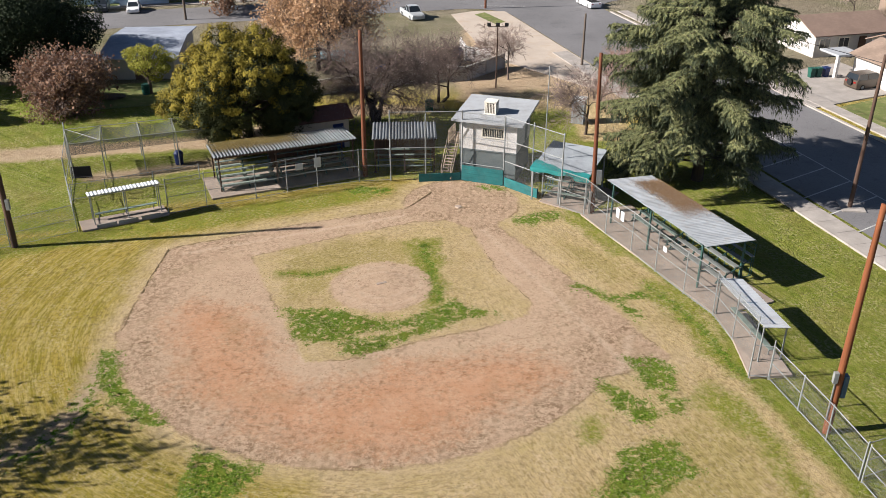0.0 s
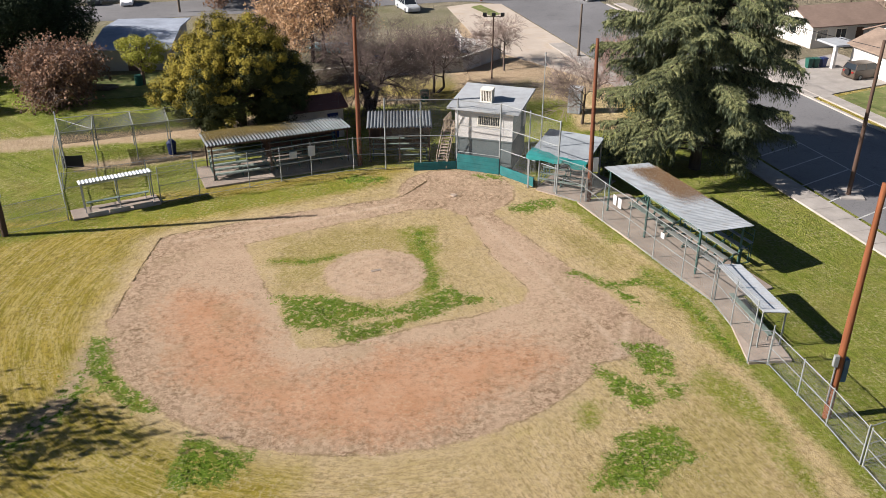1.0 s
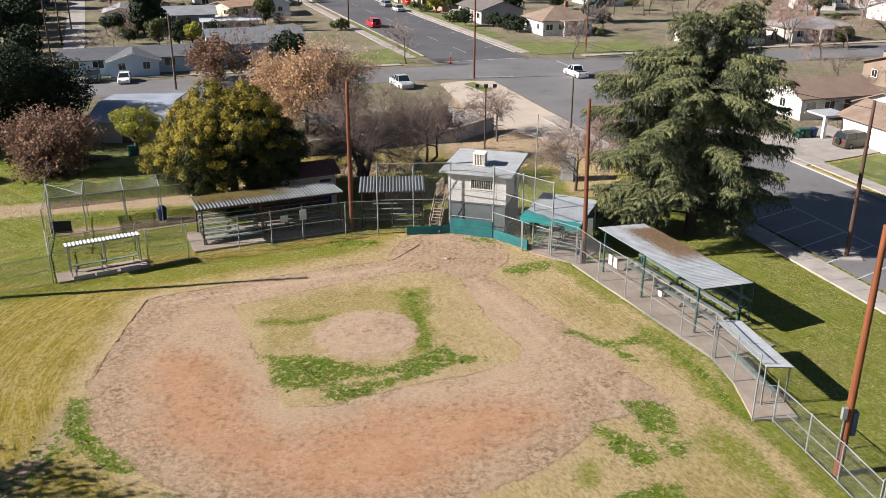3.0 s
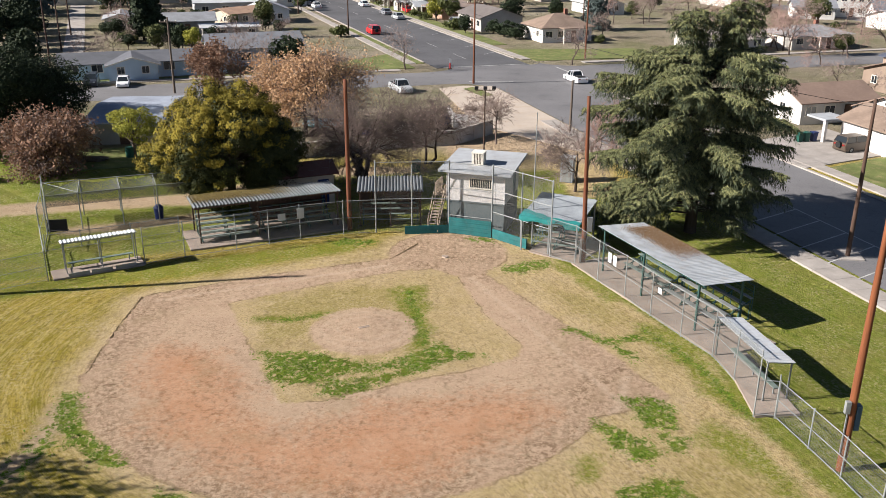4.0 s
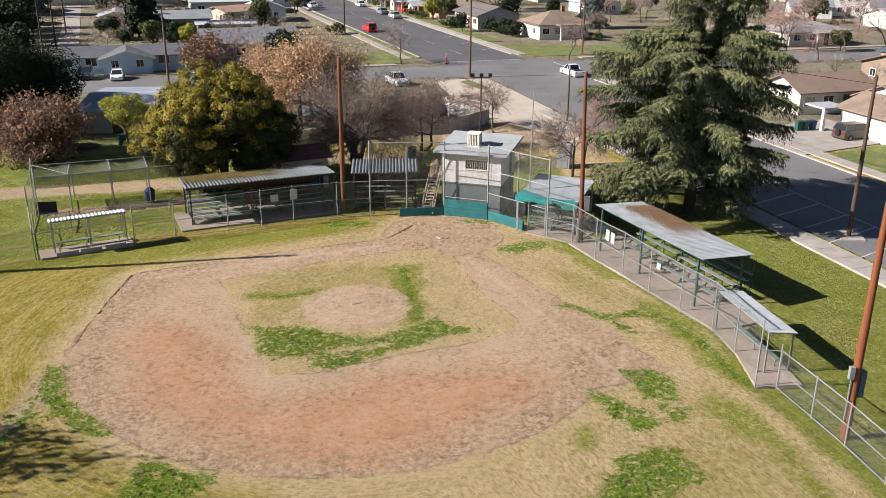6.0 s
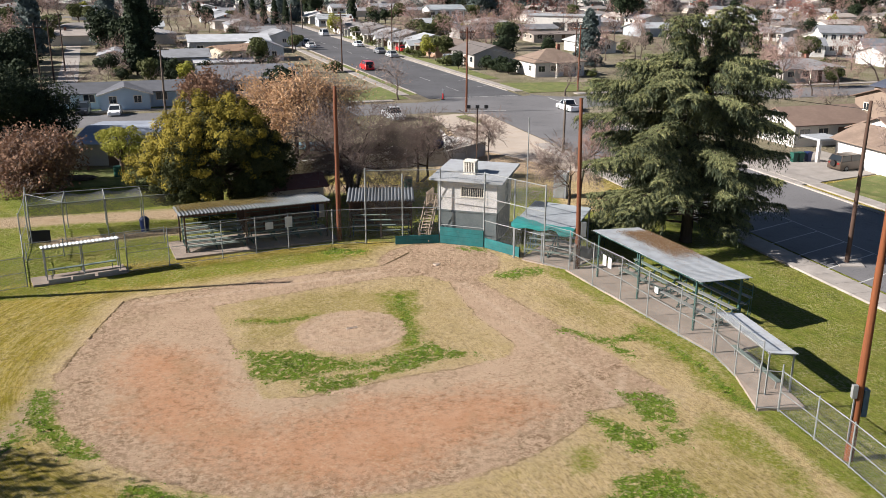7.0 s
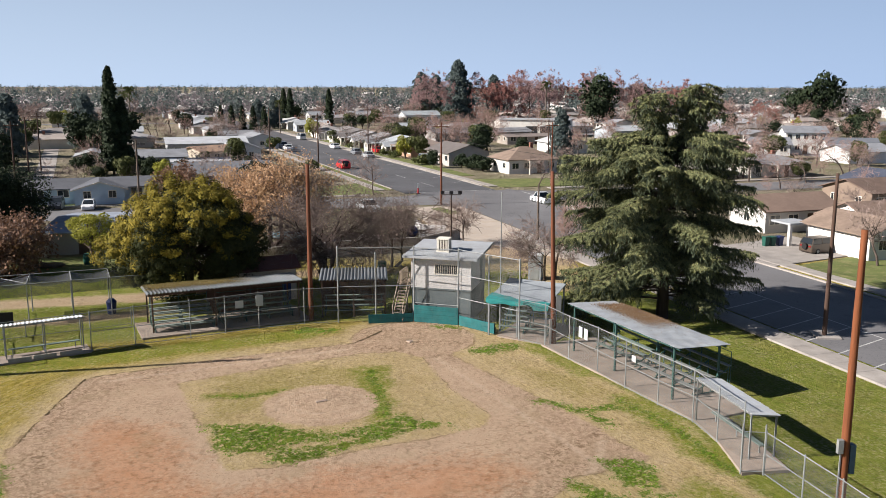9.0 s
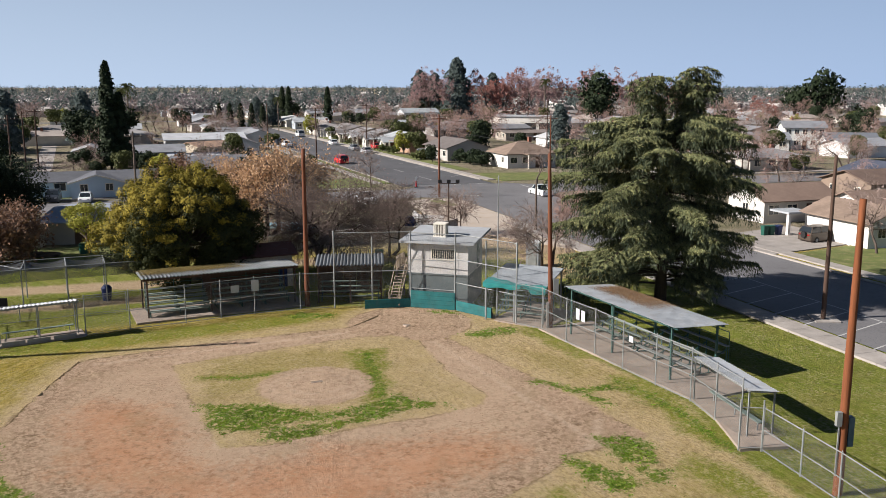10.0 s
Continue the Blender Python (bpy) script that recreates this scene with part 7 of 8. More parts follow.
for i in range(9):
    dash(-7.0, -64 - 2.9 * i * 1.0, -1.6, -62.2 - 2.9 * i)
dash(-1.6, -58, -1.6, -90)
for i in range(18):
    dash(-2.6, 16 + 14 * i, -2.6, 22 + 14 * i)
for i in range(10):
    dash(2.2, 20 + 9 * i, 4.8, 22 + 9 * i)
dash(-9, 8.6, 4.4, 8.6, 0.25)
dash(-9, -3.8, -3, -5.6, 0.2)
dash(8, -5, 8, 5, 0.25)
single("road_marking", g, M["line"], "worn white parking and lane lines on asphalt", "road marking", kind="structure")
g = Geo()
g.prism([(28.3, 55.8), (29.9, 55.6), (30.2, 57.4), (28.6, 57.7)], 0.0, 0.12)
single("kerb_island", g, M["concrete"], "small concrete island round a timber pole", "kerb")


# ---- things on the streets ----
for a, b, turn, c, kind, tag in ((-8.4, 51, 90, "red", "suv", "bright red off-roader driving along the far street"), (3.7, 75, 90, "silver", "sedan", "silver sedan parked by the far kerb"),
                                 (3.7, 85, 90, "grey", "sedan", "grey sedan parked by the far street kerb"), (3.7, 105, 90, "white", "sedan", "white sedan parked by the far kerb"), (3.7, 145, 90, "white", "van", "white van parked along the far street"),
                                 (-8.6, 104, 90, "white", "sedan", "white sedan parked on the far street"), (-8.6, 111, 90, "silver", "suv", "silver car parked on the far street"),
                                 (10.2, 89, 90, "red", "sedan", "red sedan on a driveway"), (11.0, 58, 90, "silver", "van", "pale van on a front yard")):
    car(at_town(a, b, turn), CARS[c], tag, kind)
car(at_town(5.6, -7.5, 92) @ Matrix.Scale(0.86, 4), CARS["white"], "small white pickup truck standing at the crossing", "pickup")
car(pose(-3.6, 116.6, 0, 0, 0, -68) @ Matrix.Scale(0.9, 4), CARS["silver"], "white utility pickup with a ladder rack", "pickup")
car(pose(-41.0, 119.6, 0, 0, 0, -76) @ Matrix.Scale(0.88, 4), CARS["white"], "white sedan before the blue house", "sedan")
car(pose(-45.4, 120.0, 0, 0, 0, -76) @ Matrix.Scale(0.9, 4), CARS["dark"], "dark pickup before the blue house", "suv")


def street_pole(x, y, h, label, arm=True, mat="pole_dark", turn=0.0):
    t = thing("street_pole", pose(x, y, 0, 0, 0, turn), label, "utility pole", "street poles")
    g = Geo()
    g.tube((0, 0, -0.1), (0, 0, h), 0.16, 0.1, 10)
    part("pole", g, M[mat], t)
    if arm:
        g = Geo()
        g.bar((-1.1, 0.1, h - 0.6), (1.1, 0.1, h - 0.6), 0.1, 0.12)
        part("crossarm", g, M[mat], t)
        for x in (-1.0, -0.4, 0.4, 1.0):
            g = Geo()
            g.tube((x, 0.1, h - 0.54), (x, 0.1, h - 0.36), 0.05, 0.03, 8)
            part("insulator", g, M["white_trim"], t)
    return t


street_pole(6.3, 122.3, 11.4, "tall brown utility pole at the street crossing", mat="pole")
street_pole(-32.8, 114.6, 9.6, "weathered utility pole beside the side street", mat="pole_grey")
street_pole(15.4, 93.4, 5.6, "short grey timber pole beside the lot", arm=False, mat="pole_grey")
street_pole(-15.5, 174.0, 11.0, "dark utility pole along the far street")
street_pole(-7.5, 219.0, 11.0, "dark utility pole along the far street")
street_pole(-30.5, 212.0, 11.0, "dark utility pole along the far street")
street_pole(25.5, 145.0, 10.5, "brown utility pole at the corner lawn", mat="pole")
street_pole(-57.0, 135.0, 11.0, "leaning utility pole beside the alley")
street_pole(-62.0, 152.0, 11.0, "utility pole beside the alley")
street_pole(-68.0, 172.0, 11.0, "utility pole beside the alley")
street_pole(29.2, 171.0, 10.0, "utility pole between the houses")


def cable(p, q, sag, label):
    """One hanging wire between two pole heads."""
    g = Geo()
    p, q = Vector(p), Vector(q)
    pts = [p.lerp(q, i / 14) - Vector((0, 0, sag * 4 * (i / 14) * (1 - i / 14))) for i in range(15)]
    for a, b in zip(pts, pts[1:]):
        g.tube(a, b, 0.022, None, 4, cap=False)
    return single("overhead_cable", g, M["dark"], label, "cable", "overhead cables")


for p, q in (((6.3, 122.3, 10.8), (25.5, 145.0, 9.9)), ((6.3, 122.3, 10.8), (-15.5, 174.0, 10.4)), ((-15.5, 174.0, 10.4), (-30.5, 212.0, 10.4)), ((6.3, 122.3, 9.4), (29.1, 56.5, 10.4)), ((25.5, 145.0, 9.9), (29.2, 171.0, 9.4))):
    cable(p, q, 0.7, "thin black overhead wire between utility poles")
for off in (-0.9, 0.9):
    cable((-57.0 + off, 135.0, 10.45), (-62.0 + off, 152.0, 10.45), 0.4, "thin black overhead wire above the alley")
    cable((-62.0 + off, 152.0, 10.45), (-68.0 + off, 172.0, 10.45), 0.4, "thin black overhead wire above the alley")
sg = thing("street_sign", pose(3.3, 134.4, 0), "red and white post sign in the street", "street sign")
g = Geo()
g.tube((0, 0, 0.1), (0, 0, 1.0), 0.12, 0.09, 10)
part("post", g, CARS["red"], sg, "red plastic post")
g = Geo()
g.tube((0, 0, 0), (0, 0, 0.12), 0.3, None, 12)
part("base", g, M["tyre"], sg, "black rubber base")
g = Geo()
g.box((0, -0.05, 1.32), (0.34, 0.05, 0.66))
part("plate", g, M["white_sign"], sg)

g = Geo()
p, q = Vector((-54.5, 137, 0.04)), Vector((-92.0, 240, 0.04))
s_ = (q - p).cross(Vector((0, 0, 1))).normalized() * 1.7
g.face(p - s_, p + s_, q + s_, q - s_)
single("road_14", g, M["concrete"], "pale worn concrete alley between back yards", "alley", kind="structure")

# front lawns at the crossing and before the near houses
M["lawn"] = plain("green_front_lawn", (0.13, 0.155, 0.045), 0.95, 0, 0.35, 0.4, 9, 0.3, dirt=(0.27, 0.22, 0.11))
for pts in ([P(7.6, 11), P(30, 10), P(30, 20), P(7.6, 24)], [P(-28, 9), P(-13.2, 9), P(-13.2, 24), P(-28, 14)], [P(-11.8, 13), P(-10.5, 13), P(-10.5, 60), P(-11.8, 60)], [P(7.5, 30), P(10.5, 30), P(10.5, 140), P(7.5, 140)],
            [P(-64, 9), P(-30, 9), P(-30, 10.2), P(-64, 10.2)], [P(9.5, -55.4), P(20, -53.0), P(26, -60), P(26, -90), P(9.5, -90)], [(-12.5, 82.6), (-34, 77.0), (-36, 84.0), (-20, 89.5)],
            [P(-11.5, -9), P(-9.8, -8), P(-9.0, -14), P(-10.6, -15)]):
    g = Geo()
    area = sum(p[0] * q[1] - q[0] * p[1] for p, q in zip(pts, pts[1:] + pts[:1]))
    g.prism(pts if area > 0 else pts[::-1], -0.05, 0.07)
    single("front_lawn", g, M["lawn"], "green mown front lawn", "lawn", kind="structure")

# white-roofed garden shed beside the blue-roofed house
shed = thing("garden_shed", pose(-36.6, 85.6, 0, 0, 0, 6), "small cream garden shed with a flat white roof", "shed")
g = Geo()
g.box((1.6, 1.3, 1.1), (3.0, 2.4, 2.2))
part("wall", g, paint(CREAM), shed)
g = Geo()
g.box((1.6, 1.3, 2.28), (3.5, 2.9, 0.12))
part("roof", g, M["white_trim"], shed)
g = Geo()
g.box((1.6, 0.08, 1.0), (0.9, 0.06, 1.95))
part("door", g, M["door"], shed)

# backyard clutter behind the block wall
for kind_, x, y, z, s, mm, tag in (("pool_cover", -11.0, 96.0, 0.35, (4.5, 3.0, 0.7), "pool_blue", "pale blue covered paddling pool in a yard"), ("dust_sheet", -2.5, 92.5, 0.5, (2.2, 1.2, 1.0), "white_trim", "white sheet over garden clutter in a back yard"), ("plastic_drum", 2.0, 96.6, 0.6, (1.0, 0.9, 1.2), "blue_plastic", "blue plastic drum by the white wall"),
                            ("tarpaulin", -6.0, 90.5, 0.4, (1.4, 1.0, 0.8), "blue_plastic", "crumpled blue tarpaulin in a back yard"), ("dust_sheet", 1.0, 91.2, 0.3, (2.6, 1.4, 0.6), "white_trim", "pale dust sheet over junk behind the wall"), ("tarpaulin", -31.5, 81.0, 0.25, (2.6, 1.0, 0.5), "pole_grey", "grey tarpaulin over timber on the lawn")):
    if mm == "pool_blue" and mm not in M:
        M[mm] = plain("pale_blue_cover", (0.25, 0.45, 0.52), 0.4, 0, 0.25, 0.8, 6, 0.1)
    bm = bmesh.new()
    bmesh.ops.create_icosphere(bm, subdivisions=3, radius=0.6)
    for v in bm.verts:
        c = v.co
        k = 1 + 0.25 * noise.noise(c * 3 + Vector((x, y, 0)))
        v.co = Vector((c.x * s[0] * k, c.y * s[1] * k, max(-0.5, min(0.5, c.z * k)) * s[2]))
    mesh = bpy.data.meshes.new("heap")
    bm.to_mesh(mesh)
    bm.free()
    mesh.materials.append(M[mm])
    tagged(new(kind_, mesh), tag, "yard clutter").matrix_basis = pose(x, y, z)


# ---- the town behind: house rows and trees ----
def far_conifer(name, rng, h, r, leaf, n, size, label, narrow=0.85):
    t = thing(name, None, label, "tree", "town trees")
    segs = [(np.array((0, 0, -0.1)), np.array((0, 0, h * 0.95)), 0.22, 0.04)]
    part("trunk", limb_mesh("trunk", segs, M["bark_dark"], 6), None, t)
    u = rng.random(n) ** 1.15
    a = rng.uniform(0, 6.283, n)
    rad = r * (1 - u) ** narrow * (0.55 + 0.45 * rng.random(n)) * (1 + 0.3 * np.sin(a * 3 + u * 23) + 0.15 * np.sin(u * 41 + a)) + 0.12
    pts = np.stack([np.cos(a) * rad, np.sin(a) * rad, h * (0.05 + 0.95 * u)], 1)
    part("crown", leaf_mesh("crown", rng, pts, size, M[leaf], long=1.6, facing=np.stack([np.cos(a), np.sin(a), 0.4 + 0 * a], 1)), None, t)
    return t


def palm(rng, h, label):
    t = thing("palm_tree", None, label, "tree", "town trees")
    segs = [(np.array((0, 0, -0.1)), np.array((0.1, 0, h * 0.5)), 0.25, 0.2), (np.array((0.1, 0, h * 0.5)), np.array((0.2, 0.1, h)), 0.2, 0.17)]
    part("trunk", limb_mesh("trunk", segs, M["pole_grey"], 8), None, t)
    pts, ways = [], []
    for k in range(38):
        a, e = rng.uniform(0, 6.283), rng.uniform(-0.9, 1.1)
        d = np.array((math.cos(a) * math.cos(e), math.sin(a) * math.cos(e), math.sin(e)))
        for i in range(12):
            u = (i + 1) / 12
            pts.append(np.array((0.2, 0.1, h)) + d * 2.2 * u + np.array((0, 0, -1.1 * u * u)) + rng.normal(0, 0.06, 3))
            ways.append(d + np.array((0, 0, -1.2 * u)))
    part("crown", leaf_mesh("crown", rng, pts, 0.14, M["mid_leaf"], long=2.2, ways=np.array(ways)), None, t)
    return t


RT = np.random.default_rng(5)
# haze is put into these distant leaf colours: greyer and bluer
M["far_needle"] = leafy("hazed_green_needles", (0.075, 0.10, 0.098), (0.13, 0.16, 0.15), 0.8, (0.06, 0.085, 0.085), 0.35)
M["far_green"] = leafy("hazed_green_canopy", (0.095, 0.12, 0.115), (0.145, 0.17, 0.155), 0.9, (0.08, 0.10, 0.10), 0.35)
M["far_wood"] = leafy("hazed_winter_canopy", (0.19, 0.17, 0.175), (0.275, 0.24, 0.245), 0.9, (0.16, 0.15, 0.16), 0.35)
PARK = pose(0, -400, -60)
kinds = {
    "bare": [bare_tree("bare_tree", Matrix(), RT, 8.5, 0.18, "leafless brown street tree", levels=3, kids=3, spread=0.75, leaves="twig", count=420, size=0.05, long=7.0, group="town trees") for _ in range(3)],
    "pink": [bare_tree("winter_tree", Matrix(), RT, 10.5, 0.22, "tall leafless tree with pinkish twigs", levels=3, kids=3, spread=0.7, twig="twig_pink", leaves="twig_pink", count=520, size=0.055, long=7.0, group="town trees") for _ in range(2)],
    "green": [leafy_tree("leafy_tree", Matrix(), RT, 7.5, 3.6, "rounded olive-green street tree", "mid_leaf", 1500, 0.28, 0.2, 10, group="town trees") for _ in range(2)],
    "dark": [leafy_tree("leafy_tree", Matrix(), RT, 9.0, 3.8, "dark evergreen garden tree", "dark_leaf", 1700, 0.28, 0.15, 11, "bark_dark", group="town trees") for _ in range(2)],
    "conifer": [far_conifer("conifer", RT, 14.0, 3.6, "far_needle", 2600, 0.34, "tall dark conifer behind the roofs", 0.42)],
    "rosy": [bare_tree("autumn_tree", Matrix(), RT, 17.0, 0.3, "tall rosy-brown autumn tree behind the roofs", levels=3, kids=3, spread=0.7, leaves="rose_leaf", count=7500, size=0.16, group="town trees"),
             bare_tree("autumn_tree", Matrix(), RT, 16.0, 0.3, "tall russet autumn tree behind the roofs", levels=3, kids=3, spread=0.75, leaves="bright_red", count=7000, size=0.16, group="town trees")],
    "hedge": [leafy_tree("garden_hedge", Matrix(), RT, 3.0, 2.2, "dense dark green hedge bush beside a bungalow", "dark_leaf", 1400, 0.17, 0.0, 10, group="town shrubs", trunk_r=0.08)],
    "lime": [leafy_tree("leafy_tree", Matrix(), RT, 5.0, 2.2, "yellow-green garden shrub tree", "lime_leaf", 900, 0.22, 0.15, 8, group="town trees")],
    "shrub": [leafy_tree("garden_shrub", Matrix(), RT, 1.8, 1.6, "clipped green garden shrub by a house", "mid_leaf", 450, 0.18, 0.02, 8, group="town shrubs", trunk_r=0.06)],
    "palm": [palm(RT, 13.0, "tall fan palm above the roofs")],
}
kinds["russet"] = kinds["rosy"][1:]
used = set()


def in_alley(x, y):
    return 136 < y < 250 and abs(x + 58.5 + (y - 148) * 0.364) < 5.5



def plant(kind, x, y, s=1.0, turn=None):
    """The first of a kind is moved into place, the rest are copies; the alley stays clear."""
    if in_alley(x, y):
        return None
    pool = kinds[kind]
    src = pool[int(RT.integers(len(pool)))]
    m = pose(x, y, 0, 0, 0, RT.uniform(0, 360) if turn is None else turn)
    if src.name in used:
        ob = copy_thing(src, m)
    else:
        used.add(src.name)
        ob = src
        ob.matrix_basis = m
    ob.scale = (s, s, s * RT.uniform(0.92, 1.1))
    return ob


def visible(x, y, margin=6.0):
    """Whether a place lies in the wedge that the walk looks over."""
    return y > 60 and -0.585 * y - margin < x < 0.55 * y + margin


# single trees that stand out
for kind, x, y, s in (("conifer", 24, 372, 1.75), ("conifer", 9, 380, 1.55), ("conifer", 16, 402, 1.45), ("conifer", 44, 420, 1.5), ("dark", 176, 365, 2.3), ("dark", 168, 372, 1.8), ("dark", 128, 470, 2.2), ("dark", 84, 372, 2.2), ("dark", 74, 330, 1.5),
                      ("rosy", 12, 360, 1.2), ("rosy", 24, 395, 1.15), ("rosy", 37, 372, 1.2), ("rosy", 46, 385, 1.3), ("rosy", 55, 372, 1.35), ("rosy", 66, 392, 1.25), ("rosy", 79, 400, 1.4), ("rosy", 92, 400, 1.3), ("rosy", 104, 395, 1.1), ("rosy", 140, 420, 1.2), ("russet", 128, 310, 0.7),
                      ("palm", 59, 360, 1.25), ("palm", -74, 249, 1.1), ("palm", -77, 255, 1.0), ("palm", -40, 300, 0.8),
                      ("dark", -75, 215, 1.2), ("conifer", -85, 224, 1.3), ("conifer", -78, 226, 0.95), ("dark", -66, 205, 1.15), ("dark", -71, 190, 0.8), ("dark", -79, 178, 0.95), ("dark", -75, 168, 0.9), ("dark", -71, 159, 0.85), ("dark", -68.5, 152, 0.8), ("dark", -59.3, 166, 0.42), ("dark", -56.6, 164, 0.5), ("shrub", -54, 161, 1.4), ("dark", -48.5, 163, 0.4), ("dark", -44.5, 160, 0.45), ("green", -41.5, 157, 0.5), ("dark", -37, 155, 0.42), ("shrub", -60, 160, 1.5), ("conifer", -88, 205, 1.0), ("dark", -70, 232, 1.3), ("conifer", -52, 330, 0.8), ("conifer", -47, 335, 0.8),
                      ("bare", -3.4, 134.0, 0.8), ("bare", 22.5, 139, 0.8), ("bare", -22, 131, 0.75), ("bare", -27, 128, 0.85), ("pink", -2, 258, 1.2), ("pink", 30, 300, 1.0), ("pink", 38, 262, 1.0),
                      ("bare", 45.0, 79.0, 0.75), ("pink", 62, 140, 0.6), ("pink", 70, 148, 0.6), ("bare", 55, 118, 0.6), ("pink", 66, 125, 0.55), ("green", 84, 128, 0.7), ("hedge", 12.6, 176.5, 1.0), ("hedge", 14.4, 172.6, 1.1), ("hedge", 16.4, 169.4, 1.15), ("conifer", 34.0, 184.0, 0.74), ("bare", 33.0, 172.0, 0.75), ("pink", 17, 244, 0.95), ("pink", 22, 252, 1.05), ("pink", 12.5, 238, 0.85), ("pink", 26, 261, 0.9), ("pink", 53, 250, 0.8), ("pink", 59, 243, 0.8), ("pink", 63, 258, 0.9), ("pink", 49, 237, 0.6), ("bare", 42, 212, 0.7), ("green", 46, 205, 0.55), ("dark", 29, 206, 0.5), ("pink", 40, 196, 0.7), ("bare", 52, 192, 0.7), ("shrub", 30, 214, 1.4), ("shrub", 44, 222, 1.3), ("dark", 56, 226, 0.5), ("pink", 60, 210, 0.7), 
                      ("shrub", 46, 90, 1.0), ("shrub", -22, 139, 1.2), ("dark", -68, 141, 0.8), ("dark", -73, 150, 0.9), ("green", -75, 163, 0.8), ("dark", -80, 172, 0.8), ("dark", -58, 128, 0.8), ("dark", -62, 118, 0.9), ("dark", -66, 106, 1.0), ("green", -68, 150, 0.6), ("green", -45, 150, 0.6), ("lime", -40, 152, 0.8), ("bare", -30, 148, 0.9)):
    plant(kind, x, y, s)
cy = far_conifer("cypress_tree", RT, 19.4, 1.9, "dark_leaf", 3000, 0.27, "tall dark columnar cypress between the houses", 0.45)
cy.matrix_basis = pose(-52.4, 166.0, 0)
copy_thing(cy, pose(-50.6, 166.8, 0, 0, 0, 80)).scale = (0.95, 0.95, 0.72)
for i in range(5):
    copy_thing(cy, pose(-48 - 4.2 * i, 318 + 2 * i, 0, 0, 0, 50 * i)).scale = (0.7, 0.7, 0.45)
for x, y in ((-43, 352), (-46, 356), (-26, 330)):
    copy_thing(cy, pose(x, y, 0)).scale = (0.9, 0.9, 0.75)

# long white store hall and a two-storey house
wh = thing("store_hall", pose(32.5, 286, 0, 0, 0, -18), "long white flat-roofed store hall with dark bays", "hall")
g = Geo()
g.box((11, 5, 2.6), (22, 10, 5.2))
part("wall", g, paint(WHITE), wh)
g = Geo()
g.box((11, 5, 5.35), (22.8, 10.8, 0.3))
part("roof", g, M["roof_white"], wh)
for i in range(3):
    g = Geo()
    g.box((10.2 + 4.6 * i, -0.04, 1.7), (3.6, 0.12, 3.2))
    part("bay_opening", g, M["dark"], wh)
house(pose(94, 212, 0, 0, 0, -12), 9.5, 7.5, 5.2, (0.68, 0.68, 0.66), (0.20, 0.21, 0.23), "two-storey white house with grey gables", front=4, pitch=0.35)
house(pose(83.5, 207, 0, 0, 0, -12), 9, 7, 2.7, (0.66, 0.66, 0.65), (0.19, 0.20, 0.22), "low white gabled wing before the two-storey house", front=2, pitch=0.4)
house(pose(99.5, 201, 0, 0, 0, -12), 11, 7, 2.7, (0.62, 0.63, 0.64), (0.12, 0.13, 0.15), "white house with a dark grey gable roof", front=4, pitch=0.45)
house(pose(30, 245, 0, 0, 0, TURN), 14, 8, 2.1, (0.44, 0.39, 0.34), (0.19, 0.16, 0.145), "low tan house with a brown roof before the store hall", front=3, pitch=0.14)
house(pose(46, 214, 0, 0, 0, TURN + 90), 12, 8, 2.5, (0.60, 0.60, 0.59), (0.40, 0.41, 0.42), "white house with a pale grey roof among bare trees", front=3, pitch=0.28)
house(pose(2.0, 322, 0, 0, 0, TURN), 13, 9, 5.4, (0.60, 0.62, 0.64), (0.30, 0.33, 0.35), "two-storey pale house among the trees", front=4, pitch=0.3)
house(pose(62, 112, 0, 0, 0, TURN), 15, 9, 2.7, (0.24, 0.18, 0.14), (0.15, 0.105, 0.085), "low brown house with a dark roof", front=4, pitch=0.3, chimney=True)
house(pose(80, 122, 0, 0, 0, TURN + 90), 13, 9, 2.7, (0.30, 0.22, 0.17), (0.06, 0.07, 0.10), "brown house with dark solar-panelled roof", front=3, pitch=0.3)

# the grey roofs behind the blue house
for x, y, turn, w, d, h, wall_c, roof_c, pitch, tag in ((-54.0, 170.3, 17, 13.5, 10, 2.6, (0.30, 0.30, 0.31), (0.20, 0.21, 0.23), 0.22, "long low house with a dark grey gravel roof"), (-57.2, 178.0, 107, 9, 6.0, 2.5, WHITE, (0.30, 0.31, 0.33), 0.3, "white gabled house with a grey roof"),
                                                     (-53.0, 206.5, 17, 18, 14, 2.8, (0.40, 0.41, 0.42), (0.37, 0.385, 0.41), 0.16, "broad house with a pale grey roof"), (-40.5, 185.5, 50, 10, 7, 2.6, CREAM, (0.36, 0.24, 0.17), 0.25, "house with a tan tile roof"),
                                                     (-41.0, 164.0, 17, 10, 6, 2.4, (0.34, 0.33, 0.32), (0.42, 0.43, 0.45), 0.12, "low shed with a pale grey roof"), (-29.8, 194.0, 107, 9, 8, 2.7, (0.62, 0.66, 0.70), (0.40, 0.41, 0.43), 0.4, "pale blue gabled house with a grey roof"),
                                                     (-33.5, 138.0, 17, 9, 6, 2.2, (0.40, 0.40, 0.40), (0.44, 0.45, 0.46), 0.1, "low garage with a pale flat roof"), (-101, 206, 17, 13, 9, 2.7, (0.60, 0.60, 0.60), (0.36, 0.40, 0.44), 0.3, "pale house with a blue-grey roof"), (-90, 180, 17, 10, 8, 2.7, (0.50, 0.45, 0.40), (0.33, 0.33, 0.34), 0.3, "beige house with a grey roof beside the alley")):
    house(pose(x, y, 0, 0, 0, turn), w, d, h, wall_c, roof_c, tag, pitch=pitch)

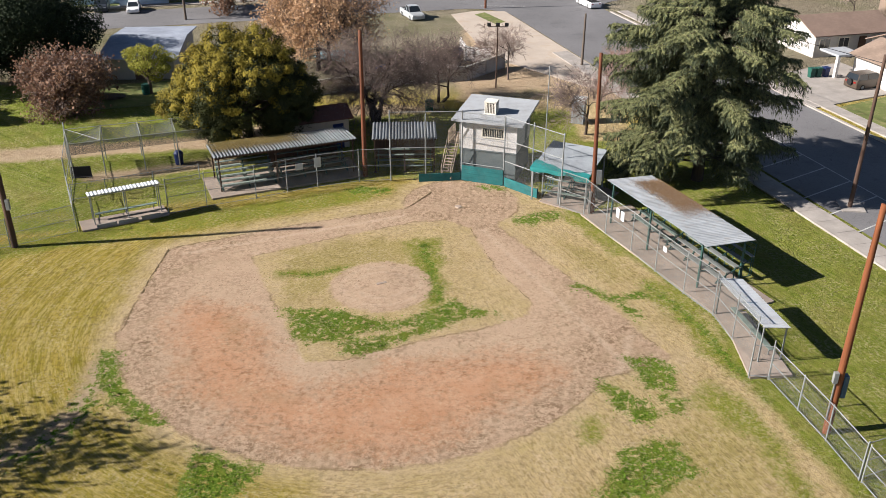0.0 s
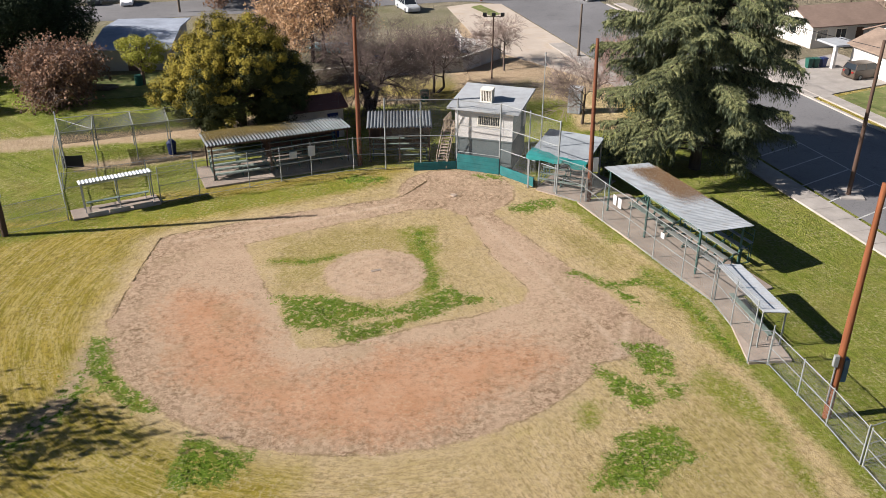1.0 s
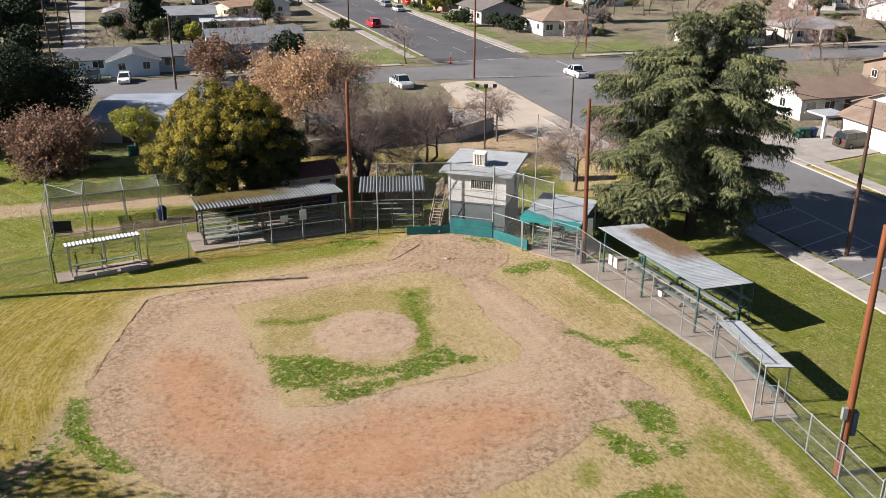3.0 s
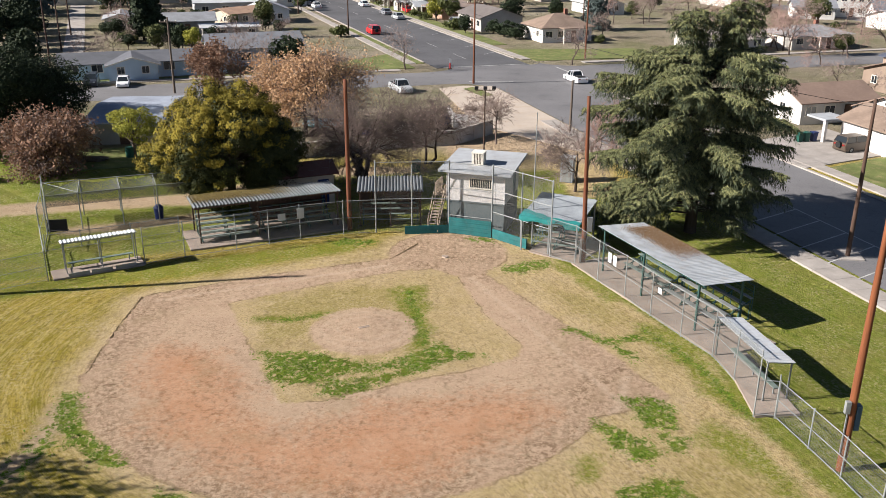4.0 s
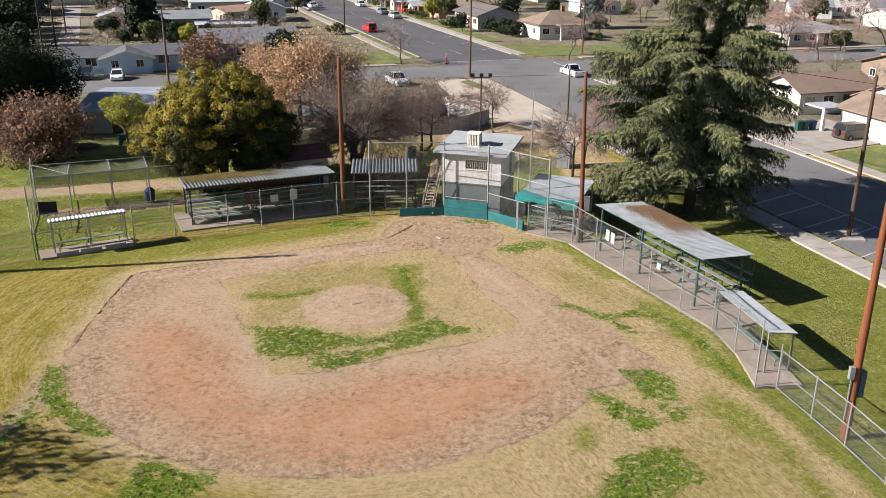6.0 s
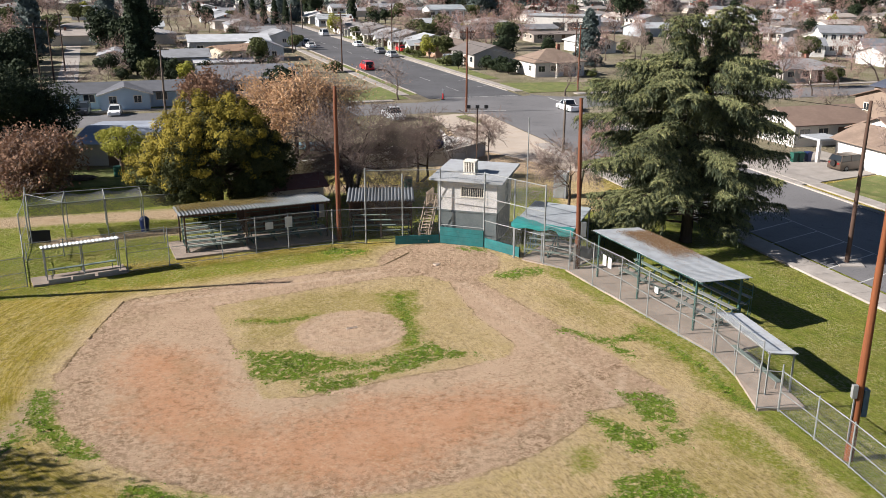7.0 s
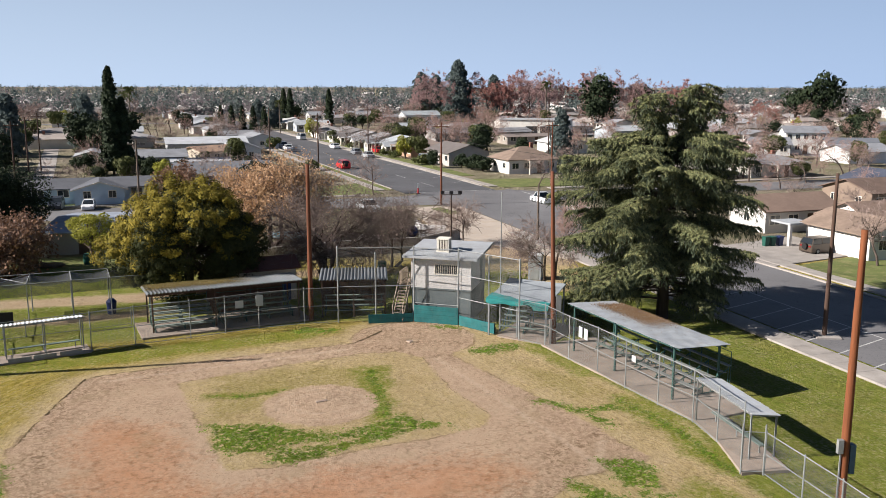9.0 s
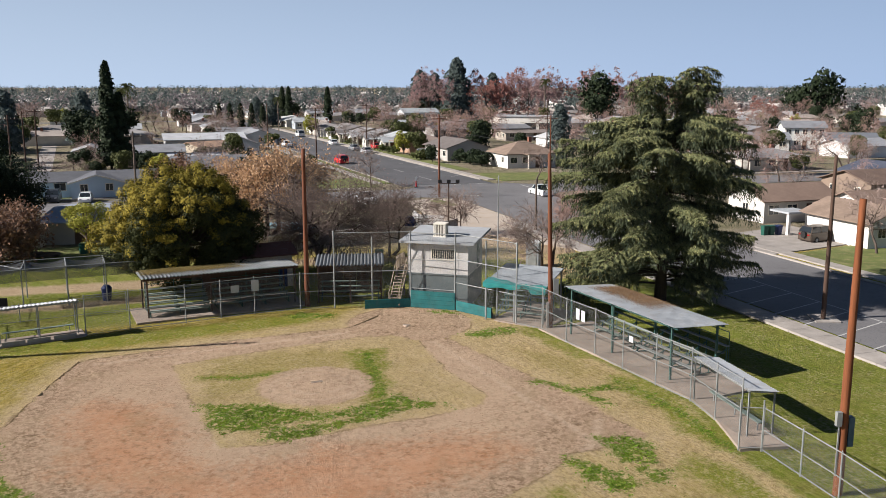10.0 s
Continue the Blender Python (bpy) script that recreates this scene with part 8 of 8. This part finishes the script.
STYLES = [((0.66, 0.66, 0.65), (0.24, 0.25, 0.27), "gable", "white bungalow with a slate-grey roof"), ((0.54, 0.51, 0.46), (0.29, 0.285, 0.29), "hip", "cream bungalow with a grey hip roof"), ((0.36, 0.40, 0.44), PALE, "gable", "grey-blue bungalow with a pale roof"),
          ((0.56, 0.53, 0.49), (0.22, 0.205, 0.20), "hip", "beige bungalow with a grey-brown hip roof"), ((0.65, 0.62, 0.58), (0.33, 0.29, 0.265), "gable", "white bungalow with a faded fawn roof"), ((0.40, 0.38, 0.36), (0.20, 0.205, 0.22), "gable", "brown bungalow with a dark grey roof"), ((0.60, 0.58, 0.55), (0.40, 0.40, 0.40), "gable", "white bungalow with a pale grey roof")]
models = []
for wall_c, roof_c, k, tag in STYLES:
    models.append(house(PARK, RT.uniform(11.5, 15), RT.uniform(8, 9.5), 2.5, wall_c, roof_c, tag + " on a house row", k, RT.uniform(0.2, 0.32), 3, 1, chimney=bool(RT.random() < 0.4), porch=bool(RT.random() < 0.5), group="town houses"))
taken = [(36, 250), (42, 222), (-69, 152), (-72, 166), (-48, 177), (-44, 214), (-37, 192), (-36, 169), (-33, 199), (-59, 177), (-94, 212), (-86, 185), (-3, 215), (-46, 116), (-30, 121), (-36, 140), (-29, 146), (18, 165), (99, 215), (105, 205), (88, 210), (8, 326), (44, 290), (70, 116), (82, 128), (-48, 140), (-58, 140)]
placed = set()
spots = []
for a_s in (-210, -110, 0, 112, 220):
    for sd in (-1, 1):
        b = -100.0
        while b < 330:
            b += RT.uniform(16.5, 19.5)
            off = sd * ((12 if a_s else 16) + RT.uniform(0, 2))
            x, y, _ = town(a_s + off, b)
            if min(abs(b - s) for s in (0, 145, 270)) < 9 or not visible(x, y) or y < 125 + (0 if x < 0 else -20) or min(math.hypot(x - p, y - q) for p, q in taken) < 17 or (abs(x - 16) < 45 and y < 128):
                continue
            if a_s == 0 and (b < 150 if sd > 0 else b < 48):
                continue
            spots.append((a_s + off + RT.uniform(-2.5, 2.5), b, -90 * sd + RT.choice((0, 0, 90)) + RT.uniform(-4, 4)))
for row_b in (16, 128, 162, 253, 287):
    for a in np.arange(-190, 200, 18.0):
        x, y, _ = town(a, row_b)
        if min(abs(a - s) for s in (-210, -110, 0, 112, 220)) < 34 or not visible(x, y) or min(math.hypot(x - p, y - q) for p, q in taken) < 17:
            continue
        spots.append((a, row_b, 0.0 if row_b in (16, 162, 287) else 180.0))
for a, b, turn in spots:
    k = int(RT.integers(len(models)))
    m = at_town(a, b, turn) @ pose(-6.5, -4.5, 0)
    if k in placed:
        copy_thing(models[k], m)
    else:
        placed.add(k)
        models[k].matrix_basis = m
for k, mdl in enumerate(models):
    if k not in placed:
        mdl.matrix_basis = at_town(-300 - 20 * k, 300)

# yard and street trees among the rows
mix = ["bare"] * 6 + ["pink"] * 6 + ["green"] * 3 + ["dark"] * 2 + ["lime"] * 1 + ["shrub"] * 2
for i in range(560):
    y = 125 + 330 * RT.random() ** 0.8
    x = RT.uniform(-0.59, 0.56) * y
    c = Vector((x, y, 0)) - CROSS
    a, b = c.dot(RIGHT), c.dot(ALONG)
    if min(abs(a + (0.05 * (b - 8) if s == 0 and b > 8 else 0) - s) for s in (-210, -110, 0, 112, 220)) < (12.5 if abs(a + 5) < 30 else 6) or min(abs(b - s) for s in (0, 145, 270, 400)) < 6:
        continue
    if any(math.hypot(x - town(p, q)[0], y - town(p, q)[1]) < 6.5 for p, q, _ in spots) or min(math.hypot(x - p, y - q) for p, q in taken) < 8:
        continue
    if -64 < x < -18 and 132 < y < 215 and RT.random() < 0.7 or 4 < x < 46 and 138 < y < 215 or 24 < x < 66 and 214 < y < 292:
        continue
    if -14 < x < 9 and 126 < y < 172 or 0 < b < 130 and -21 < a + 0.05 * (b - 8) < 12.5:
        continue
    kind = mix[int(RT.integers(len(mix)))]
    plant("pink" if kind in ("dark", "green") and 10 < x < 75 and y < 215 else kind, x, y, RT.uniform(0.6, 1.05))

for i in range(110):
    y = 128 + 130 * RT.random()
    x = RT.uniform(-0.6, -0.08) * y
    c = Vector((x, y, 0)) - CROSS
    a, b = c.dot(RIGHT), c.dot(ALONG)
    if -24 < a + 0.05 * (b - 8) < 13 or abs(a + 110) < 7 or abs(b) < 13 or abs(b - 145) < 7 or (-64 < x < -18 and 132 < y < 215 and RT.random() < 0.7) or any(math.hypot(x - town(p, q)[0], y - town(p, q)[1]) < 7 for p, q, _ in spots):
        continue
    plant(("dark", "green", "bare", "bare", "shrub", "shrub", "pink")[int(RT.integers(7))], x, y, RT.uniform(0.45, 0.8))

for i in range(46):
    y = 104 + 170 * RT.random()
    x = RT.uniform(0.44, 0.56) * y + RT.uniform(-4, 14)
    if any(math.hypot(x - town(p, q)[0], y - town(p, q)[1]) < 7.5 for p, q, _ in spots) or min(math.hypot(x - p, y - q) for p, q in taken) < 9 or (y < 130 and x < 58):
        continue
    plant(("bare", "pink", "green", "bare", "shrub", "pink")[int(RT.integers(6))], x, y, RT.uniform(0.5, 0.8))
# dark garden growth behind and beside the blue house
for i in range(54):
    x, y = RT.uniform(-66, -26), RT.uniform(134, 205)
    if any(math.hypot(x - p, y - q) < 8.5 for p, q in taken):
        continue
    plant(("shrub", "dark", "green", "shrub", "bare", "dark")[int(RT.integers(6))], x, y, RT.uniform(0.3, 0.5))
# front-yard trees and shrubs along the far street
for kind, a, b, s in (("shrub", 27.5, 28, 0.9), ("dark", 9.0, 47, 0.42), ("shrub", 9.2, 54, 1.4), ("lime", 10.5, 69, 1.0), ("green", 12.5, 66, 0.75), ("shrub", 9.0, 72, 1.1), ("shrub", 9.0, 80, 1.0), ("bare", 8.2, 84, 0.95), ("bare", 7.8, 96, 0.8), ("shrub", 8.4, 104, 1.1), ("bare", 7.9, 112, 0.8), ("shrub", 8.2, 118, 1.2), ("green", 8.8, 127, 0.5), ("bare", 8.0, 138, 0.8), ("lime", 8.5, 150, 1.2),
                      ("shrub", -15.5, 48, 1.3), ("green", -13.5, 98, 0.6), ("bare", -12.4, 120, 0.8), ("pink", -14, 136, 0.8), ("pink", 20, 72, 0.8), ("pink", 24, 84, 0.9), ("pink", 23, 98, 0.8), ("dark", 24, 60, 0.7), ("pink", 22, 112, 0.9), ("green", 24, 122, 0.9)):
    x, y, _ = town(a, b)
    plant(kind, x, y, s)

# past that: joined roofs and woods to the horizon
g = Geo()
for i in range(420):
    y = 440 + 900 * RT.random() ** 1.6
    x = RT.uniform(-0.6, 0.58) * y
    w, d, h = RT.uniform(10, 18), RT.uniform(8, 11), RT.uniform(2.7, 4.5)
    m = pose(x, y, 0, 0, 0, TURN + 90 * int(RT.integers(2)))
    k = len(g.v)
    g.box((0, 0, h / 2), (w, d, h), m=m @ pose(0, 0, h / 2))
    r = [m @ Vector(p) for p in ((-w / 2 - 0.4, -d / 2 - 0.4, h), (w / 2 + 0.4, -d / 2 - 0.4, h), (w / 2 + 0.4, d / 2 + 0.4, h), (-w / 2 - 0.4, d / 2 + 0.4, h), (-w / 2 + 1, 0, h + d * 0.2), (w / 2 - 1, 0, h + d * 0.2))]
    for q in ((0, 1, 5, 4), (2, 3, 4, 5)):
        g.face(*[r[j] for j in q])
    g.face(r[1], r[2], r[5])
    g.face(r[3], r[0], r[4])
n = Nodes("distant_house_paint")
far_paint = n.end(n.mix(n.island(), (0.22, 0.20, 0.19), (0.62, 0.60, 0.57)), 0.8)
tagged(single("distant_houses", g, far_paint, "many distant house roofs between trees", "houses"), kind="stuff")
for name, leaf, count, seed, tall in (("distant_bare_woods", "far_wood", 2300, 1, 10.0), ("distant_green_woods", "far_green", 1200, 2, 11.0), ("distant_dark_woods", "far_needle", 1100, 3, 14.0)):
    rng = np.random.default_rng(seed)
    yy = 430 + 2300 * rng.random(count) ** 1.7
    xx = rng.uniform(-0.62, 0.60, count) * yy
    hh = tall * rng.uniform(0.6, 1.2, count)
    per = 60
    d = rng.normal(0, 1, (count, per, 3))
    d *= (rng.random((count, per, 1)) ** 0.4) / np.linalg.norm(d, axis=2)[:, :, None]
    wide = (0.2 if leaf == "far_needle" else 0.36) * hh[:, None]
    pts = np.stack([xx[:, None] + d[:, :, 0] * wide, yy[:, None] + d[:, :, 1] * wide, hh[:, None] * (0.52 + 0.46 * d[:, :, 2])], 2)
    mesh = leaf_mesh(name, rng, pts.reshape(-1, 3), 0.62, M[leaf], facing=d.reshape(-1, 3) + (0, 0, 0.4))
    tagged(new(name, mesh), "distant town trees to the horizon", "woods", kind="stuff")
